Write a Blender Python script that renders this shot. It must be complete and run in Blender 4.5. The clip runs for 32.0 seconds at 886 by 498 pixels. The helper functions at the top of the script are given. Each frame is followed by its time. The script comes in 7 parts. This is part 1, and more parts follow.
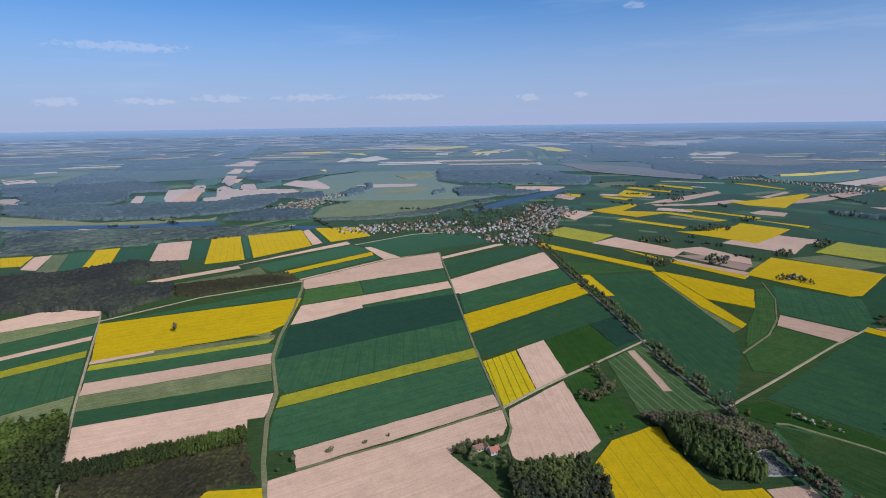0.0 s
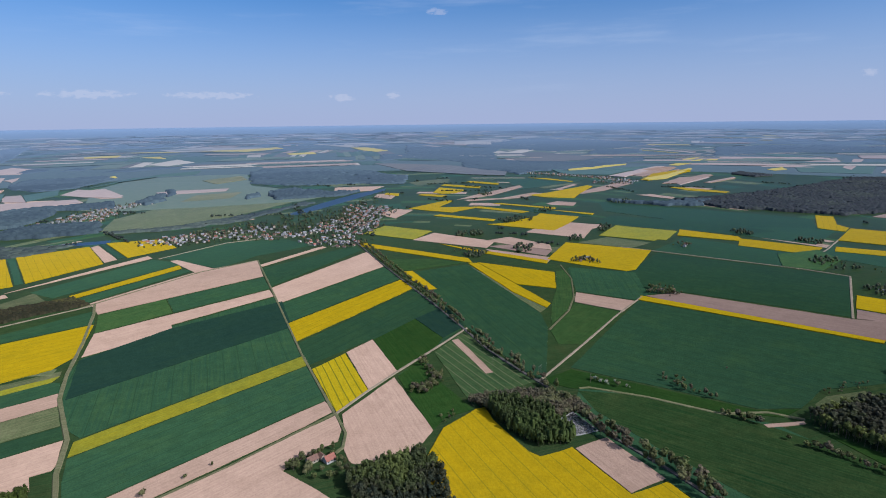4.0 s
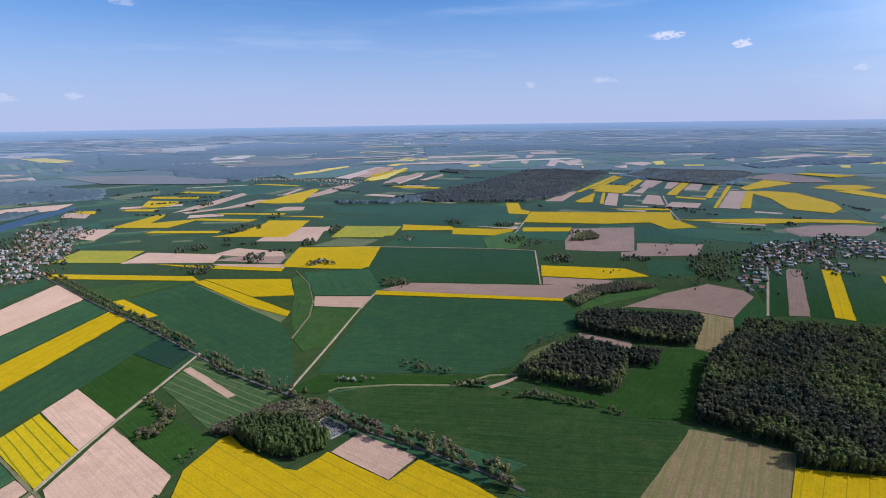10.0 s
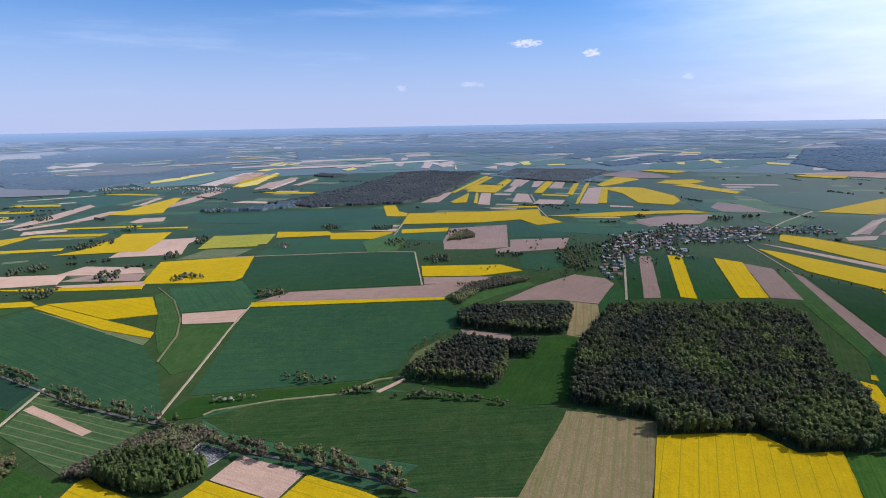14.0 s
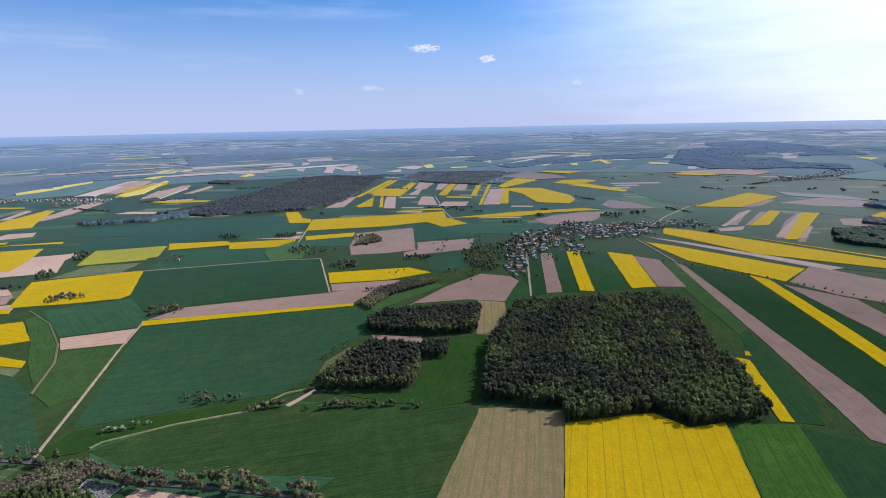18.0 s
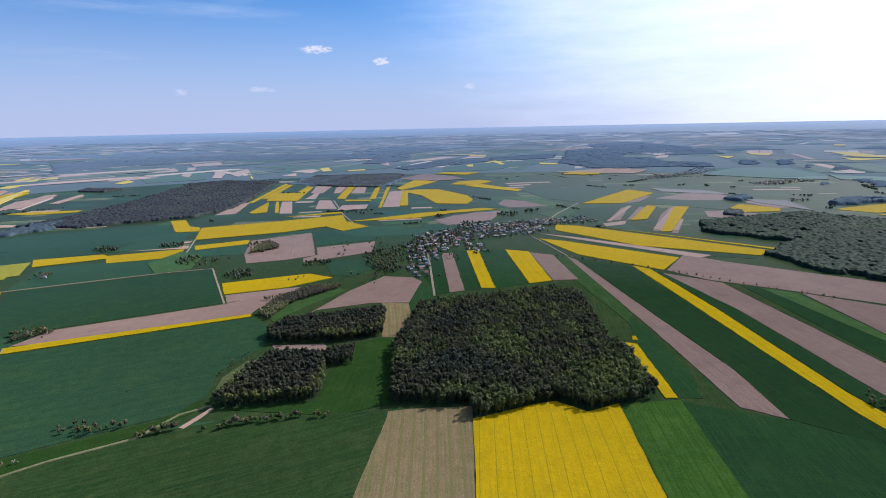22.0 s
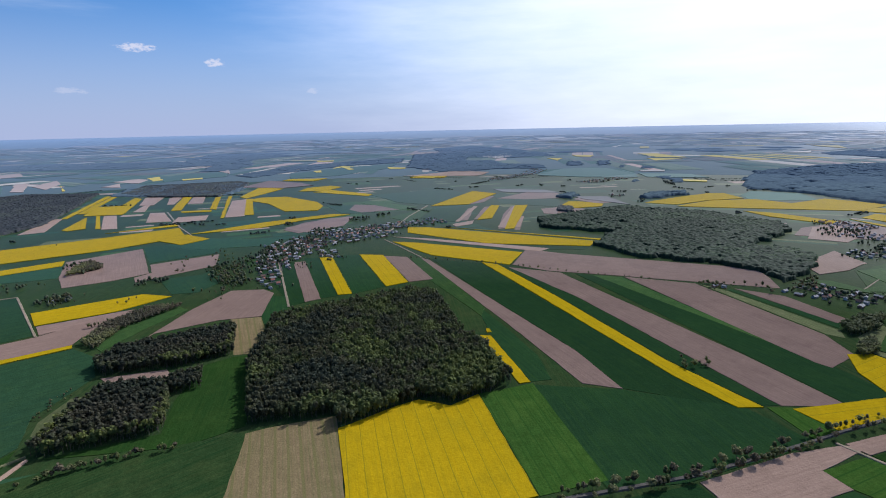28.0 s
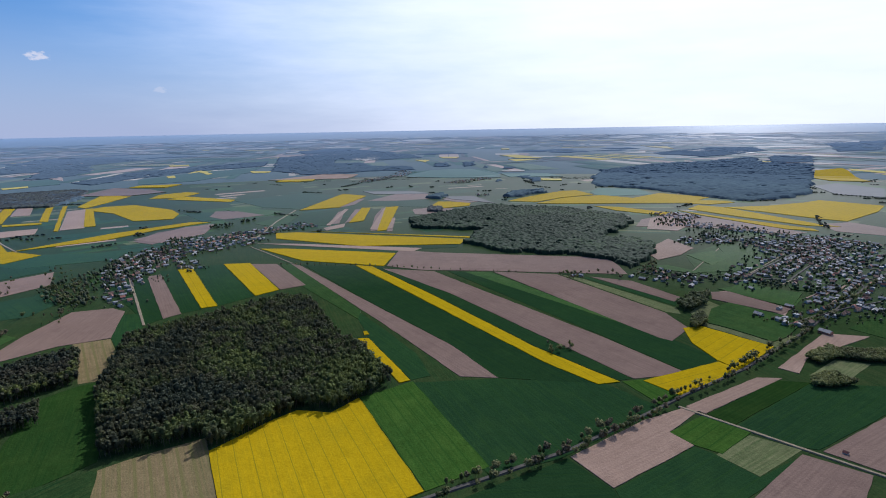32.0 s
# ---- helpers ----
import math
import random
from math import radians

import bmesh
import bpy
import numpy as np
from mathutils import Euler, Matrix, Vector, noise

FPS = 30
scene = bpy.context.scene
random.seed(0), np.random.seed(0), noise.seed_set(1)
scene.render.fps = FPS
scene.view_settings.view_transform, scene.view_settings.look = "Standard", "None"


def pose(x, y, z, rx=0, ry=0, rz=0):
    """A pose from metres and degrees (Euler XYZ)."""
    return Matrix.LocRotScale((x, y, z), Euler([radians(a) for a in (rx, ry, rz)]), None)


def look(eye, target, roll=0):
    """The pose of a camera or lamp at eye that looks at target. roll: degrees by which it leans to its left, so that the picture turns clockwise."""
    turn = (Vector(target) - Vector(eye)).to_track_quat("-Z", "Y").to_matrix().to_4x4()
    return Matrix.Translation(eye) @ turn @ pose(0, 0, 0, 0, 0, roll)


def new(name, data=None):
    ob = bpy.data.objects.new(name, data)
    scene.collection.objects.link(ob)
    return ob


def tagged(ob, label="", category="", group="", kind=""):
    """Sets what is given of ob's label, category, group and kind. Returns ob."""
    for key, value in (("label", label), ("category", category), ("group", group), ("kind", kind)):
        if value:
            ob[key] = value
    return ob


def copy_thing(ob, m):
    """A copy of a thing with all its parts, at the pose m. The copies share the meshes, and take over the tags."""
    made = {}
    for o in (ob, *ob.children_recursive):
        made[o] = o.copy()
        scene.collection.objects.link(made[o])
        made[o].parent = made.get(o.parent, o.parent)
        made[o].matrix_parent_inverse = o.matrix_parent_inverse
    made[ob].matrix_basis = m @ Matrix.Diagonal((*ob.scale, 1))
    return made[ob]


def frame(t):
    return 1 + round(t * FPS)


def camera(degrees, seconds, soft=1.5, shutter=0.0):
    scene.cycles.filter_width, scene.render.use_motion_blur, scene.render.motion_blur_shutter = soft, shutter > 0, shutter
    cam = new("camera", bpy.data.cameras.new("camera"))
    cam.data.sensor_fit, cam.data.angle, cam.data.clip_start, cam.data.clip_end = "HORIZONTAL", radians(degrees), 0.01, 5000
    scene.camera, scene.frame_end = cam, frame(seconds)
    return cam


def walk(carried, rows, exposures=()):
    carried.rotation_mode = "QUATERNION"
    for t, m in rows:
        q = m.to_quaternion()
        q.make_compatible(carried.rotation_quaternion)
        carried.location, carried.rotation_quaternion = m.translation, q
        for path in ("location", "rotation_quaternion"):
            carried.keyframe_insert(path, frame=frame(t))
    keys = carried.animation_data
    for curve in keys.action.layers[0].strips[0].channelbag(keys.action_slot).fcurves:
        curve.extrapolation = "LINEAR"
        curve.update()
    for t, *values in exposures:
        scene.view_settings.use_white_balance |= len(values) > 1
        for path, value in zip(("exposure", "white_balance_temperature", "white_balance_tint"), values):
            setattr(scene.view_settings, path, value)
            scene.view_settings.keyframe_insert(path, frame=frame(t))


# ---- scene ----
cam = camera(77.80, 32.0, soft=1.0)
PATH = [
    (0.0, pose(-1.8, 1.2, 282.1, 77.07, 0.75, -0.14)),
    (0.5, pose(-1.4, 1.5, 282.1, 76.96, 0.47, -2.22)),
    (1.0, pose(-1.0, 1.8, 282.1, 76.94, 0.42, -4.47)),
    (1.5, pose(-0.7, 2.1, 282.1, 76.96, 0.46, -6.90)),
    (2.0, pose(-0.3, 2.4, 282.1, 76.97, 0.50, -9.27)),
    (2.5, pose(0.1, 2.7, 282.0, 76.96, 0.56, -11.51)),
    (3.0, pose(0.4, 3.0, 282.0, 76.94, 0.61, -13.83)),
    (3.5, pose(0.8, 3.3, 282.0, 76.92, 0.66, -16.36)),
    (5.5, pose(2.1, 4.4, 281.8, 76.90, 0.69, -25.83)),
    (6.0, pose(2.5, 4.6, 281.7, 76.94, 0.81, -28.45)),
    (6.5, pose(2.8, 4.9, 281.7, 76.95, 0.79, -30.96)),
    (7.0, pose(3.1, 5.2, 281.6, 76.94, 0.78, -33.33)),
    (7.5, pose(3.4, 5.4, 281.5, 76.94, 0.83, -35.71)),
    (8.0, pose(3.7, 5.7, 281.4, 76.92, 0.89, -38.10)),
    (8.5, pose(4.0, 5.9, 281.4, 76.92, 0.90, -40.41)),
    (9.0, pose(4.3, 6.2, 281.3, 76.95, 0.88, -42.61)),
    (9.5, pose(4.6, 6.4, 281.2, 76.95, 0.85, -44.70)),
    (10.0, pose(4.9, 6.7, 281.1, 76.95, 0.83, -46.71)),
    (10.5, pose(5.2, 6.9, 281.0, 76.95, 0.85, -48.65)),
    (11.0, pose(5.5, 7.2, 280.9, 76.95, 0.88, -50.47)),
    (11.5, pose(5.8, 7.4, 280.8, 76.97, 0.90, -52.18)),
    (12.0, pose(6.0, 7.6, 280.7, 76.99, 0.92, -53.76)),
    (12.5, pose(6.3, 7.9, 280.6, 77.00, 0.94, -55.25)),
    (13.0, pose(6.6, 8.1, 280.5, 77.01, 0.94, -56.70)),
    (13.5, pose(6.8, 8.3, 280.4, 77.03, 0.95, -58.15)),
    (14.0, pose(7.1, 8.5, 280.2, 77.06, 0.96, -59.55)),
    (14.5, pose(7.3, 8.8, 280.1, 77.09, 0.93, -60.91)),
    (16.5, pose(8.3, 9.6, 279.6, 77.23, 0.97, -66.14)),
    (17.0, pose(8.5, 9.8, 279.4, 77.24, 1.04, -67.21)),
    (17.5, pose(8.7, 10.0, 279.3, 77.25, 1.10, -68.31)),
    (18.0, pose(8.9, 10.2, 279.1, 77.27, 1.14, -69.51)),
    (18.5, pose(9.1, 10.4, 279.0, 77.28, 1.11, -70.79)),
    (19.0, pose(9.4, 10.6, 278.8, 77.29, 1.07, -72.08)),
    (19.5, pose(9.6, 10.8, 278.6, 77.29, 1.10, -73.36)),
    (20.0, pose(9.8, 11.0, 278.5, 77.28, 1.15, -74.65)),
    (20.5, pose(9.9, 11.2, 278.3, 77.27, 1.18, -75.93)),
    (21.0, pose(10.1, 11.3, 278.1, 77.28, 1.19, -77.25)),
    (21.5, pose(10.3, 11.5, 277.9, 77.30, 1.18, -78.64)),
    (22.0, pose(10.5, 11.7, 277.7, 77.33, 1.16, -80.04)),
    (22.5, pose(10.7, 11.9, 277.5, 77.37, 1.13, -81.40)),
    (23.0, pose(10.8, 12.0, 277.3, 77.40, 1.12, -82.76)),
    (23.5, pose(11.0, 12.2, 277.1, 77.42, 1.22, -84.16)),
    (24.0, pose(11.2, 12.4, 276.9, 77.42, 1.30, -85.54)),
    (24.5, pose(11.3, 12.5, 276.7, 77.43, 1.30, -86.93)),
    (25.0, pose(11.5, 12.7, 276.5, 77.44, 1.30, -88.44)),
    (25.5, pose(11.6, 12.8, 276.3, 77.47, 1.32, -90.05)),
    (27.5, pose(12.2, 13.4, 275.4, 77.54, 1.36, -94.23)),
    (28.0, pose(12.3, 13.6, 275.2, 77.56, 1.18, -95.61)),
    (28.5, pose(12.4, 13.7, 274.9, 77.57, 1.23, -97.09)),
    (29.0, pose(12.5, 13.8, 274.7, 77.57, 1.28, -98.68)),
    (29.5, pose(12.6, 14.0, 274.4, 77.55, 1.29, -100.32)),
    (30.0, pose(12.7, 14.1, 274.2, 77.55, 1.31, -101.97)),
    (30.5, pose(12.8, 14.2, 273.9, 77.56, 1.31, -103.64)),
    (31.0, pose(12.9, 14.3, 273.7, 77.58, 1.33, -105.39)),
    (31.5, pose(13.0, 14.5, 273.4, 77.57, 1.27, -107.23)),
    (32.0, pose(13.1, 14.6, 273.1, 77.57, 1.01, -109.10)),
]
walk(cam, PATH, [(0.0, -0.15, 5800, 12), (3.5, -0.15, 5800, 13), (9.0, 0.07, 5850, 15), (14.0, 0.24, 5900, 16), (21.0, 0.20, 5950, 16), (32.0, -0.08, 5850, 13)])

# ---- light ----
SUN_AZ, SUN_EL = radians(-137), radians(40)   # turn about z from the first view's heading, height
SUN_DIR = Vector((-math.sin(SUN_AZ) * math.cos(SUN_EL), math.cos(SUN_AZ) * math.cos(SUN_EL), math.sin(SUN_EL)))
world = bpy.data.worlds.new("sky")
scene.world = world
world.use_nodes = True
wt = world.node_tree
wn = wt.nodes
wn.clear()
w_out, w_bg, w_sky = wn.new("ShaderNodeOutputWorld"), wn.new("ShaderNodeBackground"), wn.new("ShaderNodeTexSky")
w_sky.sky_type, w_sky.sun_disc = "NISHITA", False
w_sky.sun_elevation = SUN_EL
w_sky.sun_rotation = -SUN_AZ
w_sky.altitude, w_sky.air_density, w_sky.dust_density, w_sky.ozone_density = 300, 1.0, 0.4, 3.0
w_bg.inputs["Strength"].default_value = 0.10


def w_math(op, a, b=0.0, c=0.0):
    m = wn.new("ShaderNodeMath")
    m.operation = op
    for i, v in enumerate((a, b, c)):
        if isinstance(v, (int, float)):
            m.inputs[i].default_value = v
        else:
            wt.links.new(v, m.inputs[i])
    return m.outputs[0]


def w_range(v, a, b, c, d):
    m = wn.new("ShaderNodeMapRange")
    m.interpolation_type = "SMOOTHSTEP"
    for i, k in enumerate((a, b, c, d)):
        m.inputs[i + 1].default_value = k
    wt.links.new(v, m.inputs[0])
    return m.outputs[0]


def w_mix(fac, a, b, mode="MIX"):
    m = wn.new("ShaderNodeMix")
    m.data_type, m.blend_type = "RGBA", mode
    for sock, v in ((m.inputs[0], fac), (m.inputs[6], a), (m.inputs[7], b)):
        if isinstance(v, (int, float)):
            sock.default_value = v
        elif isinstance(v, tuple):
            sock.default_value = (*v, 1)
        else:
            wt.links.new(v, sock)
    return m.outputs[2]


w_dir = wn.new("ShaderNodeTexCoord").outputs["Generated"]
w_sep = wn.new("ShaderNodeSeparateXYZ")
wt.links.new(w_dir, w_sep.inputs[0])
w_el = w_math("ARCSINE", w_sep.outputs[2])
w_az = w_math("ARCTAN2", w_sep.outputs[0], w_sep.outputs[1])
w_dot = wn.new("ShaderNodeVectorMath")
w_dot.operation = "DOT_PRODUCT"
w_dot.inputs[1].default_value = SUN_DIR
wt.links.new(w_dir, w_dot.inputs[0])


def w_noise(scale, sx, sz, detail=5):
    m, t = wn.new("ShaderNodeMapping"), wn.new("ShaderNodeTexNoise")
    m.inputs["Scale"].default_value = (sx, sx, sz)
    m.inputs["Rotation"].default_value = (0.12, -0.1, 0.6)
    t.inputs["Scale"].default_value, t.inputs["Detail"].default_value, t.inputs["Roughness"].default_value = scale, detail, 0.6
    wt.links.new(w_dir, m.inputs[0])
    wt.links.new(m.outputs[0], t.inputs["Vector"])
    return t.outputs["Fac"]


# clear blue overhead, a lilac-grey haze layer above the skyline, a white glare towards the sun
col = w_mix(1.0, w_sky.outputs[0], (0.37, 0.77, 1.09), "MULTIPLY")
col = w_mix(w_range(w_el, -0.02, 0.26, 0.92, 0.0), col, (4.6, 5.0, 6.75))
w_streak = w_noise(3.0, 1.0, 6.0)
w_glow = w_math("MULTIPLY_ADD", w_math("SUBTRACT", w_streak, 0.5), 0.22, w_dot.outputs["Value"])
col = w_mix(w_range(w_glow, 0.41, 0.94, 0.0, 1.0), col, (11.5, 11.7, 12.0))
# thin cirrus and a few small fair-weather clouds: azimuth, height, half width, half height
col = w_mix(w_math("MULTIPLY", w_range(w_noise(2.2, 1.0, 9.0, 7), 0.52, 0.80, 0.0, 0.22), w_range(w_el, 0.02, 0.1, 0.0, 1.0)), col, (8.4, 8.8, 9.4))
CLOUDS = ((1.185, 0.129, 0.024, 0.0058), (1.294, 0.110, 0.014, 0.0062), (-0.595, 0.037, 0.024, 0.007), (-0.366, 0.0434, 0.042, 0.006), (-0.230, 0.0452, 0.055, 0.006),
          (-0.502, 0.118, 0.085, 0.007), (0.242, 0.0446, 0.012, 0.005), (0.152, 0.042, 0.020, 0.006), (-0.060, 0.045, 0.062, 0.005), (-0.478, 0.0386, 0.045, 0.005),
          (0.320, 0.1795, 0.017, 0.005), (1.09, 0.064, 0.018, 0.005), (1.445, 0.066, 0.010, 0.005), (0.968, 0.060, 0.010, 0.005))
w_puff = w_math("SUBTRACT", w_noise(85.0, 1.0, 2.2, 6), 0.5)
for i, (az, el, hw, hh) in enumerate(CLOUDS):
    du = w_math("DIVIDE", w_math("SUBTRACT", w_az, az), hw)
    dv = w_math("DIVIDE", w_math("SUBTRACT", w_el, el), hh)
    d2 = w_math("ADD", w_math("MULTIPLY", du, du), w_math("MULTIPLY", dv, dv))
    fac = w_range(w_math("MULTIPLY_ADD", w_puff, -6.0, d2), 1.4, 0.0, 0.0, 0.7 if i < 2 else 0.26)
    col = w_mix(fac, col, (8.4, 8.0, 8.3))
wt.links.new(col, w_bg.inputs["Color"])
wt.links.new(w_bg.outputs[0], w_out.inputs["Surface"])
sun_data = bpy.data.lights.new("sun", "SUN")
sun_data.energy, sun_data.angle, sun_data.color = 5.0, radians(0.53), (1.0, 0.95, 0.87)
sun = new("sun", sun_data)
sun.matrix_world = look(SUN_DIR * 1000, (0, 0, 0))

# ---- terrain: level near, rising gently to the far skyline ----
RISE, RIM, RIM_Z = 3300.0, 4880.0, 254.0


def ground_z(x, y):
    return max(0.0, (math.hypot(x, y) - RISE) / (RIM - RISE) * RIM_Z)


# ---- materials ----
def nodes_of(name):
    m = bpy.data.materials.new(name)
    m.use_nodes = True
    n, l = m.node_tree.nodes, m.node_tree.links
    b = n["Principled BSDF"]
    return m, n, l, b


def rgb_mix(n, l, fac, a, b, mode="MIX"):
    mx = n.new("ShaderNodeMix")
    mx.data_type, mx.blend_type = "RGBA", mode
    for sock, v in ((mx.inputs[0], fac), (mx.inputs[6], a), (mx.inputs[7], b)):
        if isinstance(v, (int, float)):
            sock.default_value = v
        elif isinstance(v, tuple):
            sock.default_value = (*v, 1)
        else:
            l.new(v, sock)
    return mx.outputs[2]


def noise_of(n, l, coord, scale, detail=4, rough=0.6, lo=0.35, hi=0.65):
    t = n.new("ShaderNodeTexNoise")
    t.inputs["Scale"].default_value, t.inputs["Detail"].default_value, t.inputs["Roughness"].default_value = scale, detail, rough
    l.new(coord, t.inputs["Vector"])
    r = n.new("ShaderNodeMapRange")
    r.inputs["From Min"].default_value, r.inputs["From Max"].default_value = lo, hi
    l.new(t.outputs["Fac"], r.inputs["Value"])
    return r.outputs["Result"]


def stretched(n, l, coord, scale):
    m = n.new("ShaderNodeMapping")
    m.inputs["Scale"].default_value = scale
    l.new(coord, m.inputs["Vector"])
    return m.outputs["Vector"]


def math_of(n, l, op, a, b=0.0, c=0.0):
    m = n.new("ShaderNodeMath")
    m.operation = op
    for i, v in enumerate((a, b, c)):
        if isinstance(v, (int, float)):
            m.inputs[i].default_value = v
        else:
            l.new(v, m.inputs[i])
    return m.outputs[0]


SHEEN = 0.015


def glancing(n, l, b, most=0.85, ior=1.15):
    """A soft gloss at glancing angles alone; the mirrored sky stands in for haze."""
    lay, r = n.new("ShaderNodeLayerWeight"), n.new("ShaderNodeMapRange")
    lay.inputs["Blend"].default_value = 0.5
    r.inputs["From Min"].default_value, r.inputs["From Max"].default_value, r.inputs["To Max"].default_value = 0.72, 0.93, most
    l.new(lay.outputs["Facing"], r.inputs["Value"])
    l.new(r.outputs[0], b.inputs["Coat Weight"])
    b.inputs["Coat Roughness"].default_value, b.inputs["Coat IOR"].default_value = 0.30, ior


def crop(name, base, other, patch, rows=0.0, row_col=None, lines=0.0, line_col=None, line_w=0.05, sheen=SHEEN, spread=0.25, rough=0.85, speck=0.5, dull=0.3, gloss=0.85):
    """A field surface: two tones in broad patches, fine streaks along the drilling and wheel tracks every so many metres."""
    m, n, l, b = nodes_of(name)
    pos, uv, info = n.new("ShaderNodeNewGeometry"), n.new("ShaderNodeUVMap"), n.new("ShaderNodeObjectInfo")
    big = noise_of(n, l, pos.outputs["Position"], 0.006, 5, 0.6)
    col = rgb_mix(n, l, big, base, other)
    streak = noise_of(n, l, stretched(n, l, uv.outputs[0], (0.012, 0.45, 1)), 1.0, 4, 0.65, 0.3, 0.7)
    col = rgb_mix(n, l, math_of(n, l, "MULTIPLY", streak, 0.7), col, patch)
    blot = noise_of(n, l, pos.outputs["Position"], 0.022, 6, 0.7, 0.5, 0.75)
    col = rgb_mix(n, l, math_of(n, l, "MULTIPLY", blot, 0.7), col, patch)
    mid = noise_of(n, l, pos.outputs["Position"], 0.085, 4, 0.7, 0.3, 0.7)
    col = rgb_mix(n, l, speck, col, rgb_mix(n, l, mid, (0.70, 0.70, 0.70), (1.30, 1.30, 1.30)), "MULTIPLY")
    grain = noise_of(n, l, pos.outputs["Position"], 0.45, 3, 0.7, 0.3, 0.7)
    col = rgb_mix(n, l, min(1.0, speck * 1.2), col, rgb_mix(n, l, grain, (0.72, 0.72, 0.72), (1.25, 1.25, 1.25)), "MULTIPLY")
    sep = n.new("ShaderNodeSeparateXYZ")
    l.new(uv.outputs[0], sep.inputs[0])
    if rows:
        w = math_of(n, l, "PINGPONG", math_of(n, l, "DIVIDE", sep.outputs[1], rows), 1.0)
        col = rgb_mix(n, l, math_of(n, l, "MULTIPLY", math_of(n, l, "GREATER_THAN", w, 0.6), streak), col, row_col)
    if lines:
        wob = math_of(n, l, "MULTIPLY", noise_of(n, l, stretched(n, l, uv.outputs[0], (0.02, 0.02, 1)), 1.0, 2, 0.5, 0, 1), 1.6)
        w = math_of(n, l, "FRACT", math_of(n, l, "DIVIDE", math_of(n, l, "ADD", sep.outputs[1], wob), lines))
        col = rgb_mix(n, l, math_of(n, l, "MULTIPLY", math_of(n, l, "LESS_THAN", w, line_w), 0.8), col, line_col)
    var = n.new("ShaderNodeMapRange")
    var.inputs["To Min"].default_value, var.inputs["To Max"].default_value = 1 - spread, 1 + spread
    l.new(info.outputs["Random"], var.inputs["Value"])
    comb = n.new("ShaderNodeCombineColor")
    for i in range(3):
        l.new(var.outputs["Result"], comb.inputs[i])
    col = rgb_mix(n, l, 1.0, col, comb.outputs[0], "MULTIPLY")
    l.new(col, b.inputs["Base Color"])
    b.inputs["Roughness"].default_value = rough
    b.inputs["Specular IOR Level"].default_value = 0.0
    b.inputs["Diffuse Roughness"].default_value = dull
    glancing(n, l, b, gloss)
    # faint blue-tinted sheen, added as a veil of distance haze
    b.inputs["Sheen Weight"].default_value, b.inputs["Sheen Roughness"].default_value = sheen, 0.18
    b.inputs["Sheen Tint"].default_value = (0.50, 0.68, 1.0, 1)
    bump = n.new("ShaderNodeBump")
    bump.inputs["Strength"].default_value, bump.inputs["Distance"].default_value = 0.5, 0.5
    l.new(grain, bump.inputs["Height"])
    l.new(bump.outputs[0], b.inputs["Normal"])
    return m


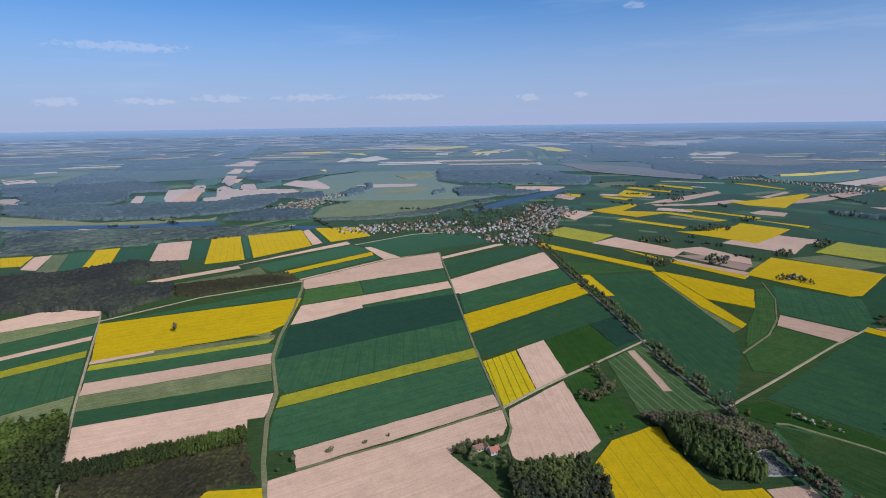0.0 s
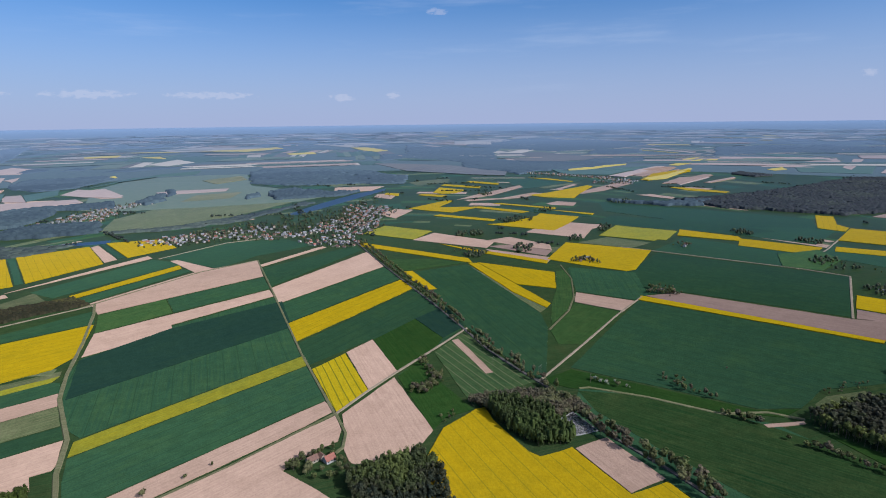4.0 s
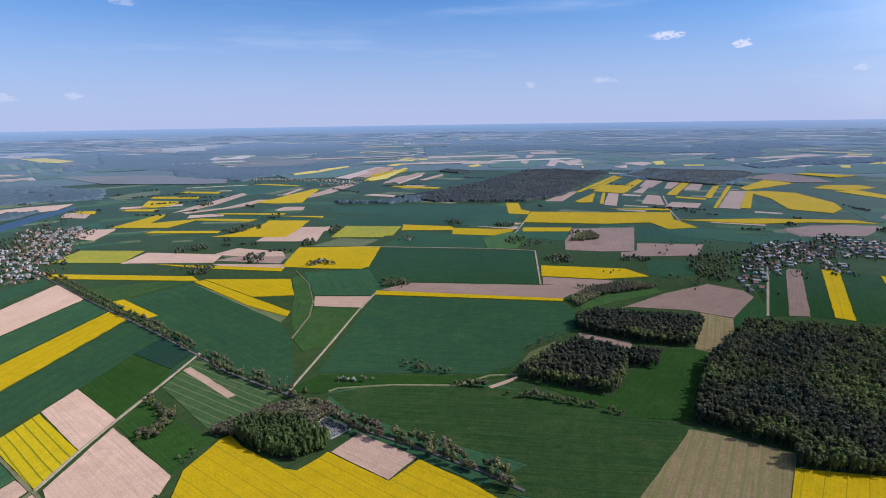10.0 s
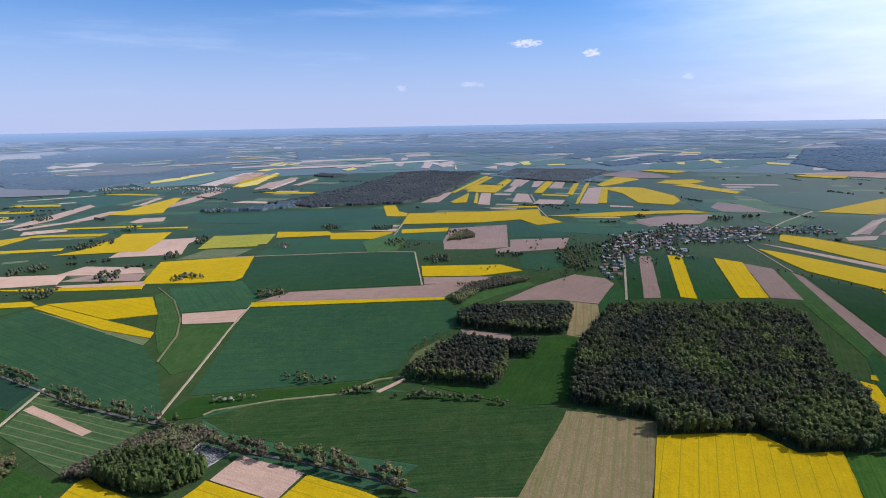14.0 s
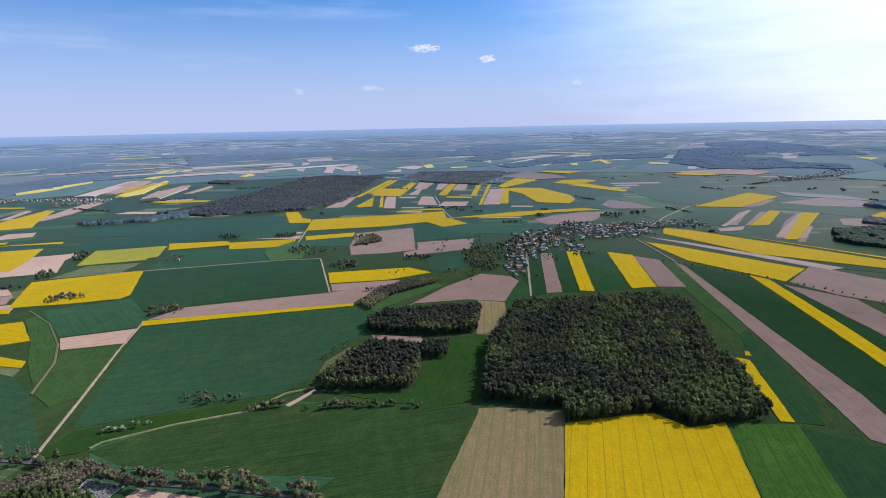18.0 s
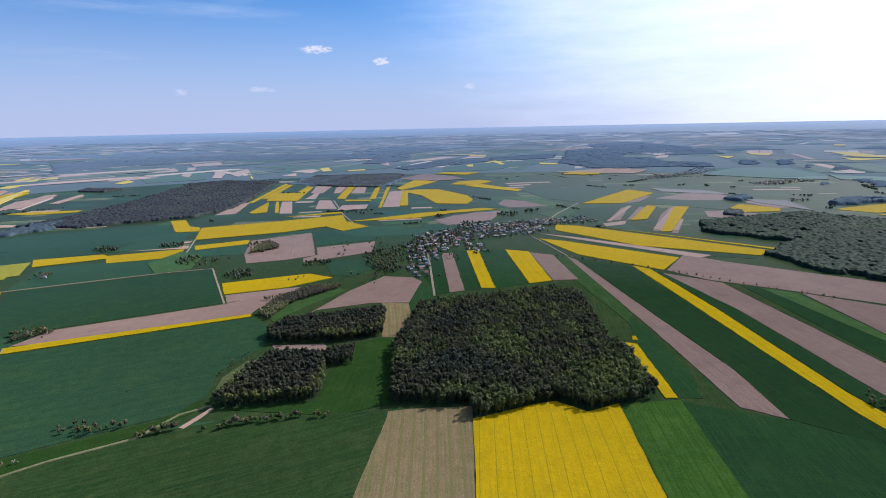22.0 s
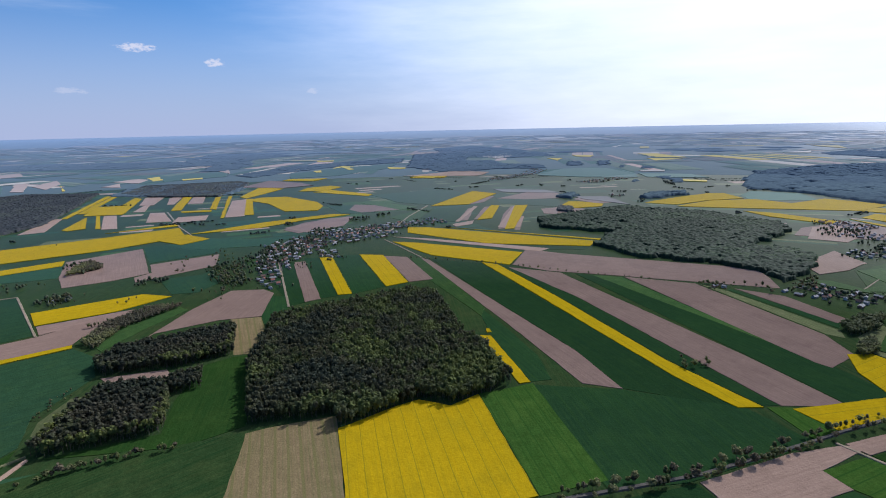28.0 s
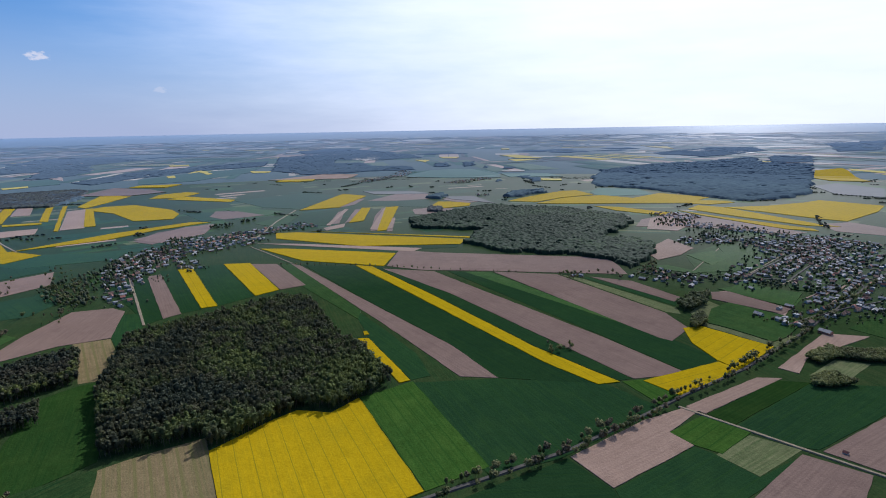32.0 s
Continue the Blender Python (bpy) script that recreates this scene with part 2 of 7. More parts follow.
MAT = {
    "rape": crop("rape_blossom", (0.4050, 0.2640, 0.0024), (0.3650, 0.2440, 0.0030), (0.2650, 0.1980, 0.0070), lines=14, line_col=(0.19, 0.160, 0.0099), line_w=0.055, spread=0.06, speck=0.3, gloss=0.4),
    "rape_rows": crop("rape_in_rows", (0.4000, 0.2850, 0.0040), (0.3600, 0.2650, 0.0050), (0.2700, 0.2250, 0.0100), lines=8.5, line_col=(0.09, 0.10, 0.012), line_w=0.14, spread=0.0, speck=0.35),
    "late_rape": crop("fading_rape", (0.2772, 0.2244, 0.0099), (0.2244, 0.1980, 0.0132), (0.1320, 0.1584, 0.0264), spread=0.15),
    "wheat": crop("winter_wheat", (0.0210, 0.0590, 0.0310), (0.0170, 0.0480, 0.0295), (0.037, 0.077, 0.0290), lines=18, line_col=(0.018, 0.046, 0.022), line_w=0.05, spread=0.2, speck=0.4, dull=0.5),
    "blue_wheat": crop("bluish_wheat", (0.0142, 0.0375, 0.0275), (0.0120, 0.0320, 0.0258), (0.020, 0.047, 0.0262), spread=0.12, speck=0.4),
    # sunward wheat; the green of light shining through is put into its colour
    "backlit_wheat": crop("backlit_wheat", (0.0145, 0.0430, 0.0165), (0.0120, 0.0350, 0.0165), (0.027, 0.062, 0.0190), lines=18, line_col=(0.020, 0.052, 0.014), line_w=0.05, spread=0.2, speck=0.3, dull=0.5),
    "deep_grass": crop("deep_green_grass", (0.0130, 0.0400, 0.0085), (0.0100, 0.0320, 0.0085), (0.028, 0.055, 0.0125), spread=0.2, speck=0.4),
    "bright_grass": crop("bright_spring_grass", (0.026, 0.068, 0.011), (0.020, 0.055, 0.011), (0.048, 0.092, 0.017), lines=12, line_col=(0.020, 0.056, 0.011), line_w=0.10, spread=0.12),
    "striped_grass": crop("striped_grass", (0.030, 0.070, 0.024), (0.024, 0.058, 0.024), (0.070, 0.098, 0.036), lines=10, line_col=(0.110, 0.120, 0.060), line_w=0.14, spread=0.1),
    "grass": crop("spring_grass", (0.027, 0.068, 0.020), (0.021, 0.055, 0.020), (0.055, 0.092, 0.027), spread=0.25),
    "meadow": crop("pale_meadow", (0.0627, 0.0891, 0.0330), (0.0495, 0.0739, 0.0297), (0.165, 0.160, 0.085), spread=0.2),
    "soil": crop("dry_tilled_soil", (0.420, 0.292, 0.220), (0.365, 0.250, 0.186), (0.265, 0.178, 0.130), spread=0.10, speck=0.25, dull=0.6),
    "dark_soil": crop("dark_tilled_soil", (0.268, 0.186, 0.146), (0.225, 0.155, 0.124), (0.150, 0.102, 0.084), spread=0.10, speck=0.2, dull=0.5),
    "stubble": crop("stubble_soil", (0.225, 0.160, 0.092), (0.185, 0.134, 0.076), (0.100, 0.102, 0.040), rows=1.6, row_col=(0.17, 0.13, 0.065), lines=11, line_col=(0.13, 0.12, 0.048), line_w=0.22, spread=0.05),
    "patchy_grass": crop("patchy_grass", (0.0115, 0.0385, 0.0115), (0.0095, 0.0310, 0.0115), (0.044, 0.064, 0.0210), spread=0.0),
}
LABELS = {
    "rape_rows": ("rapeseed_field", "yellow rapeseed plot with dark gaps between its rows", "rapeseed field"),
    "rape": ("rapeseed_field", "bright yellow rapeseed field in full bloom", "rapeseed field"),
    "late_rape": ("rapeseed_field", "fading yellow-green rapeseed field past its bloom", "rapeseed field"),
    "wheat": ("wheat_field", "dark green winter wheat field with faint wheel tracks", "wheat field"),
    "blue_wheat": ("wheat_field", "dark bluish-green winter wheat field", "wheat field"),
    "patchy_grass": ("grass_field", "dark green grass field with thin straw-coloured streaks", "grass field"),
    "grass": ("grass_field", "fresh green grass field beside the crops", "grass field"),
    "backlit_wheat": ("wheat_field", "wheat field with the sun's backlight put into its green", "wheat field"),
    "deep_grass": ("grass_field", "deep green grass field beside the crops", "grass field"),
    "bright_grass": ("grass_field", "bright yellowish-green spring grass field", "grass field"),
    "striped_grass": ("grass_field", "green grass field with pale mown stripes", "grass field"),
    "meadow": ("meadow", "pale green and straw coloured meadow", "meadow"),
    "soil": ("tilled_field", "bare tilled field of dry pinkish-brown soil", "tilled field"),
    "dark_soil": ("tilled_field", "tilled field of dark brown soil", "tilled field"),
    "stubble": ("stubble_field", "brown stubble field with greenish drill rows", "stubble field"),
}
MAT["verge"] = crop("rough_verge", (0.017, 0.046, 0.015), (0.013, 0.036, 0.014), (0.048, 0.060, 0.022), spread=0.0)
MAT["sand"] = crop("sandy_track", (0.29, 0.23, 0.17), (0.24, 0.195, 0.14), (0.1980, 0.1716, 0.1188), spread=0.05)
MAT["track"] = crop("grassy_track", (0.1122, 0.1122, 0.0594), (0.0660, 0.0858, 0.0330), (0.1584, 0.1386, 0.0858), spread=0.1)
MAT["straw"] = crop("dry_reed_bank", (0.1980, 0.1848, 0.1056), (0.1452, 0.1452, 0.0726), (0.0924, 0.1056, 0.0462), spread=0.1)
MAT["asphalt"] = crop("worn_asphalt", (0.085, 0.08, 0.075), (0.07, 0.067, 0.064), (0.11, 0.10, 0.09), spread=0.0)


def leaf_material(name, dark, mid, light, bud=0.9):
    m, n, l, b = nodes_of(name)
    at = n.new("ShaderNodeAttribute")
    at.attribute_name = "tone"
    geo = n.new("ShaderNodeNewGeometry")
    ramp = n.new("ShaderNodeValToRGB")
    e = ramp.color_ramp.elements
    e[0].color, e[1].color = (*dark, 1), (*light, 1)
    for at_, tint in ((0.36, (mid[0] * 0.92, mid[1] * 0.92 * bud, mid[2] * 0.95)), (0.62, mid)):
        k = e.new(at_)
        k.color = (*tint, 1)
    l.new(at.outputs["Fac"], ramp.inputs[0])
    isl = n.new("ShaderNodeMapRange")
    isl.inputs["To Min"].default_value, isl.inputs["To Max"].default_value = 0.8, 1.2
    l.new(geo.outputs["Random Per Island"], isl.inputs["Value"])
    comb = n.new("ShaderNodeCombineColor")
    for i in range(3):
        l.new(isl.outputs["Result"], comb.inputs[i])
    l.new(rgb_mix(n, l, 1.0, ramp.outputs[0], comb.outputs[0], "MULTIPLY"), b.inputs["Base Color"])
    b.inputs["Roughness"].default_value = 0.75
    b.inputs["Specular IOR Level"].default_value = 0.12
    thin, both = n.new("ShaderNodeBsdfTranslucent"), n.new("ShaderNodeMixShader")
    both.inputs[0].default_value = 0.42
    l.new(b.inputs["Base Color"].links[0].from_socket, thin.inputs["Color"])
    l.new(b.outputs[0], both.inputs[1])
    l.new(thin.outputs[0], both.inputs[2])
    l.new(both.outputs[0], n["Material Output"].inputs["Surface"])
    return m


LEAF = {
    "big": leaf_material("mixed_foliage", (0.044, 0.056, 0.038), (0.070, 0.090, 0.038), (0.110, 0.136, 0.042), 0.80),
    "pine": leaf_material("pine_foliage", (0.044, 0.054, 0.038), (0.066, 0.076, 0.042), (0.135, 0.158, 0.048), 0.84),
    "mixed": leaf_material("wood_foliage", (0.044, 0.060, 0.052), (0.060, 0.080, 0.064), (0.078, 0.104, 0.074)),
    "lush": leaf_material("lush_foliage", (0.020, 0.045, 0.029), (0.032, 0.064, 0.038), (0.050, 0.092, 0.044)),
    "blossom": leaf_material("blossoming_foliage", (0.20, 0.23, 0.14), (0.34, 0.36, 0.26), (0.48, 0.50, 0.40)),
    "old": leaf_material("old_wood_foliage", (0.036, 0.043, 0.040), (0.054, 0.061, 0.050), (0.080, 0.090, 0.060), 0.85),
    "spruce": leaf_material("spruce_foliage", (0.048, 0.070, 0.026), (0.070, 0.102, 0.032), (0.105, 0.145, 0.042)),
    "young": leaf_material("young_foliage", (0.034, 0.046, 0.018), (0.060, 0.086, 0.020), (0.098, 0.138, 0.028)),
    "leaf": leaf_material("hedge_foliage", (0.070, 0.088, 0.040), (0.115, 0.136, 0.050), (0.170, 0.186, 0.070)),
    "brown": leaf_material("budding_foliage", (0.105, 0.100, 0.066), (0.145, 0.145, 0.078), (0.190, 0.195, 0.086), 0.84),
    "garden": leaf_material("garden_foliage", (0.060, 0.080, 0.052), (0.090, 0.114, 0.066), (0.130, 0.152, 0.080)),
    # far groves: haze put into the foliage colour, lighter and bluer
    "grove": leaf_material("hazed_grove_foliage", (0.056, 0.069, 0.076), (0.072, 0.088, 0.092), (0.094, 0.112, 0.100)),
    "brush": leaf_material("brushwood_foliage", (0.030, 0.032, 0.017), (0.050, 0.048, 0.024), (0.085, 0.080, 0.030), 0.9),
}
BARK, _n, _l, _b = nodes_of("bark")
_b.inputs["Base Color"].default_value, _b.inputs["Roughness"].default_value = (0.09, 0.07, 0.055, 1), 0.9
WATER, _n, _l, _b = nodes_of("river_water")
_b.inputs["Base Color"].default_value, _b.inputs["Roughness"].default_value = (0.015, 0.028, 0.045, 1), 0.30


# ---- helpers of this scene ----
def part(name, bm, material, parent=None, label=""):
    me = bpy.data.meshes.new(name)
    bm.to_mesh(me)
    bm.free()
    me.materials.append(material)
    ob = new(name, me)
    if parent:
        ob.parent = parent
    return tagged(ob, label)


COUNT = [0]
PLOTS = []
rnd = random.Random(7)


def outline(pts, step, wobble):
    """The corners of a plot with its edges cut into short uneven pieces."""
    out = []
    for i, a in enumerate(pts):
        b = pts[(i + 1) % len(pts)]
        d = math.hypot(b[0] - a[0], b[1] - a[1])
        k = max(1, min(24, int(d / step)))
        for j in range(k):
            s = j / k
            w = wobble if j else 0.0
            out.append((a[0] + (b[0] - a[0]) * s + rnd.uniform(-w, w), a[1] + (b[1] - a[1]) * s + rnd.uniform(-w, w)))
    return out


def slab(name, pts, height, material, lift=0.0, run=None):
    """A low solid with the plot's outline; its UV runs along the longest edge, in metres."""
    far = max(math.hypot(*p) for p in pts)
    edge = max(range(len(pts)), key=lambda i: (Vector(pts[(i + 1) % len(pts)]) - Vector(pts[i])).length)
    d = (Vector(pts[(edge + 1) % len(pts)]) - Vector(pts[edge])).normalized()
    if run:
        d = Vector(run).normalized()
    o = Vector(pts[edge])
    ring = outline(pts, 14 if far < 2500 else 60, 0.5 if far < 2500 else 1.5)
    bm = bmesh.new()
    uv = bm.loops.layers.uv.new("UVMap")
    top = [bm.verts.new((x, y, ground_z(x, y) + height + lift)) for x, y in ring]
    low = [bm.verts.new((x, y, ground_z(x, y) - 0.5)) for x, y in ring]
    f = bm.faces.new(top)
    f.normal_update()
    if f.normal.z < 0:
        f.normal_flip()
    for i in range(len(ring)):
        j = (i + 1) % len(ring)
        bm.faces.new((top[i], low[i], low[j], top[j]))
    for f in bm.faces:
        for lp in f.loops:
            q = Vector(lp.vert.co.xy) - o
            lp[uv].uv = (q.dot(d), q.x * -d.y + q.y * d.x)
    bmesh.ops.triangulate(bm, faces=[f for f in bm.faces if len(f.verts) > 4])
    bmesh.ops.recalc_face_normals(bm, faces=bm.faces)
    return part(name, bm, material)


def field(kind, level, *pts, run=None):
    COUNT[0] += 1
    name, label, cat = LABELS[kind]
    far = max(math.hypot(*p) for p in pts)
    PLOTS.append(((min(p[0] for p in pts) - 6, max(p[0] for p in pts) + 6, min(p[1] for p in pts) - 6, max(p[1] for p in pts) + 6), list(pts)))
    height = 0.15 + 0.003 * level + (1.5 if far > 3000 else 0.0)
    return tagged(slab(name, pts, height, MAT[kind], 0.0, run), label, cat, cat + "s", "structure")


def road(kind, width, *pts):
    COUNT[0] += 1
    bm = bmesh.new()
    uv = bm.loops.layers.uv.new("UVMap")
    line = []
    for a, b in zip(pts, pts[1:]):
        k = max(1, int(math.hypot(b[0] - a[0], b[1] - a[1]) / 15))
        line += [(a[0] + (b[0] - a[0]) * i / k, a[1] + (b[1] - a[1]) * i / k) for i in range(k)]
    line.append(pts[-1])
    rows = []
    z = 0.98 + 0.004 * (COUNT[0] % 17) + (0.25 if kind == "asphalt" else 0)
    for i, p in enumerate(line):
        a, b = Vector(line[max(0, i - 1)]), Vector(line[min(len(line) - 1, i + 1)])
        d = (b - a).normalized()
        s = Vector((-d.y, d.x)) * width * 0.34 * rnd.uniform(0.88, 1.12)
        g = ground_z(*p)
        rows.append([bm.verts.new((p[0] + s.x * k, p[1] + s.y * k, g + (z if abs(k) < 1.1 else -0.3))) for k in (-1.5, -1, 1, 1.5)])
    for i in range(len(rows) - 1):
        for j in range(3):
            f = bm.faces.new((rows[i][j], rows[i][j + 1], rows[i + 1][j + 1], rows[i + 1][j]))
            for lp in f.loops:
                lp[uv].uv = (lp.vert.co.x, lp.vert.co.y)
    bmesh.ops.recalc_face_normals(bm, faces=bm.faces)
    what = {"sand": ("farm_track", "pale sandy farm track between fields", "farm track"), "track": ("farm_track", "grassy farm track between fields", "farm track"),
            "straw": ("ditch_bank", "ditch bank with dry straw-coloured reeds", "ditch"), "asphalt": ("road", "narrow grey asphalt country road", "road")}[kind]
    return tagged(part(what[0], bm, MAT[kind]), what[1], what[2], "", "structure")


def bank(*pts):
    return tagged(slab("river_bank", pts, 0.2, MAT["straw"]), "pale dry grass bank beside the river", "river bank", "", "structure")


def water(*pts):
    return tagged(slab("river", pts, 0.25, WATER), "calm blue river winding past meadows", "river", "", "structure")


# ---- ground sheet ----
def ground_sheet():
    bm = bmesh.new()
    uv = bm.loops.layers.uv.new("UVMap")
    radii = [0, 120, 300, 600, 1000, 1500, 2100, 2700, 3300, 3700, 4100, 4500, 4880, 4960]
    rings = []
    for r in radii[1:]:
        rings.append([bm.verts.new((r * math.cos(2 * math.pi * i / 180), r * math.sin(2 * math.pi * i / 180), max(0.0, (min(r, RIM) - RISE) / (RIM - RISE) * RIM_Z) - (0 if r <= RIM else 8))) for i in range(180)])
    c = bm.verts.new((0, 0, 0))
    for i in range(180):
        bm.faces.new((c, rings[0][i], rings[0][(i + 1) % 180]))
        for a, b in zip(rings, rings[1:]):
            bm.faces.new((a[i], b[i], b[(i + 1) % 180], a[(i + 1) % 180]))
    for f in bm.faces:
        for lp in f.loops:
            lp[uv].uv = lp.vert.co.xy
    return tagged(part("ground", bm, MAT["verge"]), "rough grassland between the fields", "ground", "", "structure")


ground_sheet()
road('sand', 3, (-565, 862), (-519, 782), (-456, 657), (-390, 527), (-364, 478), (-327, 412), (-288, 343))
road('track', 5, (-263, 983), (-252, 930), (-236, 808), (-227, 706), (-216, 637), (-184, 544), (-177, 488), (-159, 420), (-131, 340))
road('sand', 3, (-515, 777), (-412, 887), (-262, 978))
road('track', 4, (-11, 1195), (11, 957), (36, 668), (55, 508))
road('track', 4, (56, 507), (60, 468), (54, 446), (46, 439))
road('track', 3, (-128, 408), (-42, 450), (56, 507))
road('sand', 3.2, (57, 507), (97, 544), (138, 578), (194, 622), (262, 677))
road('asphalt', 4.5, (215, 1305), (227, 1092), (238, 941), (250, 795), (257, 672), (260, 596), (270, 534), (278, 496))
road('sand', 3.2, (276, 498), (376, 568), (495, 653), (579, 708))
road('track', 3, (560, 931), (528, 838), (475, 745), (432, 690), (365, 631))
road('track', 4, (-11, 1195), (-118, 1135), (-279, 970))
road('asphalt', 4.5, (278, 505), (286, 437), (287, 384), (302, 324), (314, 258), (317, 219))
road('straw', 4, (311, 470), (322, 468), (367, 429), (411, 378), (456, 364), (478, 342))
road('sand', 5, (1344, 296), (1073, 231), (871, 183))
road('sand', 4, (407, -363), (315, -407), (248, -440))
road('asphalt', 4.5, (362, -81), (372, -162), (380, -223), (408, -331), (424, -386), (449, -491), (495, -625), (556, -783), (633, -979), (692, -1139))
road('sand', 6, (2046, 810), (1697, 643), (1557, 563))
road('sand', 4, (1438, 979), (1164, 837), (961, 743))
road('sand', 4, (769, 1021), (966, 747), (1002, 672), (791, 518))
road('sand', 6, (1422, 40), (1755, -41), (1993, -118))
road('sand', 4, (-212, 1285), (-83, 1402), (-1, 1425))
road('sand', 3, (780, -712), (983, -1013), (1021, -1111))
road('sand', 3.5, (754, -833), (851, -1042), (898, -1203), (936, -1365))
road('sand', 3, (675, -811), (695, -864), (719, -1076))
road('sand', 4, (1393, 34), (1303, -2), (1176, -49))
water((-1319, 1590), (-1211, 1600), (-1147, 1605), (-910, 1601), (-825, 1633), (-682, 1636), (-659, 1578), (-759, 1563), (-1024, 1543), (-1164, 1536), (-1283, 1544))
water((-489, 1535), (-427, 1543), (-356, 1547), (-354, 1504), (-464, 1503))
water((79, 1778), (205, 1984), (376, 2212), (533, 2350), (510, 2273), (366, 2084), (225, 1898), (118, 1769))
bank((-1404, 1696), (-1295, 1693), (-1084, 1638), (-924, 1626), (-837, 1658), (-690, 1656), (-825, 1633), (-910, 1601), (-1211, 1600), (-1327, 1600))
field('soil', 136, (-689, 761), (-610, 849), (-552, 841), (-531, 801), (-656, 721))
field('meadow', 0, (-656, 721), (-529, 797), (-515, 773), (-619, 676))
field('wheat', 22, (-619, 676), (-512, 768), (-484, 715), (-582, 631))
field('soil', 137, (-582, 631), (-490, 718), (-483, 703), (-574, 622))
field('wheat', 23, (-574, 622), (-484, 703), (-462, 663), (-547, 589))
field('late_rape', 227, (-549, 592), (-465, 666), (-455, 647), (-535, 575))
field('wheat', 24, (-535, 575), (-455, 647), (-403, 547), (-467, 493))
field('meadow', 1, (-465, 491), (-403, 545), (-380, 501), (-444, 465))
field('rape', 235, (-509, 764), (-240, 877), (-230, 762), (-248, 722), (-363, 670), (-440, 634))
field('soil', 138, (-440, 632), (-377, 666), (-374, 657), (-436, 624))
field('meadow', 2, (-376, 665), (-235, 715), (-233, 700), (-434, 621))
field('late_rape', 228, (-433, 620), (-233, 699), (-237, 684), (-427, 606))
field('wheat', 25, (-427, 606), (-237, 684), (-227, 680), (-220, 654), (-411, 574))
field('soil', 139, (-410, 573), (-221, 651), (-213, 620), (-397, 544))
field('meadow', 3, (-396, 543), (-213, 619), (-198, 575), (-379, 510))
field('wheat', 26, (-379, 510), (-197, 573), (-188, 547), (-363, 480))
field('soil', 140, (-362, 479), (-187, 544), (-181, 505), (-182, 495), (-197, 491), (-190, 470), (-326, 413))
field('rape', 236, (-203, 368), (-190, 382), (-147, 385), (-139, 357), (-199, 359))
field('wheat', 27, (-500, 774), (-255, 948), (-241, 884), (-510, 771))
field('meadow', 4, (-544, 936), (-412, 1040), (-379, 1090), (-344, 1030), (-441, 992))
field('soil', 141, (-557, 989), (-518, 1021), (-425, 1099), (-413, 1078), (-531, 982))
field('rape', 237, (-1022, 1185), (-927, 1207), (-887, 1116), (-958, 1106))
field('soil', 142, (-868, 1088), (-919, 1198), (-891, 1217), (-830, 1080))
field('meadow', 5, (-824, 1073), (-889, 1217), (-860, 1227), (-777, 1058))
field('wheat', 28, (-775, 1058), (-858, 1231), (-816, 1254), (-740, 1075))
field('rape', 238, (-739, 1078), (-819, 1263), (-773, 1282), (-697, 1106))
field('wheat', 29, (-698, 1113), (-770, 1282), (-708, 1315), (-637, 1145))
field('soil', 143, (-634, 1145), (-705, 1329), (-636, 1359), (-556, 1159))
field('wheat', 30, (-552, 1159), (-635, 1364), (-598, 1383), (-513, 1172))
field('rape', 239, (-503, 1117), (-597, 1388), (-530, 1405), (-431, 1152))
field('wheat', 31, (-431, 1160), (-526, 1405), (-514, 1409), (-420, 1167))
field('rape', 240, (-417, 1167), (-514, 1415), (-389, 1481), (-316, 1282))
field('soil', 144, (-316, 1291), (-383, 1468), (-373, 1492), (-297, 1313))
field('wheat', 32, (-295, 1318), (-371, 1498), (-362, 1503), (-284, 1327))
field('rape', 241, (-279, 1322), (-360, 1509), (-238, 1513), (-190, 1393))
field('soil', 145, (-428, 1106), (-308, 1246), (-239, 1324), (-226, 1295), (-380, 1150))
field('wheat', 33, (-388, 1097), (-224, 1285), (-182, 1247), (-165, 1212), (-320, 1067), (-340, 1046))
field('rape', 242, (-316, 1048), (-164, 1208), (-156, 1179), (-303, 1032))
field('wheat', 34, (-300, 1025), (-155, 1171), (-133, 1155), (-278, 995))
field('soil', 146, (-186, 1256), (-173, 1260), (-87, 1145), (-127, 1136))
field('soil', 147, (-272, 992), (-127, 1139), (-11, 1195), (-2, 1060), (-246, 927))
field('wheat', 35, (-211, 1294), (-84, 1413), (53, 1399), (120, 1302), (-12, 1237), (-85, 1152))
field('grass', 81, (-244, 922), (-158, 973), (-138, 896), (-230, 840))
field('wheat', 36, (-155, 972), (-2, 1054), (7, 973), (-137, 896))
field('soil', 148, (-224, 752), (-230, 836), (6, 965), (12, 925), (-133, 838), (-127, 808))
field('wheat', 37, (-222, 749), (-127, 804), (-131, 832), (15, 920), (36, 661), (-174, 544), (-193, 569), (-213, 637), (-226, 706))
field('late_rape', 229, (-177, 537), (37, 659), (39, 631), (-175, 512))
field('wheat', 38, (-175, 510), (39, 629), (51, 538), (5, 515), (-138, 438), (-160, 437), (-169, 473))
field('soil', 149, (-137, 436), (5, 512), (49, 535), (55, 512), (25, 493), (-128, 410))
field('soil', 150, (-147, 394), (-127, 405), (55, 503), (57, 475), (51, 457), (22, 444), (1, 429), (26, 394), (56, 345), (-133, 348))
field('soil', 151, (-7, 1151), (133, 1282), (141, 1267), (-2, 1136))
field('wheat', 39, (-2, 1122), (208, 1263), (213, 1206), (7, 981))
field('soil', 152, (11, 976), (224, 1189), (227, 1048), (17, 882))
field('wheat', 40, (17, 877), (226, 1042), (239, 954), (27, 789))
field('rape', 243, (27, 783), (235, 943), (242, 884), (33, 710))
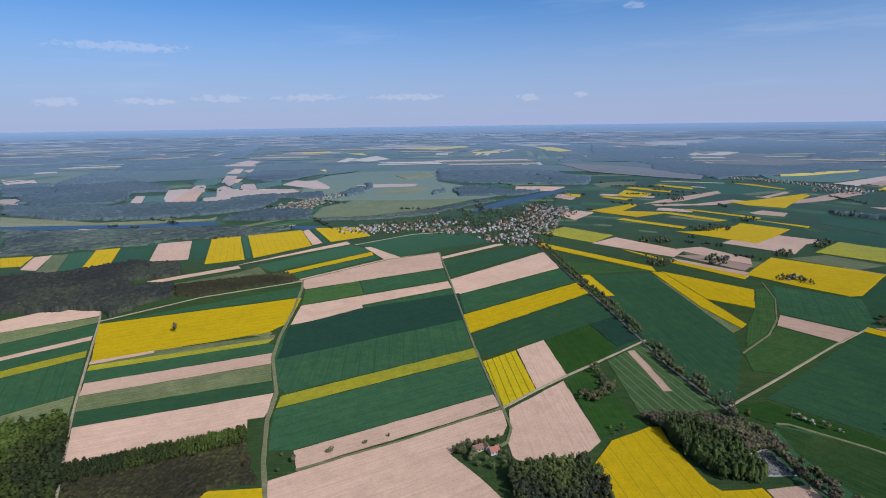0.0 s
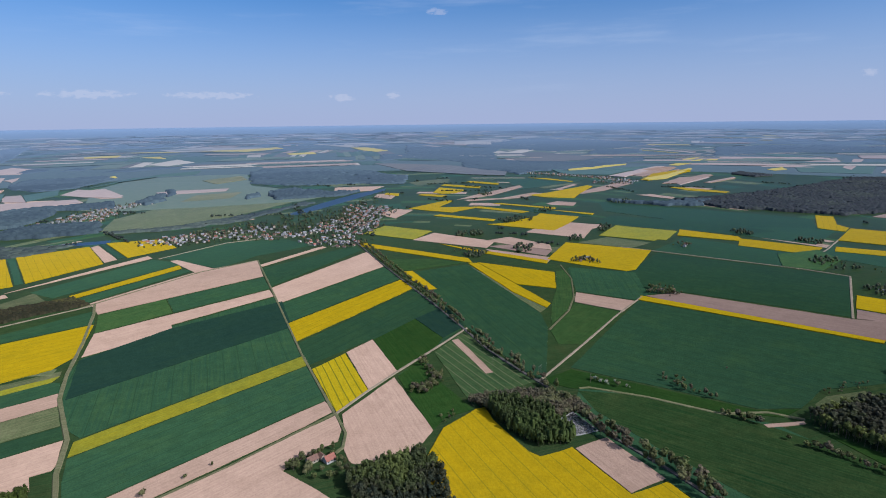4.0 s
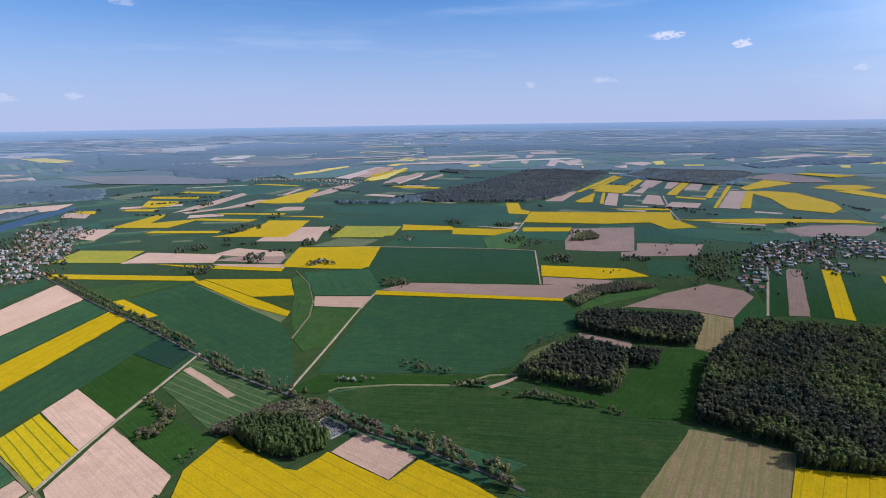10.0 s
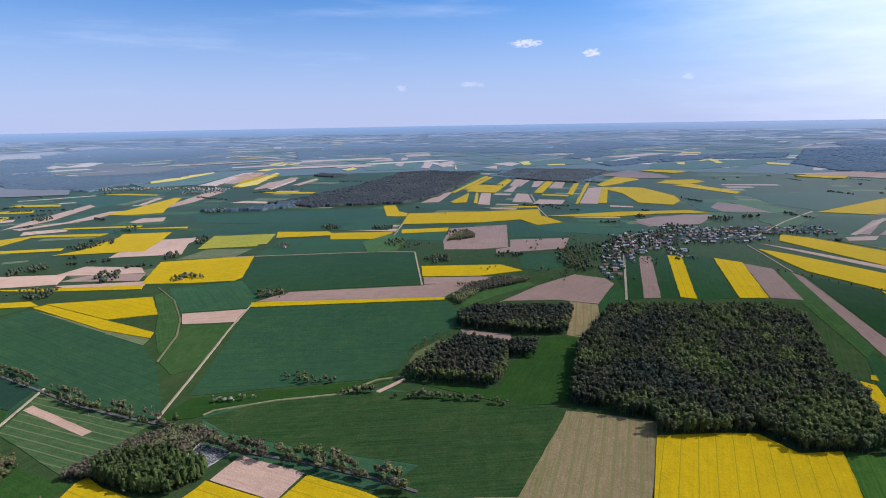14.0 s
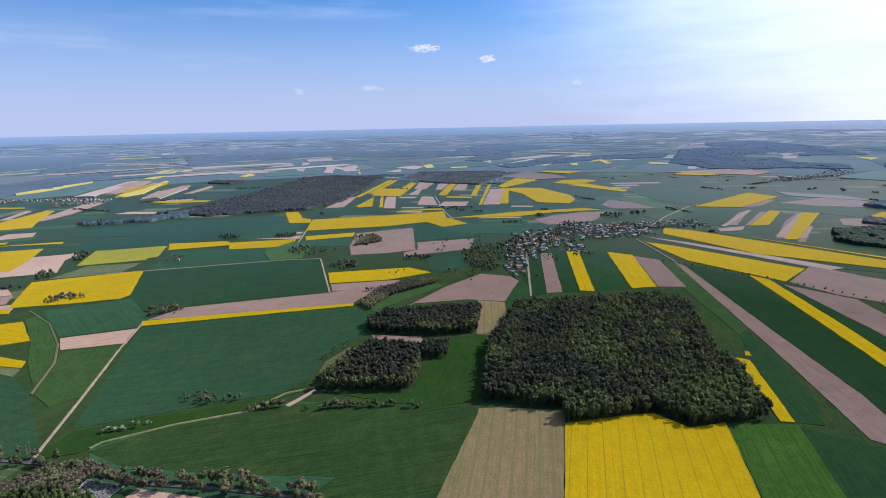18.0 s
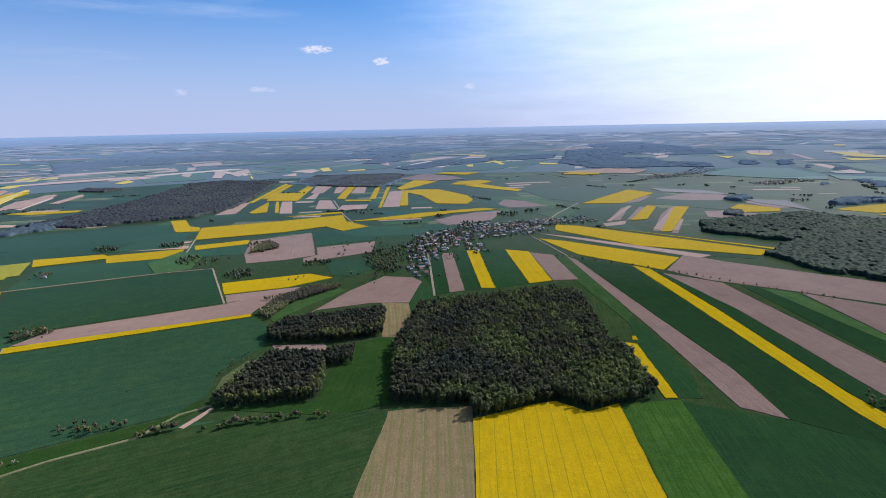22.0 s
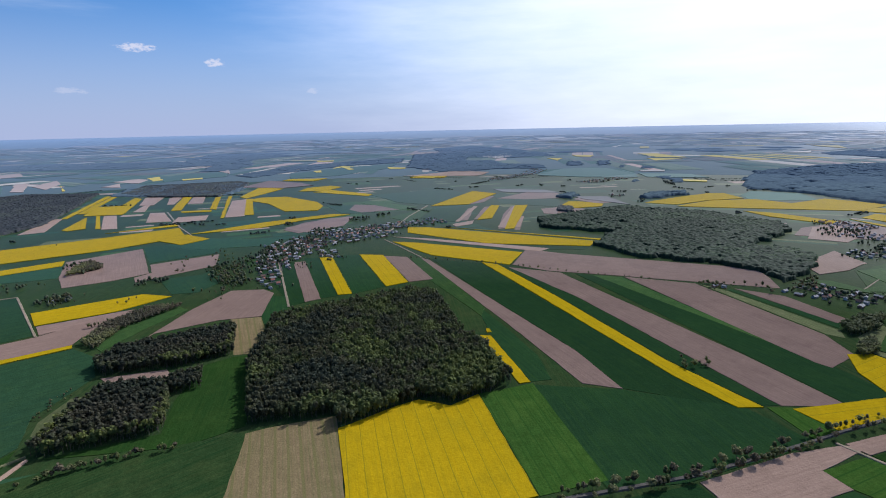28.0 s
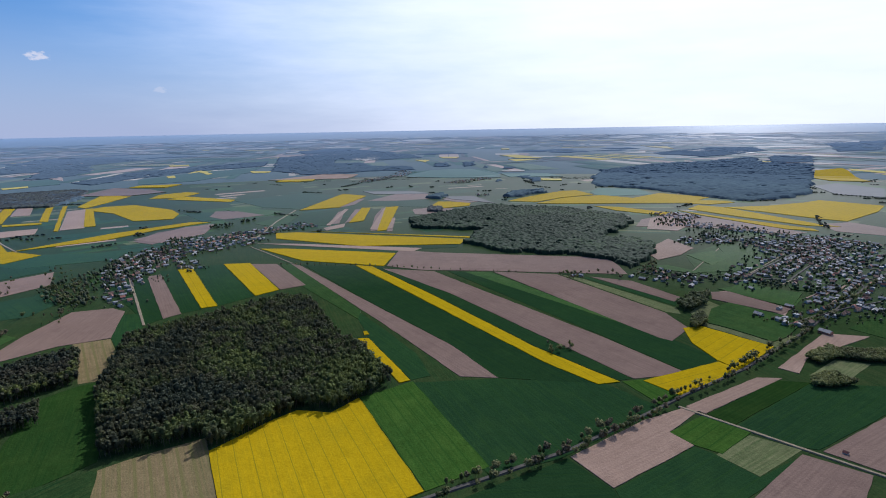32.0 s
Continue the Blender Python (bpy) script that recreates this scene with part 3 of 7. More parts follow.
field('wheat', 41, (35, 704), (241, 877), (265, 779), (262, 686), (193, 619), (134, 578), (131, 685), (39, 629))
field('deep_grass', 82, (131, 682), (204, 738), (219, 655), (194, 620), (136, 580))
field('rape_rows', 234, (44, 617), (88, 649), (96, 544), (57, 510), run=(8, -105))
field('soil', 153, (90, 652), (129, 682), (137, 579), (97, 545))
field('soil', 154, (62, 503), (130, 564), (138, 445), (115, 419), (76, 403), (56, 421), (54, 446), (59, 464))
field('deep_grass', 83, (134, 565), (173, 603), (173, 548), (188, 468), (155, 462), (138, 445))
field('wheat', 42, (137, 570), (170, 599), (167, 569), (148, 540), (138, 542))
field('striped_grass', 84, (194, 614), (257, 670), (276, 501), (217, 488), (190, 472), run=(23, -126))
field('soil', 155, (227, 642), (237, 645), (240, 537), (231, 537))
field('rape', 244, (255, 995), (272, 994), (280, 866), (265, 867), (254, 932))
field('grass', 85, (225, 1116), (335, 1072), (397, 1018), (266, 1000), (246, 1016))
field('rape', 245, (414, 1011), (522, 888), (472, 796), (421, 843))
field('rape', 246, (394, 1009), (413, 1005), (424, 730), (408, 714), (394, 803))
field('meadow', 6, (389, 1000), (407, 713), (389, 699))
field('wheat', 43, (272, 988), (389, 1003), (388, 698), (369, 641), (292, 507), (277, 503), (263, 689), (268, 818))
field('grass', 86, (528, 892), (553, 898), (525, 834), (477, 748), (433, 695), (380, 650), (426, 730), (470, 792))
field('soil', 156, (492, 765), (554, 693), (508, 659), (463, 723))
field('grass', 87, (460, 719), (504, 655), (380, 573), (352, 584), (366, 628), (428, 683))
field('wheat', 44, (560, 905), (692, 821), (591, 714), (558, 696), (495, 770))
field('wheat', 45, (560, 693), (736, 438), (705, 397), (641, 364), (549, 380), (494, 359), (453, 373), (404, 432), (330, 518))
field('deep_grass', 88, (328, 514), (401, 428), (450, 371), (490, 358), (463, 352), (414, 383), (345, 450), (301, 475), (282, 501))
field('rape', 247, (580, 712), (601, 681), (750, 447), (738, 442), (563, 696))
field('dark_soil', 157, (649, 703), (790, 516), (878, 454), (891, 423), (777, 450), (750, 449), (604, 674), (587, 709))
field('rape', 248, (903, 591), (985, 454), (963, 397), (892, 455), (839, 547))
field('dark_soil', 158, (835, 543), (888, 451), (898, 430), (867, 448), (796, 516))
field('wheat', 46, (808, 946), (1000, 671), (797, 522), (661, 701), (598, 715), (627, 824))
field('wheat', 47, (975, 1053), (1091, 801), (970, 742), (813, 967))
field('rape', 249, (1033, 1135), (1099, 1013), (1070, 961), (974, 1077))
field('rape', 250, (1084, 993), (1171, 853), (1090, 812), (1021, 937))
field('late_rape', 230, (796, 1147), (919, 1247), (992, 1117), (881, 1046))
field('wheat', 48, (1234, 878), (1236, 717), (1129, 676), (1096, 805))
field('rape', 251, (559, 982), (679, 1108), (810, 970), (675, 848), (652, 847), (605, 907))
field('soil', 159, (350, 1269), (425, 1333), (530, 1181), (483, 1123))
field('soil', 160, (476, 1116), (577, 990), (542, 954), (480, 1050))
field('late_rape', 231, (251, 1395), (329, 1479), (427, 1357), (353, 1273))
field('rape', 252, (396, 1206), (445, 1134), (556, 971), (540, 950), (443, 1102))
field('rape', 253, (223, 1291), (409, 1049), (403, 1008), (220, 1243))
field('meadow', 7, (527, 1176), (603, 1080), (713, 1064), (609, 1020), (512, 1115))
field('wheat', 49, (567, 910), (661, 831), (594, 710), (560, 699), (496, 772))
field('wheat', 50, (1132, 1640), (1272, 1460), (1480, 1124), (1336, 983), (1147, 1163), (1032, 1466))
field('wheat', 51, (1345, 958), (1415, 988), (1133, 1149), (1060, 1145), (1187, 881))
field('rape', 254, (1206, 849), (1288, 748), (1237, 726), (1162, 818))
field('dark_soil', 161, (1131, 674), (1277, 738), (1393, 623), (1137, 505), (1088, 556), (1051, 625))
field('dark_soil', 162, (1214, 534), (1296, 414), (1181, 388), (1070, 503), (1107, 521), (1141, 501))
field('wheat', 52, (1417, 631), (1485, 459), (1313, 420), (1231, 542))
field('wheat', 53, (1084, 465), (1110, 391), (1157, 388), (1062, 333), (981, 360), (977, 402))
field('backlit_wheat', 54, (1150, 251), (1178, 226), (892, 161), (871, 182))
field('dark_soil', 163, (1166, 223), (1188, 204), (909, 140), (893, 160))
field('backlit_wheat', 55, (1222, 210), (1177, 177), (1066, 142), (929, 120), (910, 139))
field('stubble', 20, (474, 205), (500, 138), (514, 76), (491, 72), (342, 52), (318, 175))
field('rape', 255, (489, 72), (524, 17), (535, -7), (518, -38), (539, -70), (371, -89), (343, 51))
field('bright_grass', 89, (540, -71), (556, -133), (383, -149), (371, -90))
field('backlit_wheat', 56, (1164, 300), (1171, 249), (1182, 224), (894, 161), (890, 185))
field('dark_soil', 164, (1182, 224), (1185, 202), (908, 137), (894, 161))
field('backlit_wheat', 57, (1219, 207), (1214, 175), (920, 109), (910, 137))
field('rape', 256, (1214, 175), (1218, 148), (928, 86), (925, 110))
field('backlit_wheat', 58, (1227, 147), (1230, 90), (963, 30), (928, 85))
field('rape', 257, (1230, 89), (1216, 36), (985, -12), (963, 28))
field('dark_soil', 165, (1208, 34), (1187, -17), (998, -59), (986, -14))
field('dark_soil', 166, (747, 361), (884, 336), (981, 302), (980, 245), (955, 223), (832, 217), (823, 278), (778, 354))
field('stubble', 21, (825, 261), (830, 217), (783, 202), (686, 188), (685, 220))
field('backlit_wheat', 59, (833, 217), (940, 232), (932, 194), (877, 182), (780, 200))
field('deep_grass', 90, (567, 249), (658, 246), (678, 218), (684, 181), (507, 161), (477, 207), (472, 326), (502, 237))
field('wheat', 60, (311, 470), (360, 445), (408, 375), (445, 347), (472, 205), (318, 175), (269, 417))
field('soil', 167, (434, 349), (474, 340), (472, 336), (433, 343))
field('rape', 258, (704, -99), (700, -113), (559, -131), (557, -118))
field('rape', 259, (727, -111), (728, -116), (714, -117), (713, -110))
field('backlit_wheat', 61, (984, -55), (963, -88), (725, -141), (630, -158), (562, -156), (560, -132), (700, -114), (782, -114))
field('grass', 91, (1188, -23), (1173, -52), (819, -125), (782, -114), (994, -52))
field('rape', 260, (1361, 13), (1334, -50), (1186, -274), (1080, -222), (1195, -71))
field('soil', 168, (1430, 19), (1387, -72), (1214, -344), (1188, -314))
field('backlit_wheat', 62, (1346, -70), (1212, -280), (1198, -285), (1182, -273), (1326, -59))
field('rape', 261, (1556, -31), (1543, -91), (1270, -479), (1220, -442), (1296, -212), (1475, -29))
field('backlit_wheat', 63, (1422, -54), (1287, -211), (1213, -439), (1189, -420), (1214, -297), (1377, -72))
field('rape', 262, (1547, -124), (1277, -528), (1267, -513))
field('dark_soil', 112, (1178, -45), (1150, -64), (888, -136), (637, -208), (530, -224), (548, -186), (745, -145), (973, -92))
field('backlit_wheat', 64, (1160, -68), (1102, -168), (796, -236), (476, -317), (531, -224), (637, -209), (888, -138))
field('rape', 263, (1109, -169), (1085, -199), (848, -254), (592, -304), (473, -343), (476, -318), (549, -292), (799, -238), (909, -214))
field('backlit_wheat', 65, (1084, -201), (1067, -216), (846, -283), (475, -360), (476, -344), (594, -306), (852, -256))
field('dark_soil', 113, (1059, -216), (1001, -304), (939, -318), (591, -403), (463, -426), (474, -362), (850, -284))
field('dark_soil', 114, (1080, -228), (1216, -290), (1159, -356), (967, -676), (898, -656), (839, -631), (965, -397), (1019, -286))
field('backlit_wheat', 66, (990, -329), (966, -371), (557, -481), (482, -490), (463, -428), (593, -406))
field('grass', 92, (975, -357), (949, -403), (563, -473), (554, -479))
field('dark_soil', 115, (953, -409), (890, -510), (639, -545), (574, -530), (546, -477), (562, -469))
field('meadow', 8, (887, -517), (840, -539), (651, -577), (625, -562), (641, -549))
field('backlit_wheat', 67, (854, -550), (673, -598), (657, -581), (845, -542))
field('dark_soil', 116, (799, -609), (690, -620), (675, -594), (851, -558))
field('backlit_wheat', 68, (553, -131), (529, -221), (476, -325), (409, -348), (372, -208), (372, -144))
field('bright_grass', 93, (473, -346), (469, -371), (425, -388), (414, -349))
field('rape', 264, (466, -368), (475, -481), (449, -487), (424, -381))
field('rape', 265, (577, -522), (574, -551), (484, -578), (448, -488), (478, -483), (531, -495))
field('soil', 169, (371, -218), (398, -314), (403, -367), (397, -384), (373, -322), (348, -327), (324, -227))
field('backlit_wheat', 69, (350, -91), (370, -215), (322, -226), (290, -217), (330, -84))
field('bright_grass', 94, (373, -322), (385, -371), (347, -391), (330, -340), (348, -328))
field('meadow', 9, (331, -334), (344, -385), (311, -407), (296, -343))
field('backlit_wheat', 70, (322, -227), (347, -326), (331, -334), (295, -342), (306, -410), (294, -371), (280, -314), (265, -260), (281, -217))
field('soil', 170, (405, -370), (428, -487), (417, -511), (387, -377))
field('deep_grass', 95, (386, -378), (415, -502), (398, -530), (362, -387))
field('backlit_wheat', 71, (361, -388), (398, -529), (362, -597), (327, -542), (306, -420), (314, -410), (347, -391))
field('dark_soil', 117, (303, -421), (329, -562), (255, -443))
field('dark_soil', 118, (275, -307), (306, -401), (266, -426), (240, -375), (257, -281))
field('soil', 171, (438, -530), (495, -677), (465, -720), (445, -584), (419, -539))
field('meadow', 10, (412, -545), (431, -611), (408, -637), (388, -571))
field('grass', 96, (496, -725), (525, -861), (444, -734))
field('meadow', 11, (625, -579), (663, -646), (496, -633), (479, -581), (577, -556))
field('grass', 97, (919, -837), (985, -1007), (848, -1050), (769, -837), (776, -745))
field('grass', 98, (681, -864), (712, -971), (677, -980), (622, -845))
field('soil', 172, (1074, -928), (965, -905), (916, -775), (986, -784))
field('soil', 173, (690, -680), (689, -714), (581, -722), (563, -692))
field('grass', 99, (726, -790), (611, -785), (586, -736), (694, -721))
field('rape', 266, (116, 401), (132, 423), (148, 445), (174, 458), (190, 467), (200, 467), (198, 441), (206, 384), (212, 374), (233, 375), (245, 377), (254, 307), (291, 310), (297, 254), (296, 220), (269, 199), (96, 364), run=(8, -70))
field('soil', 174, (247, 375), (283, 380), (292, 314), (255, 309))
field('rape', 267, (931, 2428), (975, 2465), (1059, 2319), (1028, 2266))
field('rape', 268, (780, 2337), (814, 2389), (935, 2243), (902, 2178))
field('rape', 269, (673, 2117), (755, 2279), (826, 2149), (753, 2068), (696, 2067))
field('rape', 270, (595, 2065), (623, 2098), (698, 2022), (664, 1977))
field('rape', 271, (471, 1752), (649, 1885), (674, 1871), (529, 1680))
field('rape', 272, (496, 1714), (550, 1744), (668, 1711), (680, 1680), (576, 1622))
field('rape', 273, (665, 1706), (707, 1702), (811, 1547), (775, 1530))
field('rape', 274, (772, 1747), (800, 1747), (927, 1578), (906, 1560))
field('rape', 275, (877, 1562), (976, 1437), (955, 1415))
field('rape', 276, (504, 1584), (531, 1600), (654, 1455), (634, 1430))
field('rape', 277, (598, 1393), (662, 1390), (793, 1464), (823, 1501), (901, 1403), (813, 1316), (725, 1243))
field('soil', 175, (695, 1890), (812, 1992), (1106, 2209), (1089, 2140), (851, 1942), (790, 1916))
field('soil', 176, (715, 1873), (855, 1862), (1040, 1957), (1070, 1917), (915, 1838), (718, 1834))
field('soil', 177, (941, 1672), (1006, 1710), (1050, 1654), (1001, 1595), (943, 1640))
field('rape', 278, (991, 1898), (1090, 1930), (1371, 2083), (1374, 2044), (1177, 1841), (1102, 1753), (1015, 1820))
field('soil', 178, (1160, 1864), (1520, 2099), (1612, 2134), (1590, 2062), (1328, 1896), (1202, 1849))
field('rape', 279, (1294, 2492), (1366, 2434), (1408, 2254), (1385, 2228))
field('meadow', 12, (1153, 2130), (1298, 2217), (1406, 2180), (1151, 2058))
field('soil', 179, (1185, 2028), (1345, 2154), (1344, 2119), (1177, 1993))
field('soil', 180, (1729, 2384), (2189, 2582), (2245, 2543), (1792, 2346))
field('soil', 181, (1825, 2377), (2224, 2494), (2222, 2466), (1827, 2295))
field('rape', 280, (1789, 2224), (1956, 2382), (2190, 2481), (2280, 2454), (1956, 2241), (1760, 2146))
field('soil', 182, (1742, 2038), (2214, 2243), (2086, 2136), (1733, 1987))
field('rape', 283, (1646, 1888), (1684, 1854), (1743, 1663), (1706, 1661))
field('soil', 183, (1369, 1725), (1423, 1739), (1444, 1625), (1409, 1602))
field('soil', 184, (424, 2082), (455, 2167), (536, 2159), (507, 2082), (470, 1999))
field('rape', 284, (477, 2139), (497, 2189), (540, 2144), (517, 2071))
field('soil', 185, (372, 1675), (445, 1737), (478, 1729), (409, 1630))
field('soil', 186, (692, 1283), (756, 1323), (887, 1276), (877, 1249), (762, 1198))
field('late_rape', 232, (802, 1150), (918, 1239), (1013, 1121), (912, 1043))
field('wheat', 72, (703, 1714), (906, 1543), (943, 1397), (907, 1403), (826, 1505), (808, 1558))
field('wheat', 73, (882, 1296), (994, 1382), (1131, 1250), (1244, 1027), (1117, 1025), (1037, 1124), (1016, 1124), (925, 1236))
field('soil', 188, (-1034, 2064), (-1184, 2627), (-1209, 2781), (-1112, 2584), (-995, 2221), (-927, 2039))
field('grass', 100, (-1218, 2539), (-1184, 2627), (-1077, 2367), (-1130, 2363))
field('soil', 189, (-890, 2014), (-961, 2307), (-1006, 2515), (-946, 2564), (-820, 2121))
field('grass', 101, (-1058, 2365), (-981, 2387), (-888, 2168), (-972, 2168))
field('soil', 190, (-1122, 2797), (-1173, 2945), (-1079, 2978), (-1035, 2773))
field('soil', 191, (-977, 2651), (-932, 2721), (-809, 2388), (-888, 2438))
field('soil', 192, (-845, 2497), (-752, 2486), (-644, 2370), (-746, 2303))
field('soil', 193, (-751, 2724), (-683, 2852), (-503, 2458), (-578, 2456))
field('grass', 102, (-824, 2733), (-770, 2793), (-683, 2568), (-769, 2590))
field('soil', 194, (-1152, 1988), (-1277, 2276), (-1244, 2291), (-1116, 1999))
field('grass', 103, (-1190, 2157), (-1233, 2281), (-1162, 2329), (-1061, 2346), (-1041, 2080), (-1115, 2057))
field('meadow', 13, (-1175, 1923), (-1203, 2080), (-1141, 1987), (-1141, 1933))
field('soil', 195, (-1621, 2010), (-1769, 2213), (-1707, 2207), (-1566, 2005))
field('meadow', 14, (-414, 1712), (-423, 1903), (-298, 2151), (-74, 2087), (35, 2117), (119, 2068), (-9, 1899), (-84, 1810), (-279, 1675), (-394, 1643))
field('grass', 104, (-315, 2195), (-85, 2431), (168, 2468), (90, 2128), (-75, 2112))
field('rape', 294, (1722, 2174), (2080, 2431), (2275, 2459), (2245, 2421), (1935, 2236), (1733, 2132))
field('rape', 297, (1640, 1878), (1692, 1833), (1749, 1672), (1701, 1652), (1636, 1773))
field('soil', 199, (2055, 2598), (2174, 2603), (2239, 2523), (1980, 2426))
field('soil', 200, (1700, 1998), (1949, 2176), (2137, 2187), (2048, 2128), (1783, 1996))
field('soil', 201, (1893, 1958), (2207, 2096), (2176, 2052), (1912, 1934))
field('rape', 301, (1961, 1125), (2650, 1306), (2650, 1283), (1963, 1107))
field('rape', 302, (2072, 1129), (2650, 1275), (2651, 1251), (2074, 1104))
field('rape', 303, (2015, 1080), (2255, 1157), (2280, 1073), (2546, 1135), (2510, 1090), (2074, 966), (2023, 955))
field('rape', 304, (1720, 990), (1967, 1049), (1983, 1051), (1738, 932), (1703, 965))
field('rape', 305, (1728, 899), (2001, 1030), (2002, 1018), (1723, 882))
field('soil', 202, (1711, 874), (2003, 1006), (2006, 965), (1715, 830))
field('soil', 203, (2263, 998), (2548, 1091), (2550, 1010), (2266, 946))
field('soil', 204, (2076, 942), (2264, 979), (2265, 959), (2078, 901))
field('rape', 306, (2084, 812), (2528, 922), (2529, 886), (2086, 777))
field('soil', 205, (2513, 975), (2553, 931), (2270, 869), (2268, 895))
field('soil', 206, (2272, 818), (2529, 879), (2518, 826), (2275, 761))
field('rape', 307, (2093, 678), (2472, 770), (2497, 752), (2077, 650))
field('rape', 308, (2061, 768), (2068, 664), (2027, 652), (2020, 753))
field('rape', 309, (1861, 574), (2498, 722), (2522, 711), (1856, 562))
field('soil', 207, (1869, 561), (2332, 662), (2388, 593), (1888, 503))
field('rape', 310, (1909, 509), (2366, 613), (2388, 593), (1911, 478))
field('soil', 208, (1816, 790), (2038, 866), (2041, 819), (1823, 713))
field('soil', 209, (1790, 701), (1913, 725), (1935, 634), (1831, 611))
field('soil', 210, (1661, 1079), (1959, 1154), (1970, 1123), (1697, 1026))
field('rape', 311, (1273, 894), (1440, 983), (1558, 808), (1690, 643), (1556, 580), (1521, 590), (1391, 708))
field('rape', 312, (1638, 828), (1760, 679), (1725, 656))
field('rape', 313, (1544, 1160), (1569, 1124), (1459, 1033), (1444, 990), (1388, 958), (1368, 1017))
field('rape', 314, (1523, 662), (1571, 581), (1494, 494), (1423, 545))
field('rape', 315, (1571, 581), (1736, 409), (1865, 210), (1838, 150), (1753, 289), (1642, 395))
field('rape', 316, (2453, 662), (2881, 669), (2764, 536), (2563, 580), (2398, 622))
field('rape', 317, (2334, 606), (2412, 562), (2416, 457), (2204, 303), (2078, 265), (1963, 271), (1969, 386), (2194, 487))
field('rape', 318, (2618, 439), (2766, 420), (2839, 314), (2768, 251), (2596, 315))
field('rape', 319, (2558, 363), (2634, 292), (2410, 92), (2348, 108))
field('rape', 320, (3208, 620), (3268, 580), (3279, 378), (3131, 442))
field('dark_soil', 119, (2881, 775), (3227, 692), (3045, 493), (2883, 408), (2793, 541))
field('dark_soil', 120, (1957, 160), (2086, 148), (2052, 74), (1916, -15), (1879, 115))
field('dark_soil', 121, (1588, 322), (1707, 282), (1807, 148), (1665, 162), (1528, 269))
field('rape', 325, (3143, -102), (3287, -169), (3320, -279), (3283, -337), (3107, -291))
field('rape', 326, (1980, -130), (2409, -348), (2291, -429), (1991, -270))
field('rape', 327, (1643, -246), (1943, -343), (1933, -372), (1662, -294))
field('rape', 328, (1473, -295), (1918, -424), (1922, -472), (1476, -322))
field('soil', 212, (1509, -282), (1886, -409), (1918, -424), (1492, -302))
field('soil', 213, (1495, -326), (1681, -388), (1672, -397), (1497, -343))
field('soil', 214, (1626, -176), (1938, -281), (1926, -292), (1618, -186))
field('rape', 329, (1836, -554), (1980, -642), (1958, -685), (1886, -737), (1828, -708), (1808, -603))
field('dark_soil', 122, (1744, -478), (1837, -511), (1794, -628), (1736, -644), (1690, -522))
field('dark_soil', 123, (2035, -677), (2109, -736), (1919, -789), (1896, -718))
field('rape', 334, (1875, -885), (1920, -943), (2000, -1086), (2071, -1234), (2061, -1297), (1901, -1275), (1879, -1118), (1807, -968))
field('rape', 335, (1773, -949), (1874, -1128), (1870, -1293), (1744, -1344), (1823, -1528), (1751, -1562), (1632, -1600), (1547, -1417), (1640, -1215), (1721, -1035))
field('rape', 336, (1629, -1091), (1569, -1151), (1390, -1218), (1361, -1161), (1509, -1096))
field('rape', 337, (1542, -1412), (1588, -1505), (1533, -1580), (1487, -1571), (1487, -1458))
field('rape', 338, (1435, -1320), (1487, -1410), (1416, -1448), (1068, -1425), (1015, -1437), (1065, -1379), (1265, -1337))
field('rape', 339, (1415, -1449), (1378, -1601), (1384, -1776), (1404, -1869), (1221, -1918), (1150, -1783), (1068, -1533), (1129, -1505), (1291, -1478))
field('rape', 340, (1425, -1271), (1263, -1292), (1024, -1347), (997, -1331), (1053, -1284), (1319, -1261))
field('rape', 341, (1975, -2583), (2089, -2738), (2036, -2856), (1989, -2832), (1738, -2626), (1853, -2533))
field('dark_soil', 124, (1245, -967), (1330, -1053), (1396, -1246), (1311, -1254), (995, -1289), (993, -1230), (1151, -1120))
field('dark_soil', 125, (1068, -1425), (1056, -1526), (932, -1521), (873, -1427), (980, -1368))
field('dark_soil', 126, (636, 356), (651, 288), (630, 273), (618, 338))
field('meadow', 15, (514, 360), (540, 368), (589, 363), (592, 348), (528, 340), (506, 347))
field('grass', 105, (764, 440), (845, 428), (917, 380), (883, 343), (796, 376), (722, 397))
field('soil', 215, (648, 1252), (792, 1368), (875, 1278), (745, 1134))
field('soil', 216, (350, 1678), (431, 1762), (473, 1710), (384, 1584))
field('meadow', 16, (707, 1101), (805, 1124), (861, 1034), (781, 1003))
field('soil', 217, (512, 1195), (582, 1215), (632, 1101), (610, 1053), (558, 1116))
field('dark_soil', 127, (493, 1139), (555, 1135), (608, 1048), (571, 1009))
field('soil', 218, (1330, -1084), (1352, -1186), (1207, -1119), (1145, -1021), (1201, -968))
field('soil', 219, (3291, -64), (3368, -391), (3304, -584), (3172, -481), (3212, -288))
field('rape', 347, (3200, -101), (3314, -251), (3261, -366), (3094, -221))
field('dark_soil', 128, (1621, 326), (1772, 217), (1794, 133), (1628, 155), (1539, 248))
field('wheat', 74, (1431, 582), (1505, 504), (1452, 300), (1375, 317), (1358, 499))
field('dark_soil', 129, (2225, -308), (2206, -406), (2036, -332), (1986, -272))
field('dark_soil', 130, (1635, -183), (1882, -251), (1921, -281), (1644, -217))
field('soil', 220, (1583, -163), (1635, -234), (1572, -219), (1540, -166))
field('dark_soil', 131, (1650, -236), (1911, -313), (1916, -334), (1668, -268))
field('dark_soil', 132, (1480, -278), (1739, -346), (1912, -410), (1896, -419), (1488, -305))
field('dark_soil', 133, (1456, -317), (1663, -383), (1667, -396), (1449, -331))
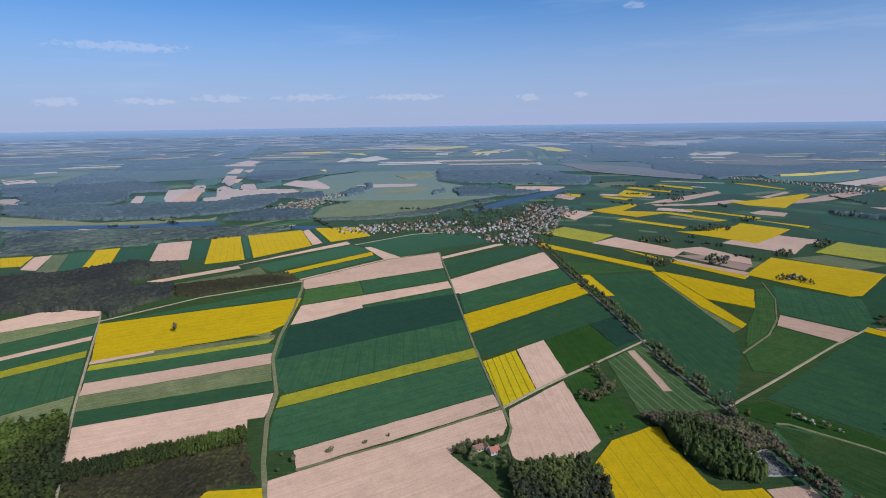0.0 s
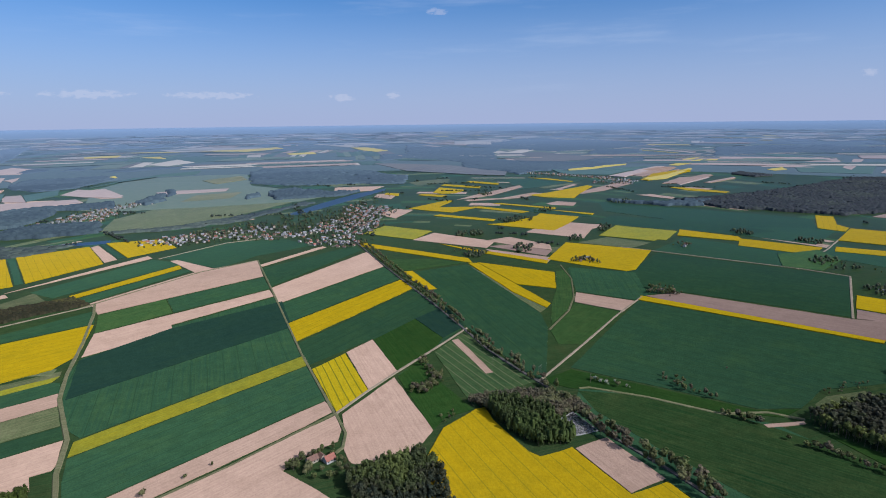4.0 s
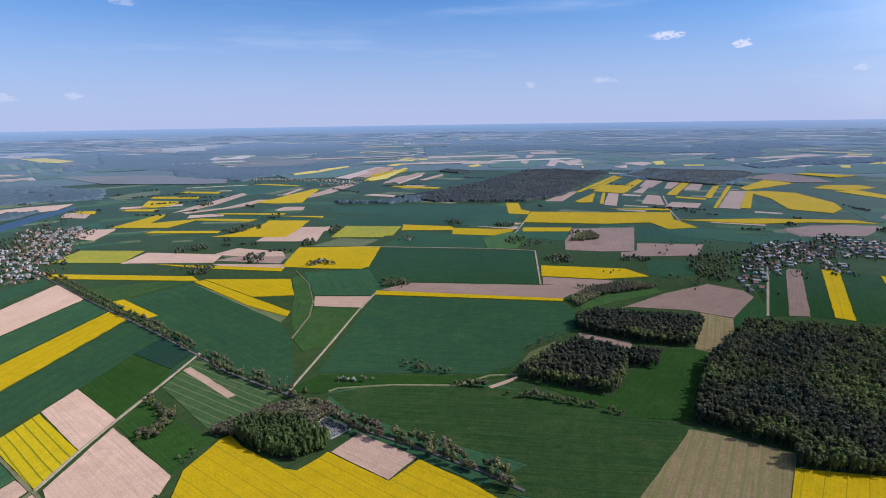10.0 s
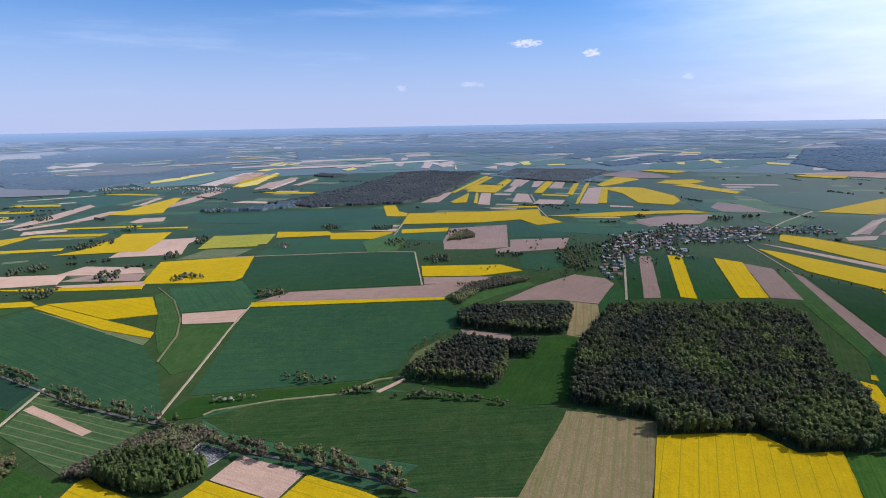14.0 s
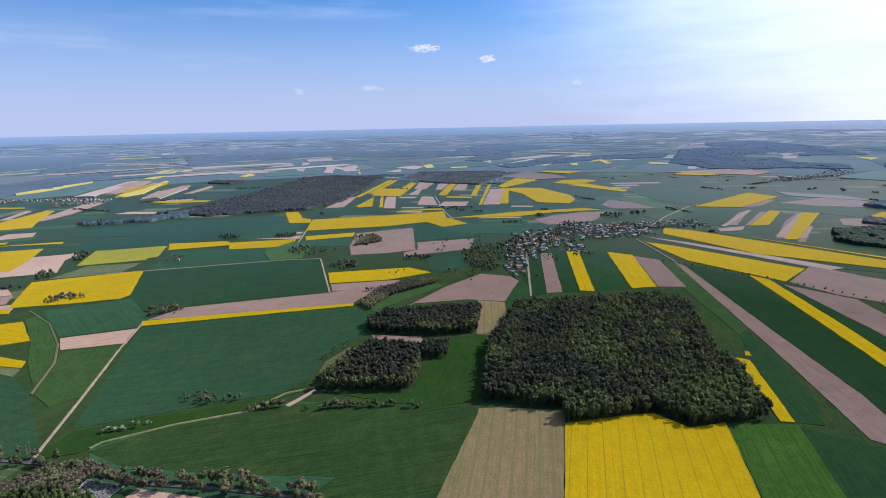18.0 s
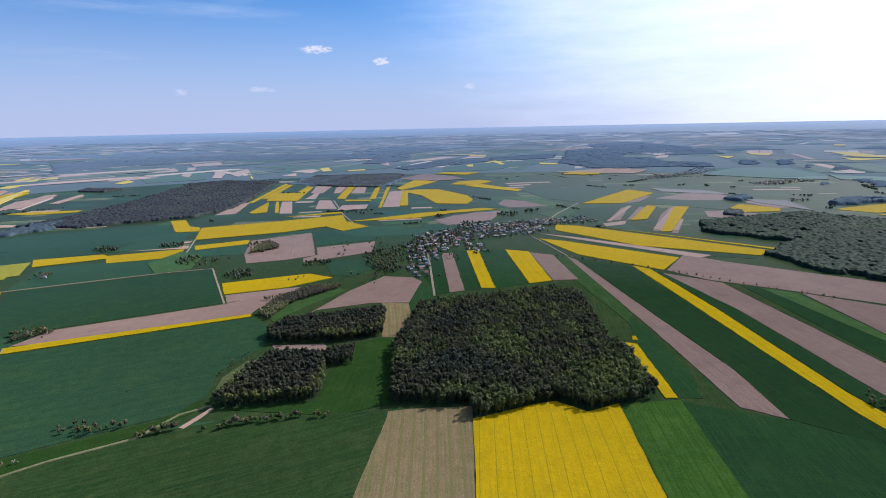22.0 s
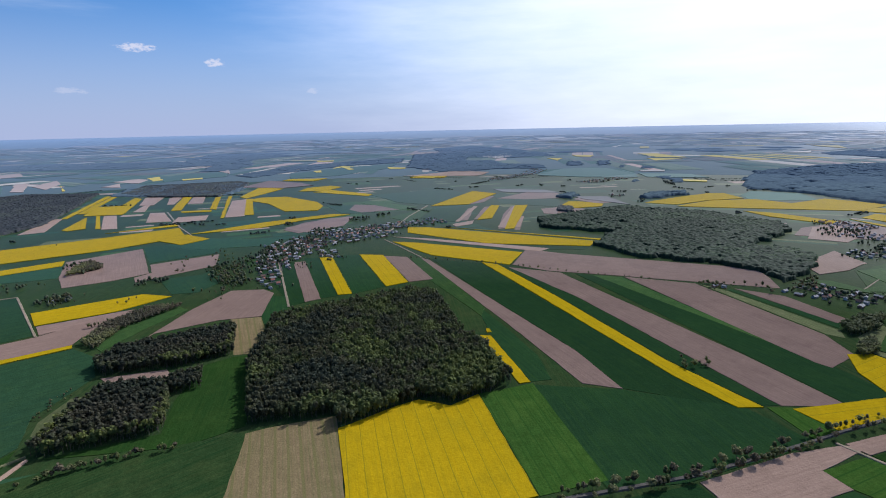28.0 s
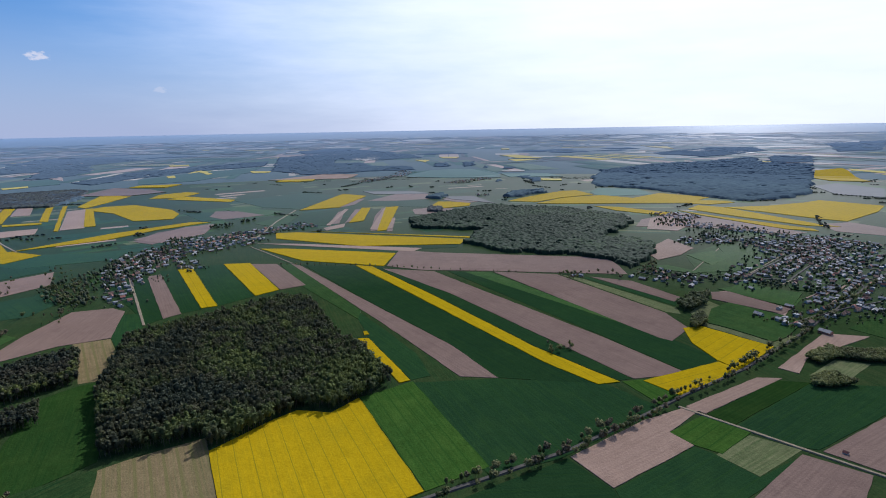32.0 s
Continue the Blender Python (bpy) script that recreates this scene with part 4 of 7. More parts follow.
field('dark_soil', 134, (1805, -491), (1852, -569), (1693, -522), (1717, -475))
field('dark_soil', 135, (2126, -401), (2335, -592), (2233, -681), (2078, -635), (2079, -504))
field('backlit_wheat', 75, (1606, -44), (1918, -142), (1917, -263), (1633, -175))
field('grass', 106, (1749, 22), (1946, -116), (1916, -132), (1633, -52))
field('wheat', 76, (2091, 256), (2069, 165), (1866, 62), (1871, 179))
field('grass', 107, (2122, 125), (2161, 73), (1972, -80), (1899, -13))
field('wheat', 77, (2376, 92), (2553, -208), (2345, -319), (2009, -138), (2112, -13))
field('wheat', 78, (2250, -414), (2302, -452), (2042, -625), (1852, -569), (1980, -383))
field('meadow', 17, (685, 2531), (803, 2599), (921, 2606), (854, 2453), (686, 2395))
field('soil', 221, (326, 2458), (408, 2459), (541, 2423), (458, 2289), (343, 2272), (302, 2297))
field('soil', 223, (1725, 2018), (2183, 2257), (2182, 2199), (1782, 1961))
field('meadow', 18, (1912, 1978), (2178, 2058), (2120, 2004), (1909, 1936))
field('soil', 224, (1367, 1741), (1430, 1729), (1450, 1631), (1408, 1617))
field('wheat', 79, (319, 1861), (444, 1840), (475, 1767), (398, 1714))
field('wheat', 80, (1172, 2501), (1497, 2294), (1382, 2213), (1034, 2070))
field('blue_wheat', 225, (-224, 741), (-131, 821), (24, 891), (31, 767), (-101, 693), (-209, 632))
field('blue_wheat', 226, (204, 738), (264, 777), (261, 686), (219, 655))
field('grass', 108, (907, -831), (982, -988), (873, -1015), (795, -885), (773, -766))
field('grass', 109, (687, -855), (709, -959), (676, -978), (622, -853))
field('grass', 110, (608, -613), (603, -673), (537, -693), (502, -609))
field('meadow', 19, (-294, 719), (-271, 745), (-242, 722), (-243, 706))
field('grass', 300, (995, -989), (896, -1020), (777, -895), (779, -825), (803, -736), (862, -898))
field('grass', 301, (673, -832), (707, -922), (704, -1012), (647, -932), (618, -847), (655, -816))
field('grass', 302, (797, -1150), (781, -1227), (747, -1188), (759, -1111))
field('grass', 303, (887, -694), (826, -723), (787, -753), (821, -758), (865, -744))
field('grass', 310, (625, -618), (640, -668), (554, -693), (523, -667), (502, -621), (497, -592), (554, -579), (582, -568))
field('grass', 311, (919, -842), (928, -919), (884, -951), (831, -823))
field('grass', 312, (703, -709), (699, -779), (632, -813), (587, -733), (644, -719))
field('dark_soil', 320, (692, -684), (683, -713), (581, -726), (569, -695), (609, -679), (663, -657))
field('dark_soil', 321, (1094, -1214), (1002, -1281), (987, -1242), (1059, -1195))
field('soil', 325, (981, -783), (1023, -832), (1013, -887), (959, -889), (924, -831), (906, -757))
field('soil', 330, (611, -792), (609, -794), (627, -851), (629, -849))
field('soil', 331, (613, -814), (610, -816), (629, -873), (632, -871))
field('soil', 332, (614, -836), (611, -839), (632, -895), (635, -893))
field('soil', 333, (615, -859), (612, -862), (635, -918), (638, -916))
field('soil', 334, (616, -883), (613, -886), (638, -941), (641, -939))
field('soil', 335, (617, -907), (614, -909), (641, -964), (644, -963))
field('grass', 340, (1240, 347), (1273, 306), (1213, 273), (1156, 312))
field('grass', 345, (1027, 842), (1142, 841), (1102, 761), (989, 715), (952, 766))
field('patchy_grass', 110, (294, 248), (321, 243), (385, 227), (479, 217), (494, 158), (481, 156), (350, 149), run=(64, -90))
field('patchy_grass', 111, (307, 466), (356, 439), (414, 372), (432, 352), (454, 310), (476, 257), (469, 205), (409, 191), (351, 224), (316, 347), (301, 424), run=(64, -90))


# ---- far country: parcels and woods towards the skyline ----
RIM_K = RIM_Z / (RIM - RISE)


def far_place(x, y, up=0.0):
    """Where country at x, y on the level stands on the rising rim: drawn together along the line of sight. up: metres above it."""
    r = np.maximum(1.0, np.hypot(x, y))
    s = np.where(r > RISE, (280 + RIM_K * RISE) / (280 / r + RIM_K), r)
    s = np.minimum(s, RIM - 4)
    return np.stack([x / r * s, y / r * s, np.maximum(0.0, RIM_K * (s - RISE)) + up * s / r], -1)


def far_point(x, y, up=0.0):
    p = far_place(np.array(float(x)), np.array(float(y)))
    return float(p[0]), float(p[1]), float(p[2]) + up


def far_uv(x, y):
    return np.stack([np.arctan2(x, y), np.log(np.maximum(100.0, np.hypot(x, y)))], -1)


def hazed_material(name, base, other, grain=0.5, crowns=False, gloss=0.5):
    """Distant land; blue haze painted in, stronger with the distance that it stands for."""
    m, n, l, b = nodes_of(name)
    uv, info = n.new("ShaderNodeUVMap"), n.new("ShaderNodeNewGeometry")
    sep = n.new("ShaderNodeSeparateXYZ")
    l.new(uv.outputs[0], sep.inputs[0])
    k = noise_of(n, l, stretched(n, l, uv.outputs[0], (70, 110, 1)), 1.0, 5, 0.7, 0.3, 0.7)
    c = rgb_mix(n, l, k, base, other)
    isl = n.new("ShaderNodeMapRange")
    isl.inputs["To Min"].default_value, isl.inputs["To Max"].default_value = 1 - 0.4 * grain, 1 + 0.4 * grain
    if crowns:
        at = n.new("ShaderNodeAttribute")
        at.attribute_name = "tone"
        l.new(at.outputs["Fac"], isl.inputs["Value"])
    else:
        l.new(info.outputs["Random Per Island"], isl.inputs["Value"])
    comb = n.new("ShaderNodeCombineColor")
    for i in range(3):
        l.new(isl.outputs["Result"], comb.inputs[i])
    c = rgb_mix(n, l, 1.0, c, comb.outputs[0], "MULTIPLY")
    # two steps of haze tint mixed into the base colour, more over woods
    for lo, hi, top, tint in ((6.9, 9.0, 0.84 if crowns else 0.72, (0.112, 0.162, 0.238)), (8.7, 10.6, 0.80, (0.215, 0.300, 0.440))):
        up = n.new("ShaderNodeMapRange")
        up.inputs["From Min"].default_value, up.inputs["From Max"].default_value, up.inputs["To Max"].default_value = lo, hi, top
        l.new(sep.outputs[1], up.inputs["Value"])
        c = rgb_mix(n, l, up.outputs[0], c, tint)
    l.new(c, b.inputs["Base Color"])
    b.inputs["Roughness"].default_value, b.inputs["Specular IOR Level"].default_value = 0.95, 0.0
    if not crowns:
        glancing(n, l, b, gloss, 1.19 if gloss > 0.6 else 1.15)
    return m


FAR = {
    "land": hazed_material("far_lowland", (0.046, 0.066, 0.058), (0.075, 0.105, 0.080), gloss=1.0),
    "wood": hazed_material("far_woodland", (0.030, 0.044, 0.040), (0.046, 0.064, 0.052), 1.0, True),
    "scrub": hazed_material("far_scrub", (0.040, 0.052, 0.030), (0.075, 0.085, 0.050), 1.5, True),
    "green": hazed_material("far_wheat", (0.038, 0.085, 0.040), (0.062, 0.118, 0.054)),
    "pasture": hazed_material("far_pasture", (0.095, 0.140, 0.072), (0.160, 0.180, 0.100)),
    "soil": hazed_material("far_tilled_soil", (0.400, 0.285, 0.215), (0.50, 0.365, 0.285)),
    "dull": hazed_material("far_fallow", (0.115, 0.102, 0.080), (0.150, 0.130, 0.100)),
    "pale": hazed_material("far_stubble", (0.44, 0.38, 0.29), (0.54, 0.47, 0.37), gloss=1.0),
    "rape": hazed_material("far_rapeseed", (0.66, 0.49, 0.012), (0.58, 0.44, 0.020), 0.15),
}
FAR_LABEL = {"green": ("wheat_field", "distant green wheat field with blue haze painted in", "wheat field"), "pasture": ("pasture", "pale grey-green river pasture", "pasture"),
             "soil": ("tilled_field", "distant bare field of pinkish soil", "tilled field"), "dull": ("fallow_field", "distant fallow field of dull brown", "fallow field"),
             "pale": ("stubble_field", "distant field of pale dry stubble", "stubble field"), "rape": ("rapeseed_field", "distant yellow rapeseed field in bloom", "rapeseed field"),
             "meadow": ("meadow", "sandy dry river meadow", "meadow")}


def sheet(name, verts, faces, uvs, material, slot=None):
    """A mesh from arrays; uvs: one pair for each corner."""
    me = bpy.data.meshes.new(name)
    me.from_pydata(verts, [], faces)
    for mt in material:
        me.materials.append(mt)
    me.uv_layers.new(name="UVMap").data.foreach_set("uv", np.asarray(uvs, dtype=float).ravel())
    if slot is not None:
        me.polygons.foreach_set("material_index", slot)
    return new(name, me)


def far_sheet():
    """The rim in rings; its UV is the bearing and the logarithm of the true distance that it stands for."""
    radii = [3290, 3400, 3600, 3850, 4150, 4500, 4950, 5500, 6200, 7200, 8600, 10500, 13500, 18000, 26000, 40000, 80000, 200000]
    n = 240
    a = np.arange(n + 1) * 2 * math.pi / n
    verts, uvs, faces = [], [], []
    for r in radii:
        verts.append(far_place(np.sin(a) * r, np.cos(a) * r) + np.array([0, 0, 1.2 if r > 3300 else -0.4]))
        uvs.append(np.stack([a - math.pi, np.full(n + 1, math.log(r))], -1))
    verts, uvs = np.concatenate(verts), np.concatenate(uvs)
    for q in range(len(radii) - 1):
        for i in range(n):
            faces.append((q * (n + 1) + i, (q + 1) * (n + 1) + i, (q + 1) * (n + 1) + i + 1, q * (n + 1) + i + 1))
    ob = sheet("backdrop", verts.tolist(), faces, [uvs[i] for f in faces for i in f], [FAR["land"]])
    return tagged(ob, "distant wooded country with blue haze painted in towards the horizon", "backdrop", "", "structure")


far_sheet()


def all_inside(x, y, pts):
    hit = np.zeros(x.shape, bool)
    for (x1, y1), (x2, y2) in zip(pts, pts[1:] + pts[:1]):
        if y1 != y2:
            hit ^= ((y1 > y) != (y2 > y)) & (x < (x2 - x1) * (y - y1) / (y2 - y1) + x1)
    return hit


def soft_noise(x, y, size, seed):
    """Smooth value noise between -1 and 1 on arrays."""
    rg = np.random.RandomState(seed)
    g = rg.uniform(-1, 1, (64, 64))
    u, v = x / size + 640, y / size + 640
    i, j = np.floor(u).astype(int), np.floor(v).astype(int)
    a, b = u - i, v - j
    a, b = a * a * (3 - 2 * a), b * b * (3 - 2 * b)
    at = lambda p, q: g[p % 64, q % 64]
    return (at(i, j) * (1 - a) + at(i + 1, j) * a) * (1 - b) + (at(i, j + 1) * (1 - a) + at(i + 1, j + 1) * a) * b


def canopy(name, label, pts, height, crown, step, materials, cells=90000, ragged=1.0):
    """A closed wood as one lumpy roof of crowns, each a dome of its own height and tone, down to the ground at its uneven edge."""
    pts = [tuple(p) for p in pts]
    xs, ys = [p[0] for p in pts], [p[1] for p in pts]
    step = max(step, math.sqrt((max(xs) - min(xs)) * (max(ys) - min(ys)) / cells))
    crown = max(crown, step * 1.9)
    seed = int(abs(xs[0]) + abs(ys[0])) % 9973
    nx, ny = int((max(xs) - min(xs)) / step) + 6, int((max(ys) - min(ys)) / step) + 6
    rg = np.random.RandomState(seed)
    gx, gy = np.meshgrid(min(xs) - 3 * step + np.arange(nx) * step, min(ys) - 3 * step + np.arange(ny) * step, indexing="ij")
    gx, gy = gx + rg.uniform(-0.35, 0.35, gx.shape) * step, gy + rg.uniform(-0.35, 0.35, gx.shape) * step
    wob = ragged * crown * 1.4
    filled = all_inside(gx + soft_noise(gx, gy, crown * 3, seed + 1) * wob, gy + soft_noise(gx, gy, crown * 3, seed + 2) * wob, pts)
    filled &= soft_noise(gx, gy, crown * 2.2, seed + 3) < 0.86
    # nearest crown of a jittered lattice
    ci, cj = np.floor(gx / crown).astype(int), np.floor(gy / crown).astype(int)
    best, tall, tone = np.full(gx.shape, 9.0), np.zeros(gx.shape), np.zeros(gx.shape)
    lat = rg.uniform(0, 1, (4, 97, 89))
    for di in (-1, 0, 1):
        for dj in (-1, 0, 1):
            i, j = (ci + di) % 97, (cj + dj) % 89
            d = np.hypot((ci + di + lat[0][i, j]) - gx / crown, (cj + dj + lat[1][i, j]) - gy / crown)
            near = d < best
            best, tall, tone = np.where(near, d, best), np.where(near, lat[2][i, j], tall), np.where(near, lat[3][i, j], tone)
    z = height * (0.66 + 0.34 * tall + 0.10 * soft_noise(gx, gy, crown * 9, seed + 4)) - height * 0.36 * np.minimum(best, 1.0) ** 2 + rg.uniform(-0.05, 0.05, gx.shape) * height
    face = filled[:-1, :-1] & filled[1:, :-1] & filled[:-1, 1:] & filled[1:, 1:]
    pad = np.zeros((nx + 1, ny + 1), bool)
    pad[1:-1, 1:-1] = face
    rim = ~(pad[:-1, :-1] & pad[1:, :-1] & pad[:-1, 1:] & pad[1:, 1:])
    used = pad[:-1, :-1] | pad[1:, :-1] | pad[:-1, 1:] | pad[1:, 1:]
    z = np.where(rim, -0.3, np.maximum(z, height * 0.25))
    index = np.full(gx.shape, -1)
    index[used] = np.arange(used.sum())
    verts = far_place(gx[used], gy[used], z[used])
    uv = far_uv(gx[used], gy[used])
    f = np.stack([index[:-1, :-1][face], index[1:, :-1][face], index[1:, 1:][face], index[:-1, 1:][face]], -1)
    if not len(f):
        return None
    shade = np.clip(0.42 + 0.75 * (tone - 0.5) + 0.45 * soft_noise(gx, gy, crown * 14, seed + 5), 0, 1)[:-1, :-1][face]
    me = bpy.data.meshes.new(name)
    me.vertices.add(len(verts))
    me.vertices.foreach_set("co", verts.ravel())
    me.loops.add(f.size)
    me.loops.foreach_set("vertex_index", f.ravel())
    me.polygons.add(len(f))
    me.polygons.foreach_set("loop_start", np.arange(len(f)) * 4)
    for mt in materials:
        me.materials.append(mt)
    me.update(calc_edges=True)
    me.uv_layers.new(name="UVMap").data.foreach_set("uv", uv[f.ravel()].ravel())
    me.attributes.new("tone", "FLOAT", "FACE").data.foreach_set("value", shade)
    return tagged(new(name, me), label, "forest", "", "stuff")


def far_fields():
    """Strip fields in blocks of one direction each, woods left open between them; past them mere streaks of pale land."""
    kinds = ["green", "pasture", "soil", "dull", "pale", "rape"]
    weights = (36, 30, 14, 9, 12, 2)
    rg = random.Random(11)
    V, U, F, M = [], [], [], []

    def quad(pts, k, up):
        p = np.array(pts, dtype=float)
        b = len(V)
        V.extend((far_place(p[:, 0], p[:, 1]) + np.array([0, 0, up])).tolist())
        uv = far_uv(p[:, 0], p[:, 1])
        F.append((b, b + 1, b + 2, b + 3))
        U.extend(uv.tolist())
        M.append(k)

    size = 540.0
    reach = 15500
    for i in range(int(-reach / size), int(reach / size)):
        for j in range(int(-reach / size), int(reach / size)):
            cx, cy = (i + rg.uniform(0.2, 0.8)) * size, (j + rg.uniform(0.2, 0.8)) * size
            r, az = math.hypot(cx, cy), math.degrees(math.atan2(cx, cy))
            if not 3700 < r < reach or not -52 < az < 160:
                continue
            if noise.noise((cx * 0.00042, cy * 0.00042, 5.0)) + 0.45 * noise.noise((cx * 0.0012, cy * 0.0012, 8.0)) > 0.30 + 0.06 * math.sin(cx * 0.0007):
                if rg.random() < 0.75:
                    q = [(cx + math.cos(t) * size * rg.uniform(0.3, 0.75), cy + math.sin(t) * size * rg.uniform(0.3, 0.75)) for t in (0.3, 1.5, 2.7, 3.9, 5.2)]
                    canopy("forest", "small distant wood among fields", q, 8, 40, 22 + r / 300, [FAR["wood"]])
                continue
            turn = 1.6 * noise.noise((cx * 0.00025, cy * 0.00025, 1.0)) + rg.uniform(-0.12, 0.12) + rg.choice((0, 0, 1.57))
            w, d = size * rg.uniform(0.7, 1.7), size * rg.uniform(0.5, 1.1)
            v, main = -d / 2, rg.choices(range(6), weights)[0]
            c, s = math.cos(turn), math.sin(turn)
            while v < d / 2:
                step = rg.choice((22, 35, 50, 80, 140)) * rg.uniform(0.8, 1.3)
                u0, u1 = -w / 2 * rg.uniform(0.7, 1), w / 2 * rg.uniform(0.7, 1)
                k = main if rg.random() < 0.4 else rg.choices(range(6), weights)[0]
                if rg.random() < 0.86:
                    quad([(cx + u * c - q * s, cy + u * s + q * c) for u, q in ((u0, v), (u1, v), (u1, v + step * 0.94), (u0, v + step * 0.94))], k, 1.6 + rg.uniform(0, 0.8))
                v += step
    for _ in range(3600):
        a, r = math.radians(rg.uniform(-52, 160)), math.exp(rg.uniform(math.log(8000), math.log(60000)))
        wide, deep = rg.uniform(0.004, 0.030) * (0.6 + 6000 / r), r * r / 280 * rg.uniform(0.0004, 0.0013)
        k = rg.choices((0, 1, 2, 3, 4, 5), (20, 26, 12, 10, 26, 3))[0]
        quad([(math.sin(t) * q, math.cos(t) * q) for t, q in ((a - wide, r), (a + wide, r * rg.uniform(0.985, 1.015)), (a + wide * 0.8, r + deep), (a - wide * rg.uniform(0.5, 1), r + deep))], k, 2.4 if r < 16000 else 0.8)
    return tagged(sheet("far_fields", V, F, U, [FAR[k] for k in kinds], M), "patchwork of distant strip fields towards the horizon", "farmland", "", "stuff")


far_fields()


def country(kind, *pts):
    """A wood or field of the wide country, by its corners on the level."""
    near = min(math.hypot(*p) for p in pts)
    if kind in ("wood", "scrub"):
        low = kind == "scrub"
        return canopy("forest", "olive riverside scrub with scattered trees" if low else "distant dark woodland with blue haze painted in", pts, 5 if low else 11 if near < 2500 else 7,
                      11 if low else 10 + near / 900, 4.0 if low else max(4.0, near / 420), [FAR[kind]], 60000, 1.0 if low else 0.8)
    COUNT[0] += 1
    PLOTS.append(((min(p[0] for p in pts) - 6, max(p[0] for p in pts) + 6, min(p[1] for p in pts) - 6, max(p[1] for p in pts) + 6), list(pts)))
    ring = np.array(outline(list(pts), 60, 2.0 if near < 3200 else 6.0))
    name, label, cat = FAR_LABEL[kind]
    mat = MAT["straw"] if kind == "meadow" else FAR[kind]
    up = (0.3 if near < 2600 else 1.9) + 0.02 * (COUNT[0] % 40) + (0.0 if kind in ("pasture", "meadow", "green") else 0.9)
    top, low = far_place(ring[:, 0], ring[:, 1]) + np.array([0, 0, up]), far_place(ring[:, 0], ring[:, 1]) - np.array([0, 0, 0.5])
    uv = far_uv(ring[:, 0], ring[:, 1])
    bm = bmesh.new()
    lay = bm.loops.layers.uv.new("UVMap")
    a, b = [bm.verts.new(p) for p in top], [bm.verts.new(p) for p in low]
    at = {v: u for v, u in zip(a + b, uv.tolist() * 2)}
    bm.faces.new(a)
    for i in range(len(a)):
        j = (i + 1) % len(a)
        bm.faces.new((a[i], b[i], b[j], a[j]))
    for f in bm.faces:
        for lp in f.loops:
            lp[lay].uv = at[lp.vert]
    bmesh.ops.triangulate(bm, faces=[f for f in bm.faces if len(f.verts) > 4])
    bmesh.ops.recalc_face_normals(bm, faces=bm.faces)
    return tagged(part(name, bm, mat), label, cat, cat + "s", "structure")


country('wood', (-3873, 4867), (-3924, 5348), (-3616, 5458), (-3056, 5164), (-2878, 4816), (-3198, 4536), (-3625, 4551))
country('wood', (-3525, 5624), (-3763, 6851), (-3254, 6084), (-2711, 5535), (-2681, 5253), (-3176, 5189))
country('wood', (-2187, 3674), (-2476, 4282), (-2481, 4666), (-2151, 4671), (-1860, 4171), (-1727, 3736), (-1939, 3429))
country('wood', (-2014, 4575), (-2313, 5963), (-2975, 8355), (-3031, 9615), (-1975, 5768), (-1837, 4986), (-1854, 4412))
country('wood', (-1146, 3168), (-1159, 3513), (-972, 3483), (-817, 3588), (-690, 3320), (-790, 2927), (-909, 2827), (-1042, 2960))
country('wood', (816, 3960), (1120, 4211), (1345, 3802), (1377, 3231), (1347, 2815), (1561, 2784), (1923, 2857), (2534, 3161), (2818, 3521), (2353, 3508), (2069, 3282), (1727, 3624), (1499, 4647), (1086, 4919))
country('wood', (2884, 5493), (4005, 6849), (4298, 6357), (3801, 5220), (3151, 4866), (2670, 4800))
country('wood', (2614, 4027), (3028, 4531), (3604, 4560), (3129, 3916), (2713, 3818))
country('wood', (1364, 3971), (1250, 4706), (1782, 6725), (2025, 5747), (2446, 5267), (2013, 4527))
country('wood', (-39, 3461), (63, 3625), (415, 3474), (650, 3229), (690, 2972), (783, 2864), (648, 2458), (441, 2578), (178, 2611), (-24, 2768))
country('wood', (-1630, 2091), (-1751, 2263), (-1817, 2438), (-1688, 2385), (-2002, 2855), (-2169, 3350), (-1937, 3245), (-1712, 3019), (-1302, 2619), (-1212, 2434), (-1357, 2409), (-1250, 2164), (-1242, 2055), (-1438, 2015))
country('wood', (-1883, 2330), (-2257, 2806), (-2163, 2875), (-2018, 2857), (-1705, 2406), (-1775, 2301))
country('wood', (-1639, 2019), (-1217, 1995), (-1144, 2031), (-863, 2064), (-822, 2188), (-734, 2267), (-609, 2272), (-510, 2337), (-473, 2136), (-632, 2152), (-633, 1943), (-659, 1842), (-790, 1749), (-976, 1689), (-1210, 1697), (-1325, 1759), (-1480, 1816))
country('wood', (-684, 1647), (-688, 1719), (-623, 1851), (-447, 1836), (-402, 1665), (-522, 1644))
country('wood', (40, 2398), (144, 2495), (276, 2310), (417, 2294), (328, 2174), (168, 2139), (58, 2150))
country('wood', (-45, 2306), (3, 2402), (14, 2262), (-36, 2194))
country('wood', (-362, 2444), (-367, 2679), (-317, 2598), (-328, 2377))
country('wood', (-428, 2253), (-400, 2448), (-351, 2554), (-329, 2298), (-377, 2160))
country('scrub', (-1273, 1552), (-1085, 1514), (-935, 1529), (-711, 1565), (-418, 1509), (-499, 1419), (-585, 1375), (-704, 1382), (-714, 1316), (-826, 1273), (-895, 1237), (-1004, 1210))
country('scrub', (-392, 1674), (-221, 1703), (-46, 1814), (184, 2071), (189, 2009), (29, 1807), (-78, 1681), (-229, 1632), (-383, 1633))
country('rape', (-1442, 5744), (-1182, 5904), (-1143, 5562), (-1386, 5519))
country('rape', (-937, 5410), (-792, 5476), (-683, 5068))
country('rape', (-531, 6363), (-82, 6519), (263, 6889), (316, 6549), (-75, 5969))
country('rape', (288, 5411), (550, 5560), (545, 5243), (303, 5205))
